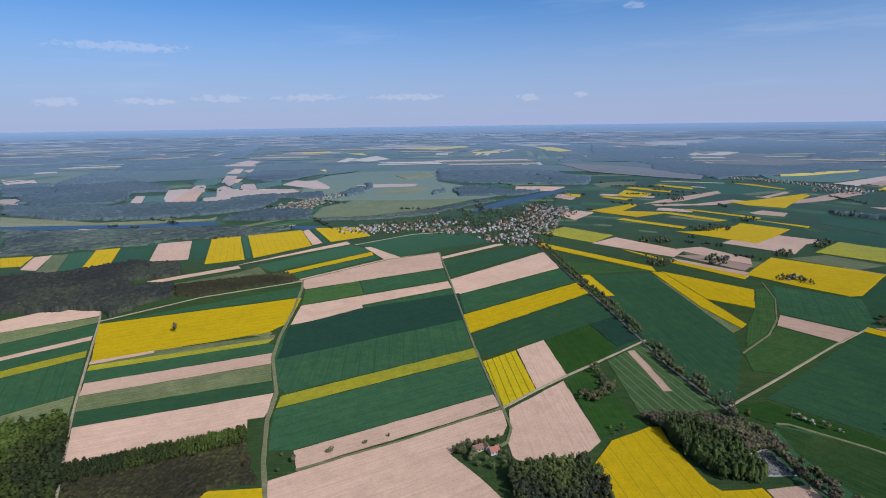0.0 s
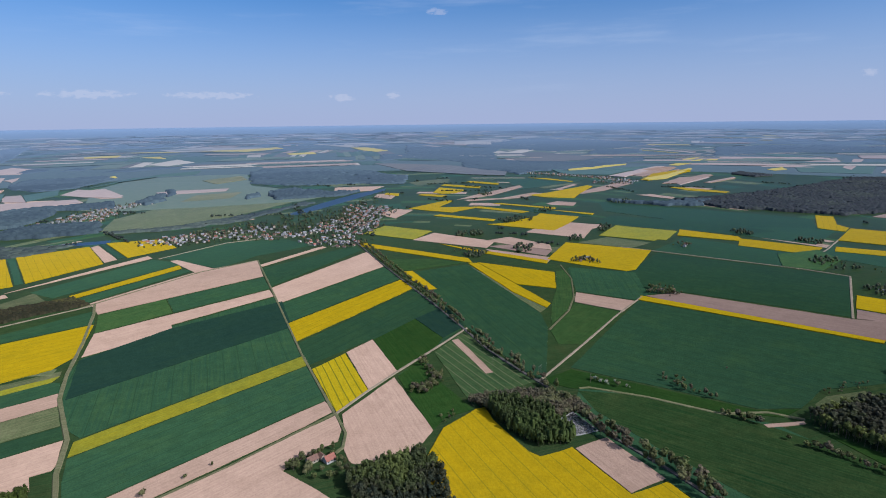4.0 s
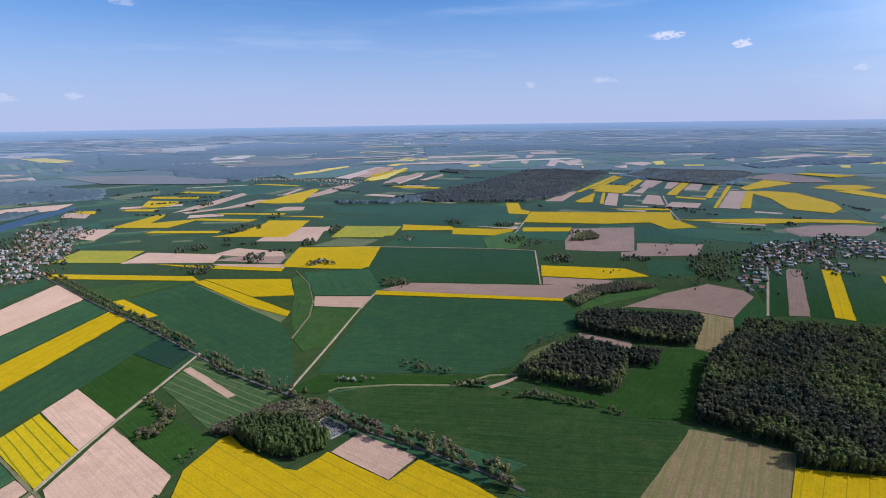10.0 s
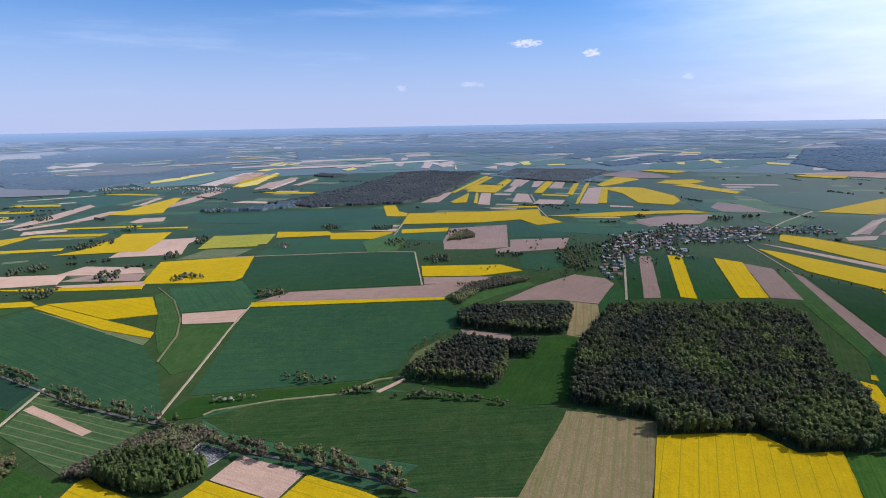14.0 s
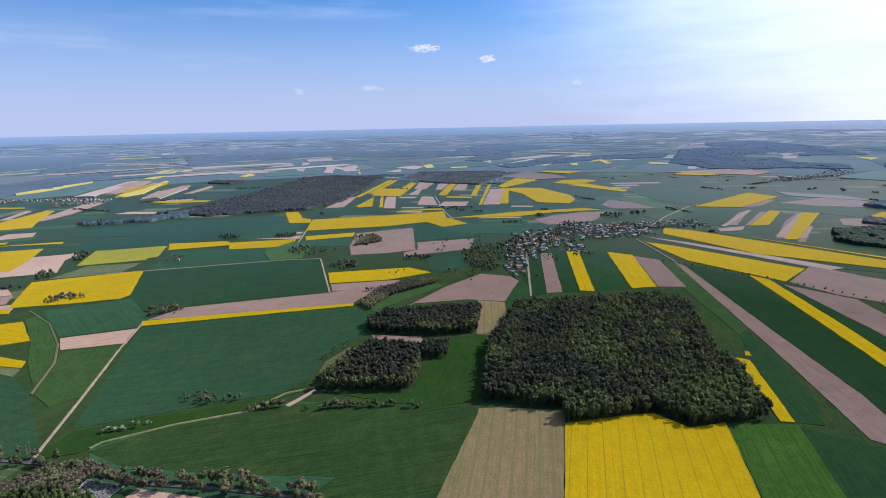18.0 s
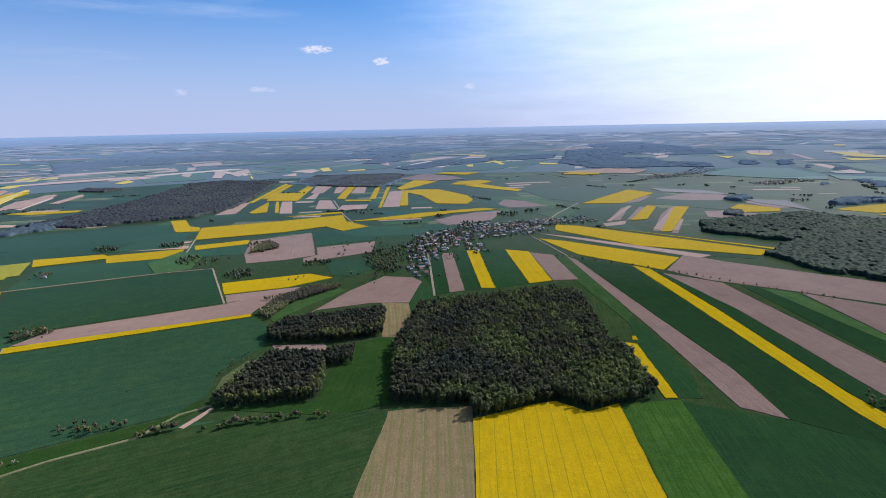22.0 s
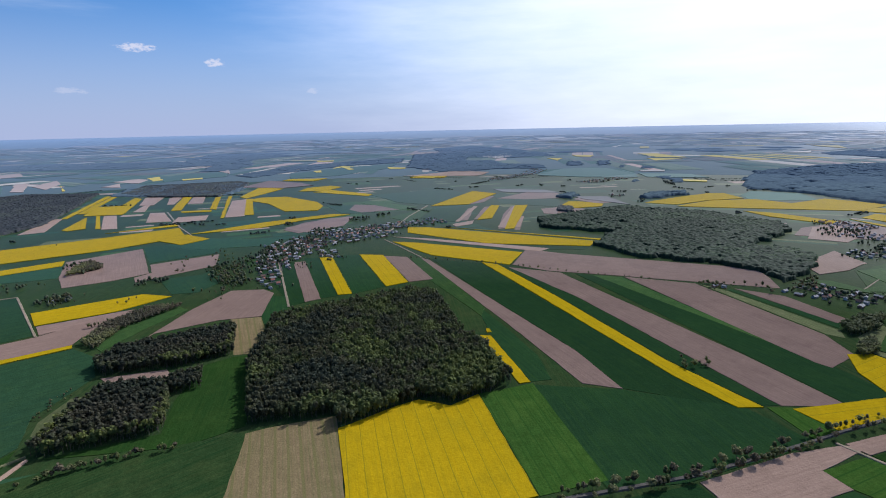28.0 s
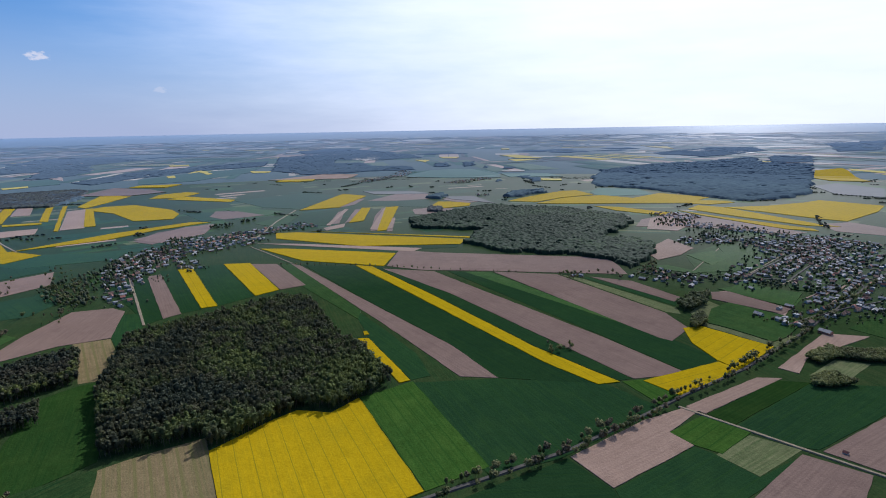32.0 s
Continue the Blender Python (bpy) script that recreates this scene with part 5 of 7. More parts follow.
country('rape', (1042, 6323), (1223, 6267), (1275, 5477), (1116, 5302), (1047, 5656))
country('rape', (-788, 3454), (-751, 3533), (-713, 3402), (-762, 3370))
country('pale', (-979, 6792), (-612, 7355), (124, 6934), (-145, 6392), (-781, 6298))
country('pale', (738, 7469), (1414, 7868), (1567, 6799), (1034, 6478))
country('pale', (-727, 4388), (-593, 4961), (-428, 4534), (-572, 4229))
country('pale', (2669, 7375), (3667, 7922), (3422, 7079), (2539, 6302), (2419, 6680))
country('pale', (2096, 4507), (2585, 5017), (2584, 4822), (2225, 4399))
country('pale', (-2639, 3574), (-2540, 3642), (-2469, 3548), (-2567, 3483))
country('dull', (783, 3799), (975, 3660), (1200, 3386), (1333, 2817), (1233, 2630), (1095, 2760), (834, 3125))
country('dull', (1845, 3875), (2325, 4024), (2473, 3808), (2382, 3552), (2025, 3377), (1772, 3565))
country('pasture', (-574, 2147), (-685, 2798), (-620, 3309), (-287, 3376), (-45, 3378), (-24, 2714), (187, 2381), (341, 2264), (141, 2075), (-179, 2060), (-481, 2073))
country('pasture', (-2782, 3476), (-2540, 3642), (-2293, 3604), (-1861, 2865), (-2152, 2901), (-2350, 2925))
country('pasture', (-1693, 2386), (-1748, 2601), (-1388, 2412), (-1291, 2218), (-1586, 2247))
country('meadow', (-275, 2237), (-235, 2429), (-60, 2474), (-103, 2274))
country('meadow', (-1451, 1780), (-1263, 1722), (-1054, 1646), (-730, 1691), (-720, 1732), (-703, 1668), (-871, 1622), (-1089, 1620), (-1373, 1679))
country('meadow', (-260, 3043), (-77, 3227), (-47, 3012), (-185, 2846))
country('soil', (-2478, 3089), (-2268, 3061), (-2136, 2899), (-2247, 2831))
country('soil', (-1700, 2097), (-1794, 2217), (-1734, 2227), (-1600, 2058))
country('soil', (-1158, 2004), (-1281, 2287), (-1241, 2283), (-1110, 2000))
country('soil', (-1123, 2201), (-1239, 2478), (-1201, 2517), (-1133, 2509), (-1048, 2299), (-1080, 2266), (-985, 2060), (-1036, 2050))
country('soil', (-1143, 2532), (-1175, 2702), (-1049, 2416), (-1084, 2399))
country('soil', (-905, 2053), (-964, 2202), (-905, 2213), (-860, 2110), (-862, 2020))
country('soil', (-873, 2111), (-1036, 2520), (-1053, 2638), (-1006, 2585), (-944, 2467), (-862, 2436), (-673, 2479), (-620, 2369), (-752, 2251), (-839, 2173))
country('soil', (-1138, 2856), (-1248, 3183), (-1167, 3137), (-1035, 2736), (-1015, 2609))
country('soil', (-925, 2508), (-982, 2703), (-933, 2723), (-828, 2454))
country('soil', (-773, 2653), (-762, 2865), (-685, 2798), (-653, 2850), (-517, 2528), (-529, 2463), (-664, 2545))
country('soil', (-1300, 3335), (-1382, 3680), (-1315, 3669), (-1217, 3322))
country('soil', (-1258, 3486), (-1243, 3657), (-1163, 3315))
country('soil', (-1564, 3954), (-1590, 4560), (-1376, 4321), (-1329, 3914))
country('soil', (-408, 2585), (-333, 2624), (-118, 2622), (-127, 2527), (-368, 2488))
country('green', (-1106, 1999), (-1241, 2283), (-1144, 2273), (-1031, 2006))
country('green', (-985, 2060), (-1066, 2247), (-1015, 2278), (-937, 2086))
country('green', (-986, 2222), (-1046, 2395), (-986, 2389), (-924, 2233))
country('green', (-1211, 2656), (-1304, 2935), (-1241, 3081), (-1141, 2857), (-1117, 2695))
country('green', (-952, 2489), (-1046, 2711), (-1020, 2814), (-928, 2508))
country('green', (-835, 2476), (-918, 2696), (-835, 2874), (-779, 2654))
country('green', (-728, 2919), (-517, 3539), (-313, 3689), (-326, 3423), (-627, 3349))
country('green', (-888, 4781), (-508, 5405), (-65, 5104), (-381, 4524))
country('wood', (2503, 6538), (3029, 7069), (4354, 8315), (5023, 8616), (4808, 6671), (4257, 5213), (3299, 4593), (2611, 4432), (2377, 5182), (2238, 5857))
country('wood', (1164, 3100), (1872, 4916), (2017, 4490), (1667, 3660), (1740, 3193), (2312, 3351), (2153, 3069), (1828, 2961), (1529, 2816), (1332, 2644), (1327, 2879))
country('wood', (1166, 1685), (1225, 1615), (1329, 1538), (1445, 1549), (1494, 1512), (1408, 1426), (1257, 1484), (1175, 1608))
country('wood', (3330, 3383), (4048, 3395), (4741, 2955), (4645, 2053), (4806, 1359), (5572, 1576), (5816, 3303), (5060, 4410), (4322, 4382))
country('wood', (4022, -106), (5899, -230), (6811, -937), (3472, -491), (3540, -296), (3741, -208))
country('wood', (3673, 1014), (4391, 829), (4857, 447), (5317, -133), (4571, -84), (4323, 360), (3768, 710), (3435, 845))
country('wood', (2624, 1290), (3001, 1363), (3150, 1173), (3128, 882), (3090, 774), (2688, 713), (2545, 727), (2562, 1042))
country('pale', (2777, 7240), (3049, 6989), (2701, 6145), (2455, 6414))
country('pale', (4252, 8877), (4930, 9239), (4530, 8273), (3931, 8068))
country('pale', (4670, 4402), (5046, 4485), (4833, 4213))
country('pale', (7168, -377), (7498, -575), (7186, -577), (6880, -387))
country('dull', (1745, 3968), (2063, 4508), (2426, 4426), (2477, 3587), (2168, 3378), (1863, 3538))
country('soil', (1700, 2391), (2269, 2747), (2351, 2743), (1734, 2309))
country('soil', (1821, 2093), (2173, 2228), (2087, 2124), (1741, 1931))
country('soil', (3297, 2606), (3798, 2760), (3362, 2394))
country('soil', (3131, 2230), (3827, 2653), (3840, 2605), (3021, 2098))
country('soil', (2983, 1927), (3478, 2210), (3498, 2144), (2963, 1851))
country('soil', (3261, 1990), (3644, 2073), (3395, 1909), (3069, 1810))
country('soil', (4177, 2876), (4474, 2789), (4092, 2540), (3902, 2659))
country('soil', (3425, 1639), (3611, 1575), (3530, 1477), (3288, 1434))
country('soil', (3110, 1548), (3302, 1540), (3062, 1428))
country('soil', (4198, 1290), (4356, 1231), (3871, 1093))
country('rape', (1725, 2822), (2114, 2961), (2260, 2997), (2202, 2932), (1786, 2743), (1675, 2727))
country('rape', (1772, 2214), (2008, 2327), (2373, 2570), (2350, 2522), (1869, 2168), (1749, 2146))
country('rape', (2417, 2793), (2643, 2939), (3014, 3135), (2713, 2879), (2437, 2738))
country('rape', (2835, 3151), (3093, 3278), (3007, 3158), (2802, 3085))
country('rape', (2881, 3010), (3192, 3165), (2953, 2959))
country('rape', (2671, 2316), (2875, 2393), (2773, 2277), (2650, 2252))
country('rape', (3626, 1525), (3750, 1503), (3459, 1367), (3397, 1401))
country('rape', (3490, 1269), (3571, 1173), (3480, 1143), (3403, 1229))
country('rape', (3256, 1840), (3260, 1829), (2945, 1646), (2942, 1655))
country('rape', (3873, 537), (3939, 494), (3747, 460), (3734, 500))
country('rape', (4312, 402), (4383, 372), (3958, 263), (3898, 291))
country('rape', (4080, 30), (3973, -105), (3875, -88), (3888, 13))
country('rape', (5140, 671), (5173, 520), (5003, 511), (4973, 640))
country('green', (3853, 1797), (4036, 1156), (3615, 1035), (3282, 1451))
country('green', (3683, 660), (4206, 350), (4438, -49), (3926, 44), (3434, 340), (3346, 598))
country('green', (1641, 2885), (1671, 2736), (1964, 2780), (2256, 2782), (1734, 2438), (1537, 2544))
country('green', (2932, 2368), (3253, 2366), (3740, 2440), (2897, 1914), (2692, 2131))
country('wood', (4179, -1330), (4155, -1455), (3776, -1340), (3697, -1194))
country('wood', (4136, -1561), (4175, -1688), (3746, -1533), (3668, -1392))
country('wood', (3694, -1545), (3639, -1587), (3428, -1487), (3433, -1446))
country('wood', (3541, -1623), (3443, -1700), (3291, -1611), (3338, -1546))
country('wood', (2791, -1381), (2838, -1491), (2683, -1422), (2688, -1354))
country('wood', (2685, -1388), (2704, -1481), (2498, -1380), (2502, -1306))
country('wood', (2673, -1193), (2696, -1239), (2554, -1179), (2555, -1152))
country('wood', (2021, -932), (2139, -1024), (2166, -1209), (2060, -1141), (1965, -942))
country('wood', (3852, -496), (4217, -770), (3923, -1086), (3576, -1040), (3627, -662), (3471, -467))
country('wood', (2101, -633), (2215, -698), (2231, -754), (2115, -735), (2054, -667))
country('wood', (5599, -723), (6478, -1305), (5813, -1606), (4978, -1514), (4894, -1125))
country('rape', (4966, -2271), (4925, -2425), (4303, -2364), (4239, -2347), (4415, -2176))
country('rape', (4302, -2045), (4129, -2251), (4000, -1972))
country('rape', (5031, -1669), (4900, -1825), (4671, -1719), (4775, -1627))
country('rape', (4679, -1329), (4577, -1435), (4313, -1313))
country('rape', (6467, -2982), (6427, -3076), (6039, -2891), (6073, -2801))
country('rape', (2609, -1418), (2535, -1509), (2471, -1472), (2541, -1393))
country('pale', (3195, -1466), (3177, -1626), (3079, -1571), (3124, -1462))
country('pale', (5148, -842), (5693, -1201), (5163, -1162), (4772, -917))
country('pale', (12207, -3143), (12724, -3977), (11195, -3602), (10718, -2958))
country('dull', (2459, -449), (2366, -656), (2233, -703), (2334, -471))
country('dull', (2115, -706), (2081, -828), (1840, -817), (1914, -780), (2024, -713))
country('green', (3453, -956), (3539, -1305), (3269, -1471), (2799, -1286), (2907, -1021), (3085, -826))
country('green', (3030, -1391), (2885, -1628), (2670, -1601), (2795, -1334))
country('wood', (2456, -1630), (2928, -2010), (3161, -2581), (3179, -3089), (3403, -3762), (2841, -3251), (2603, -3400), (1587, -2079), (1479, -1826), (1472, -1632), (1636, -1591), (1972, -1579), (2171, -1457))
country('wood', (2921, -3343), (3499, -4052), (3191, -4165), (2664, -3506))
country('wood', (4148, -279), (4670, -490), (4593, -850), (4118, -845), (3611, -662), (3538, -363))
country('wood', (7419, -526), (8224, -1214), (6304, -1576), (4798, -1090), (5192, -548))
country('wood', (4400, -3594), (5028, -4885), (4705, -5198), (4049, -4688), (3545, -3445))
country('wood', (5006, -6621), (5113, -7969), (3434, -5360), (3548, -4905))
country('wood', (4100, 1366), (5361, 1615), (5475, 1319), (4707, 1104), (4080, 1180))
country('wood', (5616, 2012), (7242, 2269), (7474, 1667), (6331, 1017), (5508, 1368), (4720, 1599))
country('rape', (2260, -3222), (2040, -3195), (1974, -3093), (2176, -3124))
country('rape', (5993, -4720), (5942, -5033), (4934, -4328), (5464, -4464))
country('pale', (4567, -3398), (4709, -3777), (4433, -3555))
country('pale', (4194, -4350), (4019, -4373), (3573, -4106), (4004, -4221))
country('pale', (3502, -4340), (3353, -4375), (3051, -4342), (3191, -4165))
country('pale', (2787, -3431), (2600, -3598), (2516, -3434))
country('pale', (4590, -4097), (4620, -4452), (4343, -4185))
country('pale', (5263, -7266), (5206, -7603), (4839, -7019))
country('dull', (1729, -2264), (1764, -2448), (1529, -2401), (1357, -2135), (1488, -2068))
country('green', (1990, -1318), (2099, -1438), (1983, -1558), (1790, -1487), (1845, -1263))


def far_parcels(name, label, r, end, grow, weights, up, thin):
    kinds = ["wheat", "grass", "soil", "rape", "meadow"]
    vs, fs, ms = [], [], []
    rg = random.Random(11)
    while r < end:
        depth = r * 0.045
        n = int(3.9 * r / (depth * 4))
        for i in range(n):
            az = radians(50) - radians(225) * (i + rg.random()) / n
            turn = 0.5 * math.sin(az * 3 + r / 2500) + rg.uniform(-0.15, 0.15)
            cx, cy = -math.sin(az) * r, math.cos(az) * r
            w, d = depth * rg.uniform(0.5, 2.4), depth * rg.uniform(0.25, 0.9) * thin
            k = rg.choices(range(5), weights)[0]
            strips = rg.randint(1, 4)
            for sidx in range(strips):
                v0, v1 = (sidx / strips - 0.5) * d, ((sidx + 0.92) / strips - 0.5) * d
                base = len(vs)
                for u, v in ((-w / 2, v0), (w / 2, v0), (w / 2, v1), (-w / 2, v1)):
                    a = az + turn
                    vs.append(far_point(cx + u * math.cos(a) - v * math.sin(a), cy + u * math.sin(a) + v * math.cos(a), up + rg.uniform(0, up * 0.5)))
                fs.append((base, base + 1, base + 2, base + 3))
                ms.append(k if rg.random() < 0.6 else rg.choices(range(5), weights)[0])
        r *= grow
    me = bpy.data.meshes.new(name)
    me.from_pydata(vs, [], fs)
    for k in kinds:
        me.materials.append(MAT[k])
    me.polygons.foreach_set("material_index", ms)
    me.uv_layers.new(name="UVMap")
    return tagged(new(name, me), label, "farmland", "", "stuff")


far_parcels("small_plots", "small green plots and pastures between the larger fields", 1500.0, 3250.0, 1.04, (40, 30, 9, 0, 21), 0.03, 1.1)


# ---- trees ----
def leaf_quads(rg, count, rx, rz, cz, size, droop=0.0, fill=0.55):
    """Leaf clumps as small tilted blades spread over and inside an uneven crown."""
    vs, fs = [], []
    for _ in range(count):
        d = Vector((rg.gauss(0, 1), rg.gauss(0, 1), rg.gauss(0, 1))).normalized()
        k = rg.uniform(fill, 1.06)
        c = Vector((d.x * rx * k, d.y * rx * k, cz + d.z * rz * k))
        n = (d + Vector((rg.uniform(-0.7, 0.7), rg.uniform(-0.7, 0.7), rg.uniform(-0.2, 0.9)))).normalized()
        u = n.orthogonal().normalized()
        w = n.cross(u)
        t = rg.uniform(0, 6.28)
        u, w = u * math.cos(t) + w * math.sin(t), w * math.cos(t) - u * math.sin(t)
        s = size * rg.uniform(0.6, 1.3)
        b = len(vs)
        for p, q in ((-1, -0.7), (0.9, -1), (1, 0.8), (-0.8, 1)):
            vs.append(c + u * s * p * 0.5 + w * s * q * 0.5 + n * rg.uniform(-0.12, 0.12) * s)
        fs.append((b, b + 1, b + 2, b + 3))
    return vs, fs


def core(rg, rx, rz, cz, rings=3, seg=6):
    vs, fs = [Vector((0, 0, cz + rz))], []
    for i in range(1, rings + 1):
        a = math.pi * i / (rings + 1)
        for j in range(seg):
            t = 2 * math.pi * (j + 0.5 * (i % 2)) / seg
            k = rg.uniform(0.75, 1.1)
            vs.append(Vector((rx * math.sin(a) * math.cos(t) * k, rx * math.sin(a) * math.sin(t) * k, cz + rz * math.cos(a))))
    vs.append(Vector((0, 0, cz - rz)))
    for j in range(seg):
        fs.append((0, 1 + j, 1 + (j + 1) % seg))
        for i in range(rings - 1):
            a, b = 1 + i * seg, 1 + (i + 1) * seg
            fs.append((a + j, b + j, b + (j + 1) % seg, a + (j + 1) % seg))
        a = 1 + (rings - 1) * seg
        fs.append((a + (j + 1) % seg, a + j, len(vs) - 1))
    return vs, fs


def trunk_mesh(rg, h, r, limbs=3):
    vs, fs = [], []

    def tube(a, b, ra, rb, seg=5):
        d = (b - a).normalized()
        u = d.orthogonal().normalized()
        w = d.cross(u)
        base = len(vs)
        for p, q in ((a, ra), (b, rb)):
            for j in range(seg):
                t = 2 * math.pi * j / seg
                vs.append(p + (u * math.cos(t) + w * math.sin(t)) * q)
        for j in range(seg):
            fs.append((base + j, base + (j + 1) % seg, base + seg + (j + 1) % seg, base + seg + j))

    tube(Vector((0, 0, -0.4)), Vector((0, 0, h)), r, r * 0.35)
    for _ in range(limbs):
        z = h * rg.uniform(0.45, 0.85)
        t = rg.uniform(0, 6.28)
        tube(Vector((0, 0, z)), Vector((math.cos(t) * h * 0.28, math.sin(t) * h * 0.28, z + h * 0.25)), r * 0.4, r * 0.12, 4)
    return vs, fs


def join(*groups):
    vs, fs = [], []
    for v, f in groups:
        b = len(vs)
        vs += v
        fs += [tuple(i + b for i in q) for q in f]
    return vs, fs


def tree_shape(rg, style, blades):
    """Unit-height tree: crown and trunk."""
    if style == "cone":
        g = [leaf_quads(rg, blades // 4, 0.24 * (1 - i * 0.23), 0.13, 0.28 + 0.2 * i, 0.13) for i in range(4)]
        crown = join(core(rg, 0.17, 0.40, 0.55), *g)
        return crown, trunk_mesh(rg, 0.8, 0.014, 0)
    if style == "pine":
        g = [leaf_quads(rg, blades // 3, rg.uniform(0.12, 0.17), 0.12, 0.72 + 0.09 * i, 0.12) for i in range(3)]
        return join(core(rg, 0.12, 0.17, 0.80, 2, 5), *g), trunk_mesh(rg, 0.8, 0.014, 2)
    if style == "tall":
        return join(core(rg, 0.13, 0.30, 0.62), leaf_quads(rg, blades, 0.19, 0.37, 0.62, 0.12)), trunk_mesh(rg, 0.7, 0.014, 3)
    lobes = [leaf_quads(rg, blades // 4, rg.uniform(0.18, 0.26), rg.uniform(0.16, 0.24), 0.58 + 0.08 * i, 0.13) for i in range(3)]
    for k, (v, f) in enumerate(lobes):
        t = k * 2.1 + rg.uniform(-0.5, 0.5)
        for p in v:
            p.x += math.cos(t) * 0.14
            p.y += math.sin(t) * 0.14
    return join(core(rg, 0.22, 0.24, 0.58), leaf_quads(rg, blades // 3, 0.3, 0.32, 0.6, 0.12), *lobes), trunk_mesh(rg, 0.6, 0.018, 3)


def low_tree(rg):
    return join(core(rg, 0.34, 0.42, 0.5, 2, 5), leaf_quads(rg, 4, 0.34, 0.40, 0.55, 0.2)), trunk_mesh(rg, 0.4, 0.03, 0)


def as_arrays(shape):
    (cv, cf), (tv, tf) = shape
    v = np.array([tuple(p) for p in cv] + [tuple(p) for p in tv])
    f = [tuple(q) for q in cf] + [tuple(i + len(cv) for i in q) for q in tf]
    sizes = np.array([len(q) for q in f])
    loops = np.array([i for q in f for i in q])
    mat = np.array([0] * len(cf) + [1] * len(tf))
    return v, sizes, loops, mat


_rg = random.Random(3)
SHAPES = {s: [as_arrays(tree_shape(_rg, s, b)) for _ in range(5)] for s, b in (("round", 48), ("tall", 44), ("pine", 36), ("cone", 40))}
SHAPES["low"] = [as_arrays(low_tree(_rg)) for _ in range(5)]
WOODS = {"far": (("low",), (1,)), "big": (("tall", "round", "pine"), (5, 3, 4)), "pine": (("pine", "tall"), (7, 2)), "mixed": (("round", "pine", "tall"), (3, 3, 2)), "lush": (("round", "tall"), (3, 2)), "blossom": (("round",), (1,)), "spruce": (("cone", "round"), (5, 1)),
         "young": (("tall", "cone"), (3, 1)), "old": (("round", "pine", "tall"), (3, 3, 2)), "leaf": (("round", "tall"), (4, 1)), "brown": (("round", "tall"), (3, 3))}
WOOD_LABEL = {"big": "dense mixed forest with fresh green and dark crowns", "pine": "dark pine wood with brighter birches at its edge", "mixed": "distant dark mixed woodland", "old": "dark mature wood with grey-brown crowns",
              "brush": "low brownish plantation of young bare trees", "spruce": "dense stand of green conifers beside the cemetery", "young": "dense young green woodland", "leaf": "clump of green leafy trees and bushes",
              "lush": "broad leafy woodland in fresh green", "blossom": "row of round bushes in pale blossom",
              "brown": "thicket of budding brownish trees"}


def inside(x, y, pts):
    hit = False
    for (x1, y1), (x2, y2) in zip(pts, pts[1:] + pts[:1]):
        if (y1 > y) != (y2 > y) and x < (x2 - x1) * (y - y1) / (y2 - y1) + x1:
            hit = not hit
    return hit


def edge_gap(x, y, pts):
    best = 1e9
    for a, b in zip(pts, pts[1:] + pts[:1]):
        d, p = Vector(b) - Vector(a), Vector((x, y)) - Vector(a)
        k = min(1, max(0, p.dot(d) / d.length_squared))
        best = min(best, (p - d * k).length)
    return best


def plant(name, spots, kind, far=False, width=0.0):
    """One mesh of many trees; spots: x, y, height, tone."""
    V, S, L, M, T = [], [], [], [], []
    base = 0
    styles, weights = WOODS["far" if far else kind]
    rg = random.Random(len(spots))
    for x, y, h, tone in spots:
        v, s, lp, m = rg.choice(SHAPES[rg.choices(styles, weights)[0]])
        a = rg.uniform(0, 6.28)
        wide = rg.uniform(0.85, 1.25) * (0.8 if kind in ("spruce", "big") else 1.0)
        w = width * wide if width else h * wide
        c, sn = math.cos(a) * w, math.sin(a) * w
        q = np.empty_like(v)
        q[:, 0], q[:, 1], q[:, 2] = v[:, 0] * c - v[:, 1] * sn + x, v[:, 0] * sn + v[:, 1] * c + y, v[:, 2] * h + ground_z(x, y)
        V.append(q), S.append(s), L.append(lp + base), M.append(m), T.append(np.full(len(s), tone))
        base += len(v)
    V, S, L, M, T = (np.concatenate(k) for k in (V, S, L, M, T))
    me = bpy.data.meshes.new(name)
    me.vertices.add(len(V))
    me.vertices.foreach_set("co", V.ravel())
    me.loops.add(len(L))
    me.loops.foreach_set("vertex_index", L)
    me.polygons.add(len(S))
    me.polygons.foreach_set("loop_start", np.concatenate([[0], np.cumsum(S)[:-1]]))
    me.polygons.foreach_set("material_index", M)
    me.materials.append(LEAF[kind])
    me.materials.append(BARK)
    me.attributes.new("tone", "FLOAT", "FACE").data.foreach_set("value", T)
    me.update(calc_edges=True)
    me.validate()
    return new(name, me)


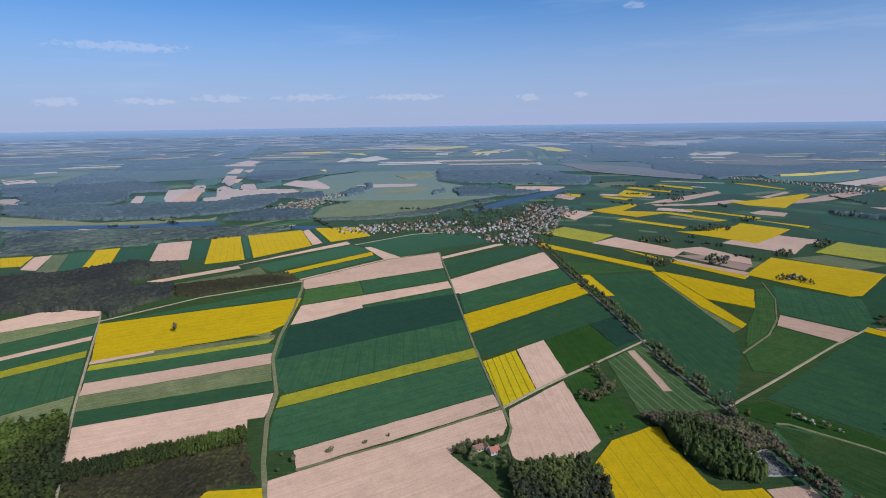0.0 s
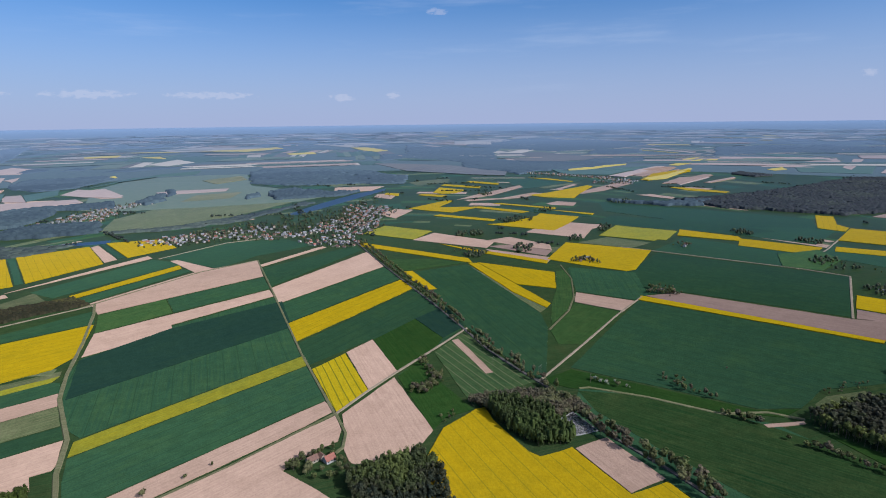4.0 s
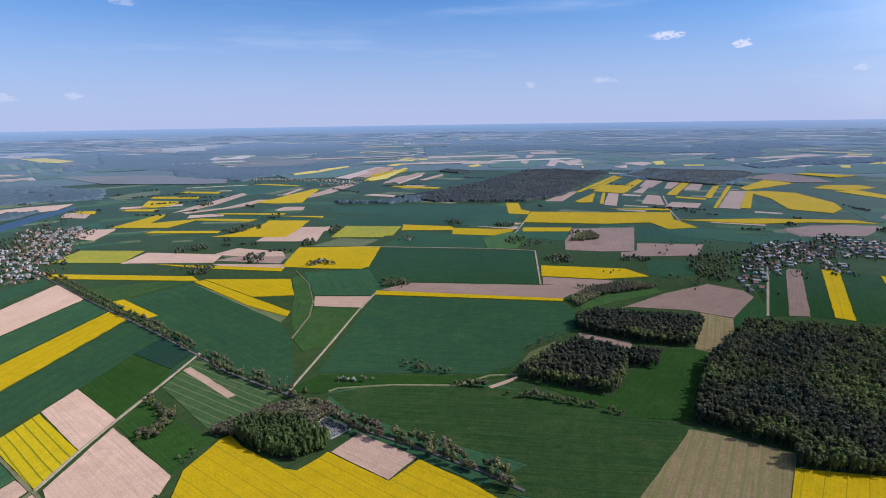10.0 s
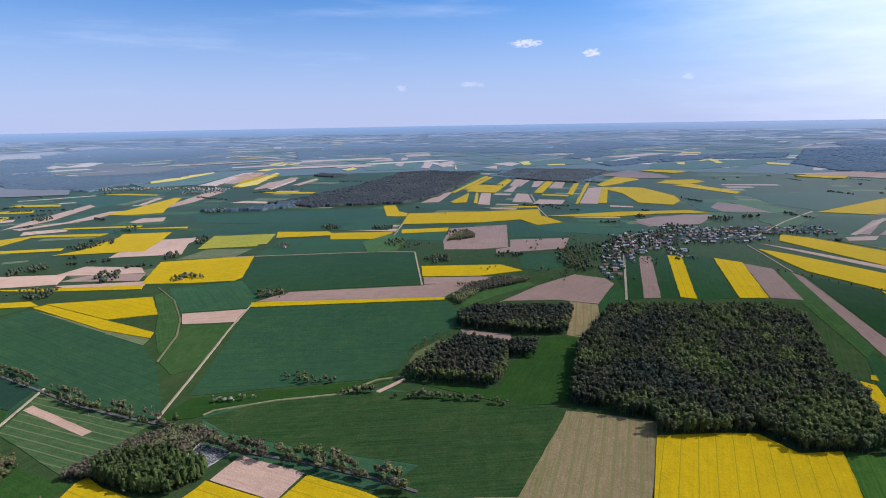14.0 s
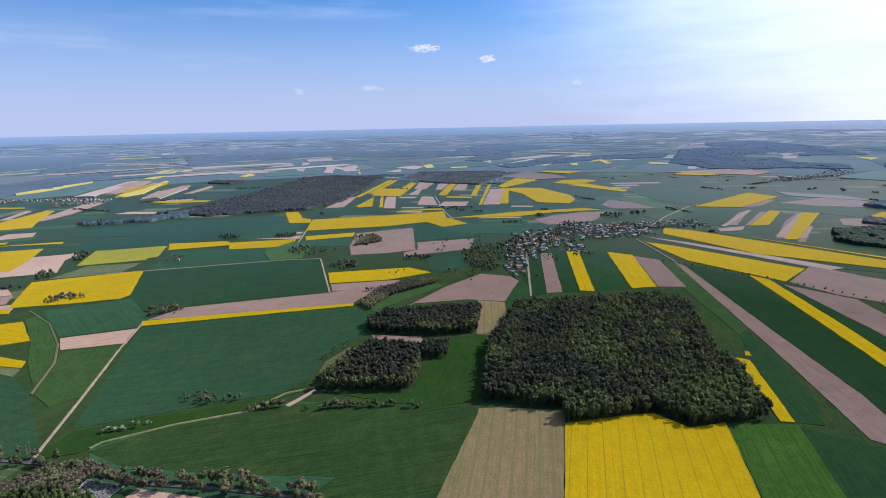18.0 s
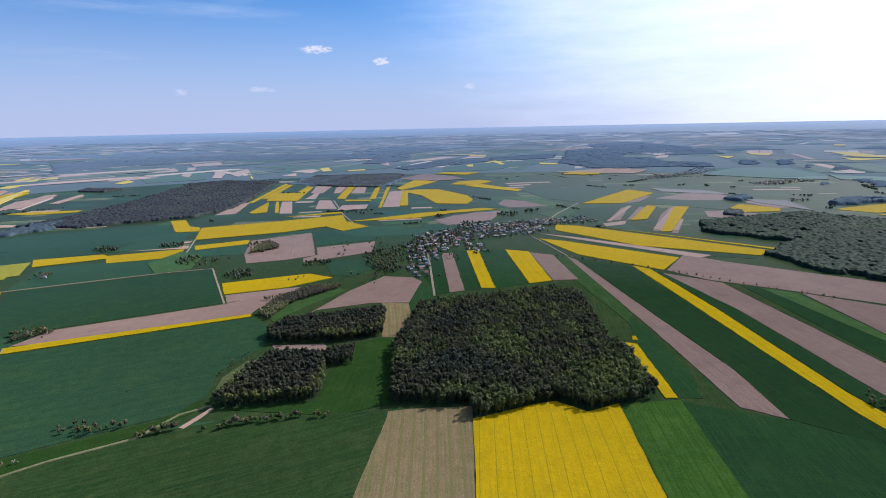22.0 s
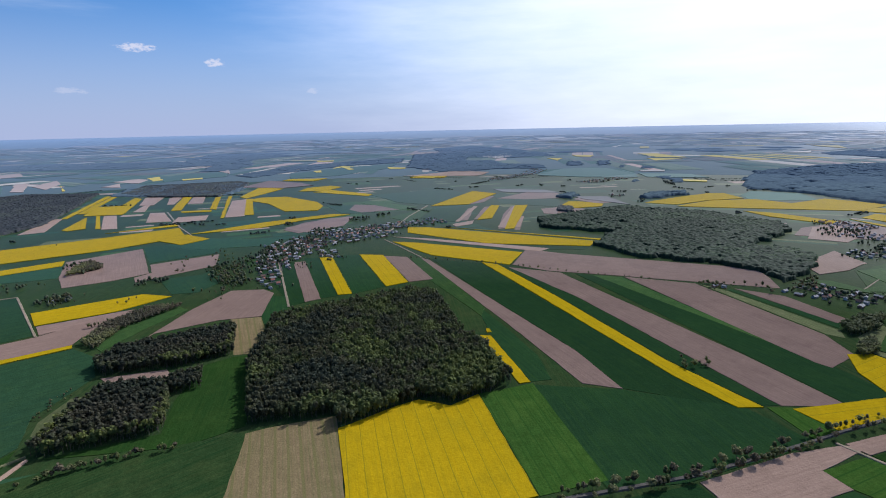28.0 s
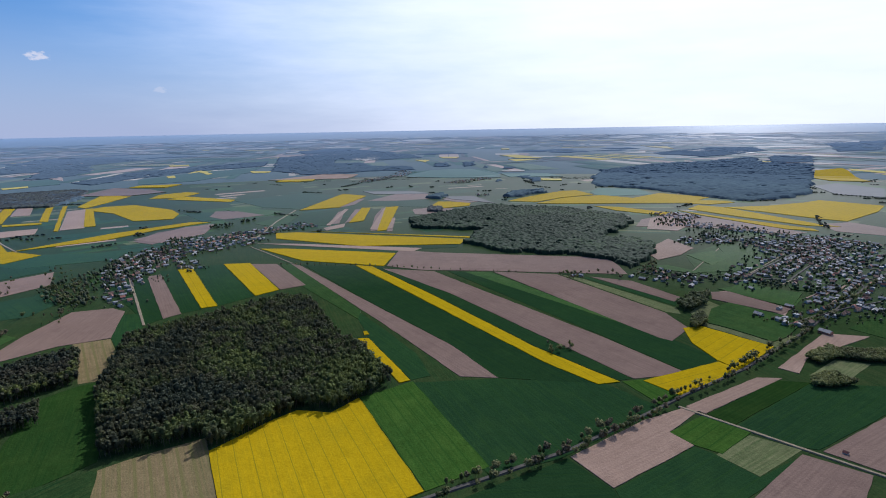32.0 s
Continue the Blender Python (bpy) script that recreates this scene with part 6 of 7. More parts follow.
def forest(kind, height, *pts):
    pts = list(pts)
    xs, ys = [p[0] for p in pts], [p[1] for p in pts]
    dist = math.hypot(sum(xs) / len(xs), sum(ys) / len(ys))
    if kind in ("mixed", "lush", "old", "brush"):
        crown = {"mixed": 7.0, "lush": 8.5, "old": 6.0, "brush": 2.6}[kind]
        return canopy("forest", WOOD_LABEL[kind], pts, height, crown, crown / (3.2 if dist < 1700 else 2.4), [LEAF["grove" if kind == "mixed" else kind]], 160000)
    step = height * (0.22 if kind == "spruce" else 0.26 if dist < 900 else 0.42 if dist < 1500 else 0.55 if dist < 2000 else 0.75)
    tall = height
    rg = random.Random(int(abs(xs[0]) + abs(ys[0])))
    spots = []
    y = min(ys)
    while y < max(ys):
        x = min(xs)
        while x < max(xs):
            px, py = x + rg.uniform(-0.45, 0.45) * step, y + rg.uniform(-0.45, 0.45) * step
            if inside(px, py, pts):
                t = noise.noise((px * 0.011, py * 0.011, 3)) * 1.0 + noise.noise((px * 0.05, py * 0.05, 9)) * 0.5
                tone = 0.45 + t * 1.25 + rg.uniform(-0.2, 0.2)
                if kind == "pine":
                    tone = tone * 0.45 + (0.5 if edge_gap(px, py, pts) < 9 and rg.random() < 0.75 else 0)
                tone = min(1, max(0, tone))
                spots.append((px, py, tall * rg.uniform(0.75, 1.15), tone))
            x += step
        y += step
    if spots:
        tagged(plant("forest", spots, kind, dist > 1800, step * 1.9 if dist > 1800 else 0.0), WOOD_LABEL[kind], "forest", "", "stuff")


forest('old', 9, (-870, 998), (-828, 1048), (-751, 1045), (-663, 1139), (-554, 1116), (-515, 1033), (-594, 985), (-556, 956), (-491, 964), (-467, 898), (-507, 785), (-544, 824), (-626, 820), (-715, 808))
forest('brush', 5, (-488, 959), (-424, 988), (-304, 1035), (-270, 981), (-348, 947), (-409, 896), (-461, 894))
forest('young', 18, (-428, 455), (-369, 486), (-327, 412), (-288, 343), (-343, 344))
forest('brush', 4, (-320, 403), (-187, 459), (-158, 392), (-190, 383), (-204, 363), (-288, 343))
forest('young', 9, (-326, 412), (-190, 468), (-182, 446), (-314, 390))
forest('pine', 15, (673, 382), (713, 366), (771, 255), (773, 239), (689, 221), (659, 273), (642, 356))
forest('pine', 15, (477, 339), (533, 343), (598, 334), (608, 276), (561, 251), (505, 238), (474, 328))
forest('pine', 13, (611, 275), (637, 242), (596, 231), (584, 256))
forest('big', 17, (508, 159), (639, 191), (739, 192), (805, 192), (909, -20), (891, -54), (703, -76), (683, -88), (659, -97), (564, -111), (556, -112), (522, -39), (540, -11), (491, 64), (494, 74), (515, 77))
forest('brown', 9, (748, 434), (815, 442), (897, 410), (906, 357), (875, 372), (804, 407), (752, 407), (726, 406))
forest('big', 13, (49, 401), (79, 406), (116, 411), (126, 381), (120, 335), (49, 337))
forest('leaf', 12, (654, -580), (684, -633), (681, -672), (642, -626), (627, -573))
forest('leaf', 10, (593, -549), (610, -587), (578, -564), (566, -531))
forest('leaf', 9, (446, -582), (456, -639), (431, -610), (427, -580))
forest('leaf', 8, (434, -613), (447, -634), (418, -693), (399, -661), (411, -639))
forest('leaf', 8, (402, -535), (405, -570), (376, -567), (381, -538), (391, -523))
forest('brown', 9, (1208, 685), (1269, 681), (1198, 621), (1133, 663))
forest('lush', 10, (1119, -756), (1138, -844), (1037, -854), (954, -796), (864, -667), (936, -663))
forest('lush', 11, (1624, -425), (1794, -764), (1623, -964), (1399, -1043), (1291, -994), (1138, -790), (1012, -830), (876, -684), (1007, -635), (1094, -501), (1224, -445), (1359, -555), (1475, -392))
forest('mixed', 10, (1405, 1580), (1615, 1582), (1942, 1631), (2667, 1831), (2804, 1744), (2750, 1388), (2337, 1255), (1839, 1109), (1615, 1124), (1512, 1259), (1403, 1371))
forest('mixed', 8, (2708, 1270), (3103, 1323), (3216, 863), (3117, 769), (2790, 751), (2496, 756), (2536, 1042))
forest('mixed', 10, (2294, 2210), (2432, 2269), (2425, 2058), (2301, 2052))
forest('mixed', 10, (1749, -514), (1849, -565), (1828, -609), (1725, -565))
forest('spruce', 15, (198, 458), (205, 416), (217, 388), (249, 383), (256, 390), (253, 419), (252, 441), (232, 460), (214, 471))
forest('brown', 10, (189, 480), (203, 485), (231, 481), (261, 476), (290, 447), (292, 423), (277, 427), (253, 420), (252, 441), (233, 462), (213, 470), (198, 458), (194, 473))

# hedges and clumps of trees on the land between the fields
def clumps(count, near, far):
    rg = random.Random(21)
    spots, tries = [], 0
    while tries < count:
        tries += 1
        az, r = radians(rg.uniform(-150, 45)), math.sqrt(rg.uniform(near ** 2, far ** 2))
        x, y = -math.sin(az) * r, math.cos(az) * r
        if any(b[0] < x < b[1] and b[2] < y < b[3] and inside(x, y, p) for b, p in PLOTS):
            continue
        turn, length = rg.uniform(0, 3.14), rg.choice((8, 14, 30, 60, 110))
        for _ in range(int(4 + length / 4)):
            u, v = rg.uniform(-length, length), rg.gauss(0, 5)
            spots.append((x + u * math.cos(turn) - v * math.sin(turn), y + u * math.sin(turn) + v * math.cos(turn), rg.uniform(3, 7) * (0.5 if r > 2900 else 1), rg.uniform(0, 0.8)))
    tagged(plant("hedges_and_clumps", spots, "mixed", True, 11.0), "scattered hedges and clumps of trees between fields", "trees", "", "stuff")


clumps(300, 1250, 3300)

# single trees along roads, ditches and farmsteads
TREES = []
for i in range(8):
    rg = random.Random(50 + i)
    (cv, cf), (tv, tf) = tree_shape(rg, ("round", "round", "tall", "round")[i % 4], 110)
    meshes = []
    for nm, v, f, mt in (("crown", cv, cf, LEAF[("leaf", "brown")[i % 2]]), ("trunk", tv, tf, BARK)):
        me = bpy.data.meshes.new(nm)
        me.from_pydata([tuple(p) for p in v], [], f)
        me.materials.append(mt)
        if nm == "crown":
            me.attributes.new("tone", "FLOAT", "FACE").data.foreach_set("value", [rg.uniform(0.2, 0.9)] * len(f))
        meshes.append(me)
    TREES.append(meshes)


WANTED = []


def tree(x, y, h, k):
    WANTED.append((math.hypot(x, y), x, y, h, k))


def single_tree(x, y, h, k):
    ob = new("tree")
    ob.matrix_world = pose(x, y, ground_z(x, y), 0, 0, rnd.uniform(0, 360)) @ Matrix.Diagonal((h * rnd.uniform(0.9, 1.2), h * rnd.uniform(0.9, 1.2), h, 1))
    for nm, me in zip(("crown", "trunk"), TREES[k]):
        new(nm, me).parent = ob
    return tagged(ob, ("green leafy roadside tree", "brownish tree just coming into leaf")[k % 2], "tree", "field and roadside trees")


def tree_row(step, height, width, *pts):
    for a, b in zip(pts, pts[1:]):
        d = Vector(b) - Vector(a)
        s = Vector((-d.y, d.x)).normalized()
        far = math.hypot(*a) > 1500
        n = max(1, int(d.length / (step * (1.6 if far else 1))))
        for i in range(n):
            if rnd.random() < 0.12:
                continue
            p = Vector(a) + d * ((i + rnd.uniform(-0.35, 0.35)) / n)
            side = (rnd.choice((-1, 1)) * rnd.uniform(4.5, 6.5)) if width == 2 else rnd.uniform(-1, 1) * width
            p += s * side
            tree(p.x, p.y, height * rnd.uniform(0.6, 1.3), rnd.randrange(8))


def blossom_row(step, height, width, *pts):
    spots = []
    for a, b in zip(pts, pts[1:]):
        d = Vector(b) - Vector(a)
        for i in range(max(2, int(d.length / step))):
            p = Vector(a) + d * ((i + rnd.uniform(0, 0.8)) * step / max(step, d.length))
            spots.append((p.x + rnd.uniform(-1, 1) * width, p.y + rnd.uniform(-1, 1) * width, height * rnd.uniform(0.6, 1.15), rnd.uniform(0.1, 0.9)))
    tagged(plant("blossoming_bushes", spots, "blossom"), "row of round bushes in pale blossom beside the ditch", "bushes", "", "stuff")


def tree_patch(count, height, *pts):
    pts = list(pts)
    xs, ys = [p[0] for p in pts], [p[1] for p in pts]
    done = 0
    while done < count:
        x, y = rnd.uniform(min(xs), max(xs)), rnd.uniform(min(ys), max(ys))
        if inside(x, y, pts):
            done += 1
            tree(x, y, height * rnd.uniform(0.5, 1.3), rnd.randrange(8))


tree_patch(10, 8, (174, 613), (182, 602), (176, 566), (165, 573))
tree_patch(70, 7, (174, 577), (185, 554), (177, 531), (152, 511), (135, 519), (138, 539), (157, 540))
tree_patch(8, 4, (149, 474), (167, 476), (176, 467), (148, 451))
tree_patch(45, 8, (1093, 363), (1105, 328), (1050, 278), (1012, 272), (1016, 323))
tree_patch(60, 8, (1157, 399), (1180, 324), (1097, 295), (1028, 315), (1038, 356))
tree_row(2.6, 9, 2, (228, 1281), (238, 1071), (247, 925), (258, 785), (260, 692))
tree_row(2.8, 10, 2, (261, 667), (264, 604), (274, 541), (279, 498))
tree_row(3.5, 12, 2, (282, 495), (286, 437), (287, 384), (303, 325), (316, 259), (318, 221))
tree_row(4, 9.5, 2, (364, -95), (372, -162), (380, -223), (408, -331), (424, -386), (449, -491), (495, -625), (556, -783), (633, -979))
tree_row(14, 7, 1, (1170, -27), (1071, -220), (1017, -303), (987, -351), (919, -457))
tree_row(3, 8, 3, (410, 436), (421, 419), (429, 399))
tree_row(3, 8, 4, (413, 370), (420, 362), (434, 349))
tree_row(3.5, 9, 3, (431, 319), (441, 303), (454, 279))
tree_row(4.5, 8, 3, (454, 279), (464, 257), (470, 235))
tree_row(4, 8, 3, (471, 226), (478, 204))
tree_row(8, 7, 1, (334, 482), (346, 469), (360, 446))
tree_row(4, 8, 4, (816, 460), (845, 428), (875, 394))
tree_row(9, 7, 2, (14, 435), (22, 444), (41, 447))
tree_row(9, 7, 2, (11, 435), (28, 413), (40, 396))
tree_row(4, 8, 5, (619, 744), (631, 726), (643, 705))
tree_row(40, 6, 1, (-120, 422), (-112, 428), (-82, 442), (-4, 484))
tree_row(60, 13, 1, (-379, 727), (-368, 723))
tree_row(8, 6, 2, (-139, 426), (-137, 408), (-132, 402))
tree_row(3.5, 8, 5, (606, 960), (629, 942), (642, 909))
tree_row(3.5, 8, 5, (605, 723), (634, 718), (639, 693))
tree_row(3.5, 8, 5, (402, 1118), (439, 1120), (451, 1093))
tree_row(9, 7, 2, (960, 612), (987, 563))
tree_row(9, 6, 2, (930, 467), (965, 442))
tree_row(12, 7, 2, (696, 1463), (759, 1448))
tree_row(12, 7, 2, (694, 1157), (734, 1143))
tree_row(14, 8, 2, (1059, 769), (1074, 716), (1069, 653))
tree_row(12, 6, 1, (1468, 882), (1494, 823))
tree_row(10, 6, 2, (917, 331), (938, 313), (977, 307))
tree_row(9, 7, 1, (794, 207), (787, 191))
tree_row(10, 7, 1, (590, -326), (574, -336))
tree_row(9, 8, 2, (882, -514), (856, -606), (804, -604))
tree_row(12, 9, 3, (981, 363), (969, 304), (1041, 301))
tree_row(12, 7, 3, (1157, 388), (1123, 354), (1057, 339), (1063, 313))
blossom_row(3, 5.5, 1.5, (334, 485), (340, 476), (346, 465))
blossom_row(5, 5, 1, (354, 468), (359, 458), (363, 450))
tree_row(3, 7, 5, (601, 724), (623, 709), (644, 692))
tree_patch(45, 8, (1354, 452), (1278, 333), (1030, 279), (1030, 350))
tree_patch(12, 7, (1197, 488), (1305, 490), (1271, 460), (1095, 429))
tree_patch(8, 6, (965, 326), (999, 316), (945, 301), (914, 306))
tree_patch(14, 8, (577, -314), (585, -350), (570, -348), (559, -311))
tree_patch(30, 9, (877, -679), (902, -753), (810, -668), (816, -633))
tree_row(60, 3, 0.5, (496, 453), (497, 452))
tree_row(3, 6, 2, (411, 462), (418, 450), (423, 435))
tree_row(3, 7, 3, (413, 379), (419, 370), (422, 362))
tree_patch(20, 4, (524, 368), (559, 382), (604, 382), (616, 370), (599, 364), (553, 368))
tree_patch(150, 7, (66, 1426), (164, 1504), (334, 1667), (533, 2198), (528, 2309), (248, 1792), (41, 1480))
tree_patch(60, 7, (-177, 1571), (-49, 1623), (-1, 1645), (-14, 1550), (-171, 1502))


# ---- villages ----
def plain(name, col, rough=0.8, vary=0.15):
    m, n, l, b = nodes_of(name)
    geo, info = n.new("ShaderNodeNewGeometry"), n.new("ShaderNodeObjectInfo")
    k = noise_of(n, l, geo.outputs["Position"], 0.6, 4)
    c = rgb_mix(n, l, k, tuple(v * (1 - vary) for v in col), tuple(min(1, v * (1 + vary)) for v in col))
    l.new(c, b.inputs["Base Color"])
    b.inputs["Roughness"].default_value = rough
    return m


WALLS = [plain("plaster_white", (0.36, 0.35, 0.34)), plain("plaster_cream", (0.32, 0.28, 0.22)), plain("brick_wall", (0.24, 0.125, 0.085)), plain("plaster_grey", (0.30, 0.295, 0.295))]
ROOFS = [plain("roof_tiles_red", (0.23, 0.085, 0.06)), plain("roof_sheet_grey", (0.17, 0.175, 0.19), 0.75), plain("roof_tiles_brown", (0.14, 0.075, 0.055)), plain("roof_eternit", (0.20, 0.20, 0.21), 0.85)]
GLASS, _n, _l, _b = nodes_of("window_glass")
_b.inputs["Base Color"].default_value, _b.inputs["Roughness"].default_value = (0.03, 0.04, 0.05, 1), 0.1


def box(bm, x0, x1, y0, y1, z0, z1):
    m = Matrix.Translation(((x0 + x1) / 2, (y0 + y1) / 2, (z0 + z1) / 2)) @ Matrix.Diagonal((x1 - x0, y1 - y0, z1 - z0, 1))
    bmesh.ops.create_cube(bm, size=1, matrix=m)


def house(w, d, h, rise, wall, roof):
    ob = new("house")
    bm = bmesh.new()
    box(bm, -w / 2, w / 2, -d / 2, d / 2, -0.3, h)
    for sx in (-1, 1):
        a = [bm.verts.new((sx * w / 2, y, z)) for y, z in ((-d / 2, h), (d / 2, h), (0, h + rise))]
        bm.faces.new(a if sx > 0 else a[::-1])
    walls = part("wall", bm, wall, ob)
    bm = bmesh.new()
    for s in (-1, 1):
        o, e = s * (d / 2 + 0.5), h - 0.5 * rise / (d / 2)
        q = [(-w / 2 - 0.4, o, e), (w / 2 + 0.4, o, e), (w / 2 + 0.4, 0, h + rise), (-w / 2 - 0.4, 0, h + rise)]
        lo = [bm.verts.new(p) for p in q]
        hi = [bm.verts.new((p[0], p[1], p[2] + 0.2)) for p in q]
        bm.faces.new(hi), bm.faces.new(lo[::-1])
        for i in range(4):
            bm.faces.new((lo[i], lo[(i + 1) % 4], hi[(i + 1) % 4], hi[i]))
    bmesh.ops.recalc_face_normals(bm, faces=bm.faces)
    cover = part("roof", bm, roof, ob)
    bm = bmesh.new()
    box(bm, w * 0.15, w * 0.15 + 0.7, -0.35, 0.35, h + rise * 0.5, h + rise + 0.9)
    part("chimney", bm, WALLS[2], cover, "brick chimney")
    for s in (-1, 1):
        for k in (-0.3, 0.05, 0.33):
            bm = bmesh.new()
            box(bm, w * k - 0.6, w * k + 0.6, s * d / 2 - 0.05, s * d / 2 + 0.05, h * 0.35, h * 0.35 + 1.3)
            part("window", bm, GLASS, walls)
    return ob


HOUSES = []
for i, (w, d, h, rise, a, b) in enumerate(((9, 7, 3.0, 3.2, 0, 0), (8, 7, 4.6, 1.8, 0, 3), (9.5, 6.5, 2.8, 2.8, 1, 2), (12, 7, 3.0, 2.4, 3, 1), (9, 8, 4.8, 2.8, 1, 2), (15, 8, 3.4, 2.4, 2, 3), (7.5, 7.5, 4.8, 1.0, 3, 1))):
    HOUSES.append(tagged(house(w, d, h, rise, WALLS[a], ROOFS[b]), ("white house with red tiled roof", "white two-storey house with grey roof", "cream cottage with brown roof", "grey farm shed with sheet roof",
                         "cream house with red tiled roof", "long brick barn with pale roof", "grey cube-shaped house with flat roof")[i], "house", "village houses"))
HOMES, FAR_HOMES, GARDENS = [], {}, []


def home(x, y, turn, kinds=(4, 4, 5, 4, 3, 3, 3)):
    HOMES.append((math.hypot(x, y), x, y, turn, rnd.choices(range(7), kinds)[0]))


def garden(x, y, count, reach):
    for _ in range(count):
        GARDENS.append((x + rnd.uniform(-reach, reach), y + rnd.uniform(-reach, reach), rnd.uniform(3, 7.5), rnd.uniform(0.1, 1.0)))


def street(spacing, *pts):
    """A village street: plots on both sides with a house to the road, sheds behind it and trees in the gardens."""
    if math.hypot(*pts[0]) < 2000:
        road("asphalt", 4.5, *pts)
    for a, b in zip(pts, pts[1:]):
        d = Vector(b) - Vector(a)
        s = Vector((-d.y, d.x)).normalized()
        turn = math.degrees(math.atan2(d.y, d.x))
        n = max(1, int(d.length / spacing))
        for i in range(n):
            for side in (-1, 1):
                p = Vector(a) + d * ((i + rnd.uniform(0.2, 0.8)) / n)
                q = p + s * side * rnd.uniform(11, 17)
                if rnd.random() < 0.92:
                    home(q.x, q.y, turn + rnd.choice((0, 90)) + rnd.uniform(-6, 6), (4, 5, 5, 3, 3, 1, 4))
                if rnd.random() < 0.5:
                    q = p + s * side * rnd.uniform(30, 46)
                    home(q.x, q.y, turn + rnd.choice((0, 90, 90)) + rnd.uniform(-6, 6), (1, 2, 2, 6, 1, 6, 1))
                g = p + s * side * rnd.uniform(18, 52)
                garden(g.x, g.y, 3, 16)


def village(count, *pts):
    """A loose farmstead within its bounds."""
    pts = list(pts)
    xs, ys = [p[0] for p in pts], [p[1] for p in pts]
    done, tries, taken = 0, 0, []
    turn = rnd.uniform(0, 90)
    while done < count and tries < count * 40:
        tries += 1
        x, y = rnd.uniform(min(xs), max(xs)), rnd.uniform(min(ys), max(ys))
        if not inside(x, y, pts) or any((x - a) ** 2 + (y - b) ** 2 < 12 ** 2 for a, b in taken):
            continue
        taken.append((x, y))
        home(x, y, turn + rnd.choice((0, 90)) + rnd.uniform(-8, 8))
        done += 1
        for _ in range(6):
            tree(x + rnd.uniform(-20, 20), y + rnd.uniform(-20, 20), rnd.uniform(4.5, 10), rnd.randrange(8))


def wild_garden(count, *pts):
    """Trees and bushes strewn over rough ground between houses and water."""
    pts = list(pts)
    xs, ys = [p[0] for p in pts], [p[1] for p in pts]
    while count:
        x, y = rnd.uniform(min(xs), max(xs)), rnd.uniform(min(ys), max(ys))
        if inside(x, y, pts):
            GARDENS.append((x, y, rnd.uniform(4, 10), rnd.uniform(0, 0.9)))
            count -= 1


street(15, (-219, 1439), (-132, 1480), (-39, 1474), (67, 1427), (178, 1483), (245, 1512), (320, 1533))
street(15, (102, 1304), (170, 1353), (231, 1423), (281, 1536), (341, 1722), (383, 1839))
street(15, (152, 1263), (193, 1318), (214, 1278))
street(15, (149, 1502), (246, 1624), (325, 1782), (316, 1897))
street(15, (-283, 1459), (-211, 1494), (-104, 1538), (8, 1557), (73, 1552))
street(15, (283, 1642), (361, 1688), (397, 1776))
street(17, (-584, 1848), (-541, 1976), (-491, 2122), (-399, 2250))
street(17, (-496, 1878), (-441, 2039))
street(14, (1082, 280), (1094, 235))
street(14, (1173, 303), (1208, 258))
street(14, (1110, 238), (1186, 256), (1268, 280))
street(14, (1319, 317), (1341, 267), (1233, 224))
street(14, (1341, 267), (1415, 259), (1449, 176), (1544, 90), (1621, -39), (1662, -140))
street(14, (1349, 229), (1402, 171), (1435, 99), (1510, 18))
street(14, (1245, 219), (1350, 222))
street(14, (1235, 172), (1249, 135))
street(14, (1497, 228), (1552, 138))
street(14, (1013, 259), (1032, 225))
street(20, (2888, -522), (3065, -676), (3296, -897))
street(20, (2616, -931), (2708, -1062), (2779, -1190))
street(20, (2112, -850), (2080, -899))
street(15, (1240, -1086), (1161, -1149), (1070, -1188), (967, -1199), (862, -1242), (799, -1268))
street(15, (1053, -939), (1007, -963), (1048, -1072))
street(15, (752, -837), (825, -1009), (859, -1133), (897, -1291))
street(15, (770, -957), (780, -1062), (764, -1213))
street(15, (946, -1246), (800, -1080), (700, -871))
street(15, (727, -758), (721, -830), (697, -868), (643, -905))
street(15, (534, -658), (546, -726), (555, -806), (556, -882))
street(15, (703, -1016), (617, -934), (559, -801))
street(15, (844, -660), (795, -683), (741, -716))
street(15, (1000, -1059), (901, -1051), (835, -1037))
street(15, (829, -1144), (732, -1057), (676, -1077))
street(15, (718, -979), (626, -1000))
street(15, (984, -1094), (863, -1138))
street(15, (1407, -1168), (1273, -1197))
street(18, (1410, 2735), (1489, 2602), (1614, 2356), (1664, 2120))
street(18, (1476, 2198), (1614, 2076))
wild_garden(90, (768, 1425), (734, 1394), (685, 1384), (649, 1400), (645, 1433), (678, 1466), (730, 1477), (767, 1459))
wild_garden(60, (547, 1285), (525, 1262), (491, 1254), (465, 1266), (461, 1291), (483, 1315), (518, 1324), (544, 1311))
wild_garden(40, (466, 1075), (449, 1053), (427, 1046), (411, 1055), (410, 1078), (427, 1100), (451, 1109), (468, 1098))
wild_garden(50, (585, 1089), (562, 1060), (538, 1049), (525, 1062), (532, 1092), (554, 1124), (580, 1136), (593, 1122))
wild_garden(35, (742, 1138), (723, 1117), (704, 1109), (696, 1119), (702, 1140), (721, 1161), (741, 1170), (749, 1160))
wild_garden(35, (890, 1229), (861, 1198), (838, 1186), (832, 1200), (847, 1232), (876, 1265), (901, 1279), (907, 1263))
wild_garden(30, (903, 1553), (875, 1523), (844, 1512), (826, 1527), (832, 1559), (859, 1591), (893, 1603), (911, 1587))
wild_garden(30, (1254, 1614), (1219, 1588), (1175, 1580), (1147, 1594), (1150, 1623), (1185, 1650), (1231, 1659), (1260, 1644))
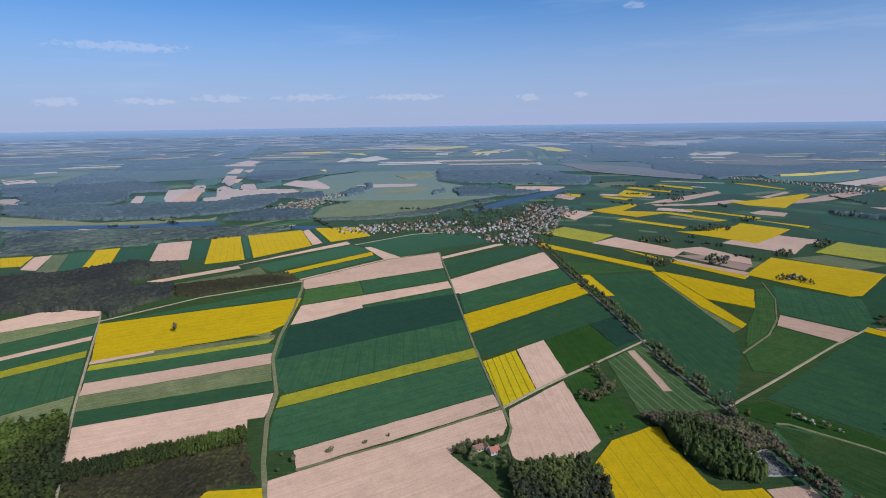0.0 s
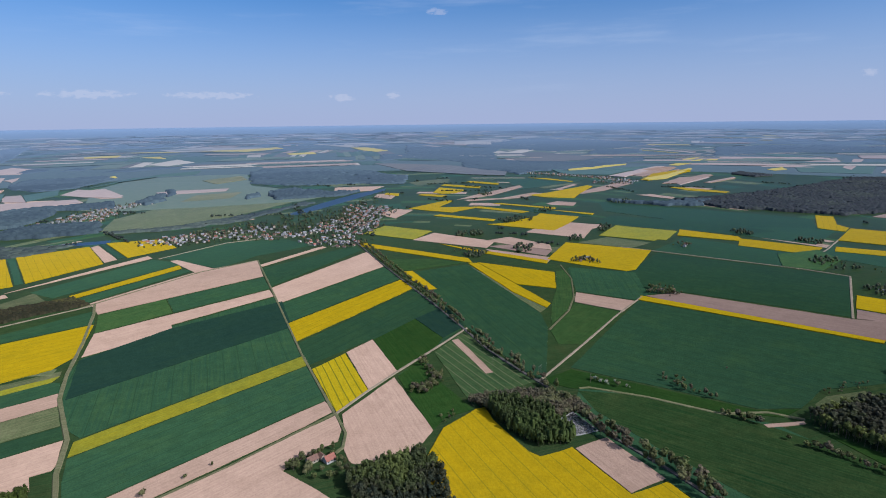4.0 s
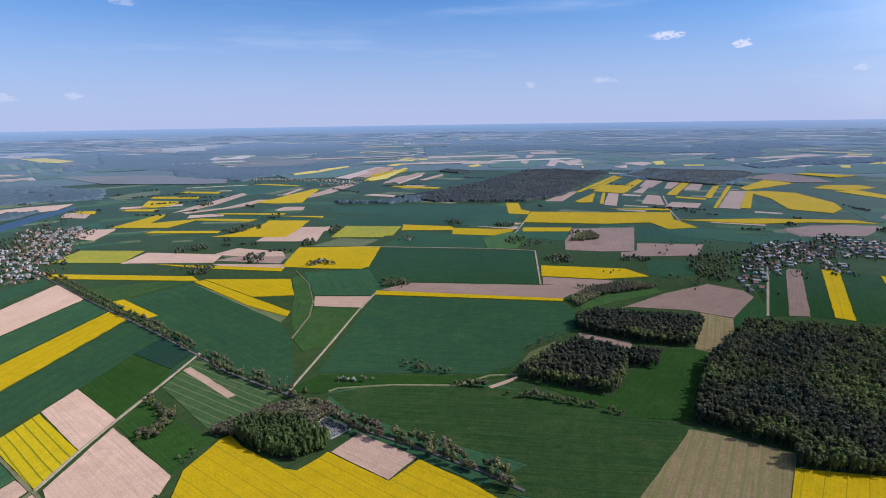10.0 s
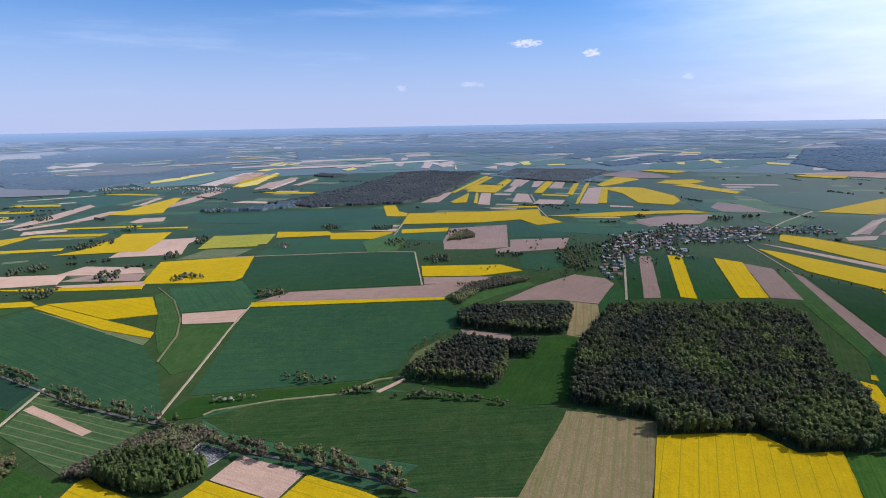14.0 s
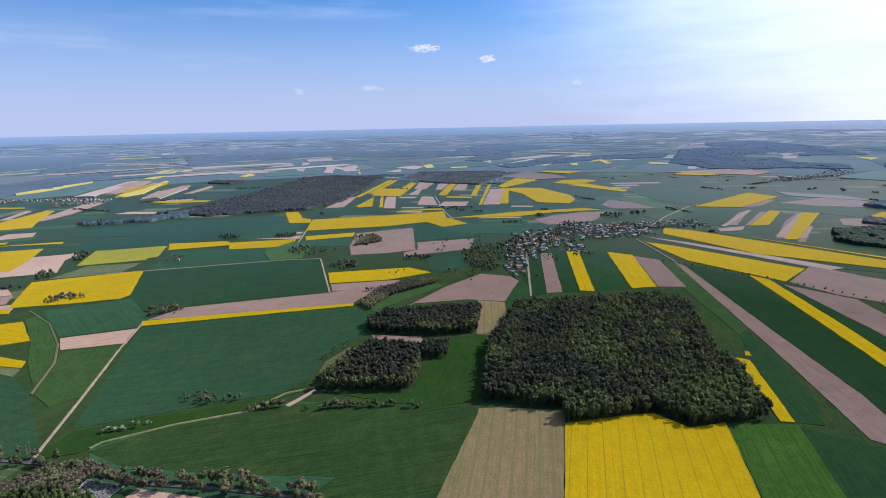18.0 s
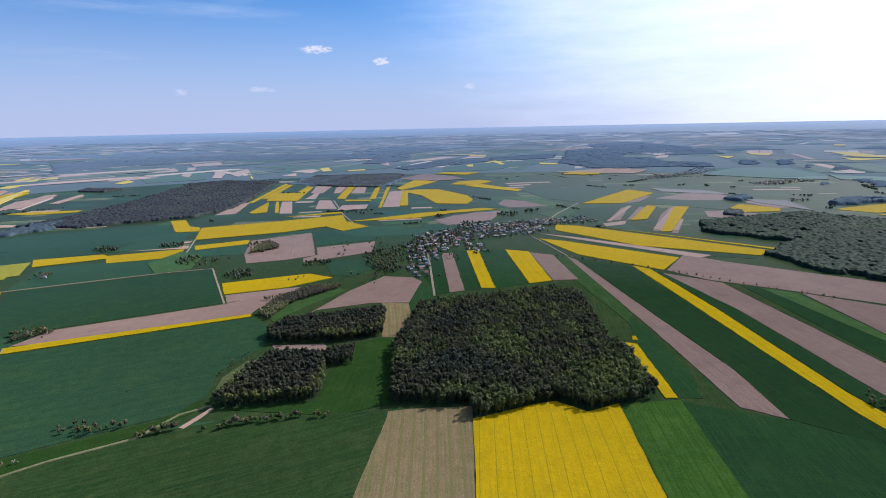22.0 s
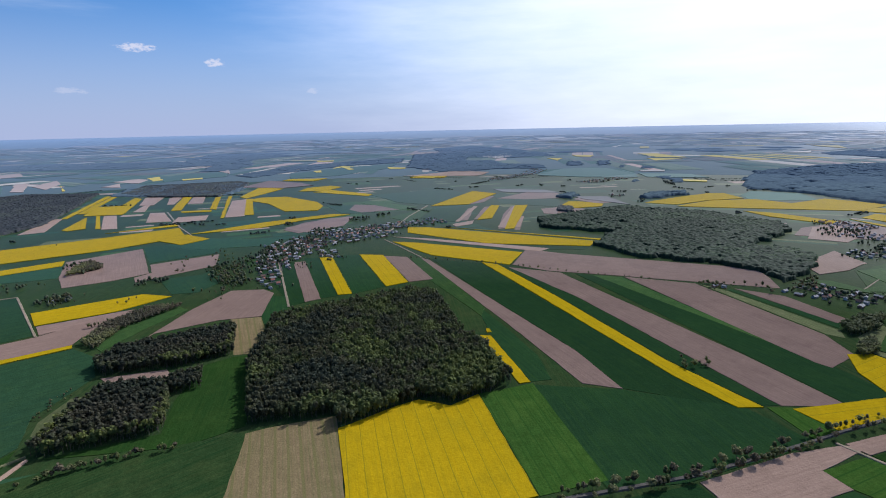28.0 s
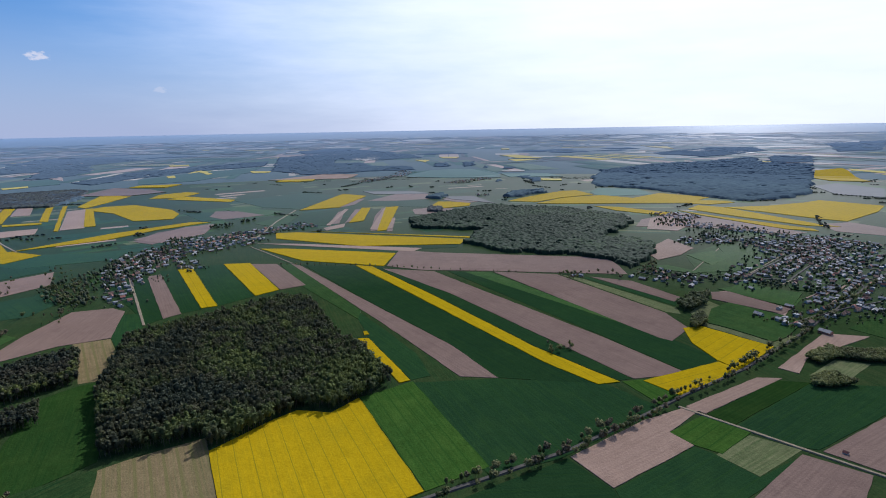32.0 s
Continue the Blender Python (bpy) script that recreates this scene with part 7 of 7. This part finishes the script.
wild_garden(30, (886, 1986), (862, 1957), (833, 1947), (814, 1961), (816, 1993), (839, 2024), (870, 2034), (889, 2019))
wild_garden(35, (1162, 1021), (1139, 1012), (1123, 1025), (1122, 1050), (1136, 1075), (1159, 1084), (1176, 1072), (1177, 1045))
wild_garden(35, (1223, 881), (1202, 878), (1184, 896), (1181, 923), (1193, 945), (1214, 949), (1232, 931), (1236, 903))
wild_garden(45, (1079, 705), (1045, 698), (1020, 717), (1018, 753), (1041, 785), (1076, 795), (1103, 775), (1104, 737))
wild_garden(40, (978, 563), (951, 557), (933, 569), (933, 592), (952, 614), (980, 621), (1000, 609), (999, 584))
wild_garden(25, (1081, 446), (1063, 449), (1047, 468), (1042, 491), (1051, 506), (1069, 504), (1085, 485), (1090, 461))
wild_garden(60, (1229, 635), (1183, 624), (1155, 638), (1160, 670), (1196, 703), (1245, 718), (1276, 704), (1269, 668))
wild_garden(45, (1316, 216), (1279, 220), (1254, 242), (1255, 268), (1282, 285), (1320, 282), (1346, 260), (1344, 232))
wild_garden(40, (1563, 174), (1529, 181), (1506, 204), (1505, 231), (1529, 246), (1564, 240), (1589, 216), (1588, 188))
wild_garden(30, (1751, 78), (1718, 87), (1696, 110), (1696, 136), (1719, 148), (1752, 141), (1776, 116), (1775, 90))
wild_garden(25, (1832, 17), (1807, 24), (1789, 41), (1790, 59), (1809, 67), (1836, 61), (1854, 43), (1852, 25))
wild_garden(60, (1221, -1148), (1194, -1100), (1198, -1049), (1229, -1023), (1273, -1037), (1303, -1085), (1301, -1140), (1265, -1166))
wild_garden(40, (1031, -1127), (1012, -1083), (1019, -1034), (1046, -1007), (1081, -1016), (1102, -1060), (1096, -1112), (1066, -1140))
wild_garden(420, (-197, 1571), (-43, 1656), (122, 1798), (328, 1855), (347, 1606), (280, 1500), (134, 1470), (-127, 1480))
wild_garden(170, (990, 330), (1150, 400), (1290, 330), (1230, 230), (1080, 290), (1020, 270))
wild_garden(80, (1250, 320), (1330, 330), (1480, 250), (1440, 190), (1350, 280))
wild_garden(160, (1010, -900), (1200, -1100), (1000, -1240), (820, -1300), (640, -1000), (720, -900), (870, -1060))
wild_garden(110, (790, -660), (860, -650), (760, -760), (640, -900), (600, -850), (720, -740))
village(4, (626, 980), (659, 933), (636, 901), (603, 949))
village(3, (625, 738), (658, 714), (639, 693), (608, 715))
village(3, (968, 610), (995, 568), (971, 554), (946, 592))
village(2, (915, 999), (929, 984), (897, 950), (883, 965))
village(3, (880, -535), (864, -557), (846, -540), (858, -526))
village(3, (546, -665), (541, -687), (530, -673), (537, -656))
village(2, (1262, 181), (1246, 143), (1207, 140), (1221, 174))
for x, y, turn, k in ((40, 430, 25, 0), (26, 434, 25, 2), (34, 437, 115, 2)):
    HOMES.append((math.hypot(x, y), x, y, turn, k))
for i in range(26):
    a = rnd.uniform(0, 6.28)
    tree(40 - 8 + math.cos(a) * rnd.uniform(6, 26), 430 + math.sin(a) * rnd.uniform(6, 26), rnd.uniform(5, 11), rnd.choice((0, 2, 4, 6, 1)))
HOMES.sort()
started = set()
for q, (dist, x, y, turn, k) in enumerate(HOMES):
    m = pose(x, y, ground_z(x, y) + 0.3, 0, 0, turn) @ Matrix.Scale(0.80, 4)
    if q < 200:
        if k in started:
            copy_thing(HOUSES[k], m)
        else:
            HOUSES[k].matrix_world = pose(x, y, ground_z(x, y) + 0.3, 0, 0, turn)
            started.add(k)
    else:
        for child in HOUSES[k].children:
            if child.name.split(".")[0] in ("wall", "roof"):
                vs, fs, ms = FAR_HOMES.setdefault(child.data.materials[0].name, ([], [], child.data.materials[0]))[:3]
                base = len(vs)
                vs += [tuple(m @ v.co) for v in child.data.vertices]
                fs += [tuple(i + base for i in p.vertices) for p in child.data.polygons]
vs, fs, ms = [], [], []
me = bpy.data.meshes.new("far_houses")
for i, (v, f, mt) in enumerate(FAR_HOMES.values()):
    me.materials.append(mt)
    fs += [tuple(j + len(vs) for j in q) for q in f]
    vs += v
    ms += [i] * len(f)
me.from_pydata(vs, [], fs)
me.polygons.foreach_set("material_index", ms)
tagged(new("far_houses", me), "houses and barns of distant villages among trees", "houses", "", "stuff")

tagged(plant("garden_trees", GARDENS, "garden", True), "trees and bushes in village gardens", "trees", "", "stuff")

# the nearest trees singly, the others as one growth
WANTED.sort()
for dist, x, y, h, k in WANTED[:300]:
    single_tree(x, y, h, k)
for kind, odd in (("leaf", 0), ("brown", 1)):
    rest = [(x, y, h, 0.2 + 0.6 * ((i * 37) % 100) / 100) for i, (dist, x, y, h, k) in enumerate(WANTED[300:]) if k % 2 == odd]
    tagged(plant("trees_and_bushes", rest, kind), "scattered trees and bushes along roads and gardens", "trees", "", "stuff")


copy_thing(HOUSES[0], pose(294, -435, 0.4, 0, 0, 20) @ Matrix.Scale(0.45, 4))

# ---- cemetery beside the conifers ----
CEMETERY = [(254, 420), (278, 429), (282, 392), (257, 392)]
GRAVE = [plain("granite_pale", (0.20, 0.197, 0.19), 0.6), plain("granite_dark", (0.10, 0.10, 0.11), 0.25), plain("granite_grey", (0.15, 0.147, 0.145), 0.5)]
gravel = slab("cemetery_ground", CEMETERY, 0.15, MAT["track"])
tagged(gravel, "sandy ground of a village cemetery", "cemetery", "", "structure")
stones = []
for i in range(3):
    g = new("grave")
    bm = bmesh.new()
    box(bm, -0.55, 0.55, -1.1, 1.1, -0.1, 0.35)
    part("slab", bm, GRAVE[i], g)
    bm = bmesh.new()
    box(bm, -0.5, 0.5, 1.1, 1.3, -0.1, 1.25)
    bmesh.ops.bevel(bm, geom=[e for e in bm.edges if abs(e.verts[0].co.z - 1.25) < 0.01 and abs(e.verts[1].co.z - 1.25) < 0.01], offset=0.12, segments=2, affect="EDGES")
    part("headstone", bm, GRAVE[(i + 1) % 3], g)
    stones.append(tagged(g, ("pale stone grave with a dark headstone", "dark polished grave with a grey headstone", "grey stone grave with a pale headstone")[i], "grave", "cemetery graves"))
first, number = [True] * 3, 0
for a in range(20):
    for b in range(16):
        u, v = (a + 0.5) / 20, (b + 0.5) / 16
        p = (Vector(CEMETERY[0]) * (1 - u) + Vector(CEMETERY[1]) * u) * (1 - v) + (Vector(CEMETERY[3]) * (1 - u) + Vector(CEMETERY[2]) * u) * v
        if rnd.random() < 0.22 or number >= 260:
            continue
        k = rnd.choices(range(3), (3, 3, 3))[0]
        m = pose(p.x + rnd.uniform(-0.3, 0.3), p.y + rnd.uniform(-0.3, 0.3), 0.2, 0, 0, 15 + rnd.uniform(-6, 6))
        number += 1
        if first[k]:
            stones[k].matrix_world, first[k] = m, False
        else:
            copy_thing(stones[k], m)
fence = tagged(new("cemetery_wall"), "low pale wall round the cemetery", "wall")
for a, b in zip(CEMETERY, CEMETERY[1:] + CEMETERY[:1]):
    bm = bmesh.new()
    d = Vector(b) - Vector(a)
    box(bm, -0.2, d.length + 0.2, -0.15, 0.15, 0, 0.9)
    bm.transform(pose(a[0], a[1], 0, 0, 0, math.degrees(math.atan2(d.y, d.x))))
    part("wall_panel", bm, WALLS[3], fence)

# ---- utility poles at the road junction ----
TIMBER, ZINC = plain("weathered_timber", (0.16, 0.13, 0.10)), plain("pale_ceramic", (0.45, 0.44, 0.42), 0.3)


def utility_pole():
    ob = new("utility_pole")
    bm = bmesh.new()
    bmesh.ops.create_cone(bm, cap_ends=True, segments=8, radius1=0.17, radius2=0.11, depth=10.4, matrix=Matrix.Translation((0, 0, 4.8)))
    part("pole", bm, TIMBER, ob)
    bm = bmesh.new()
    box(bm, -1.1, 1.1, -0.07, 0.07, 9.2, 9.36)
    part("crossarm", bm, TIMBER, ob)
    for x in (-1.0, 0.0, 1.0):
        bm = bmesh.new()
        bmesh.ops.create_cone(bm, cap_ends=True, segments=6, radius1=0.09, radius2=0.05, depth=0.3, matrix=Matrix.Translation((x, 0, 9.5 if x else 10.15)))
        part("insulator", bm, ZINC, ob, "pale ceramic insulator")
    return tagged(ob, "weathered timber power pole with a short crossarm", "utility pole", "power poles")


first_pole = utility_pole()
first_pole.matrix_world = pose(286, 514, 0.9, 0, 0, 35)
for dx, dy in ((3.5, 1.5), (-38, 42), (44, -36)):
    copy_thing(first_pole, pose(286 + dx, 514 + dy, 0.9, 0, 0, 35))
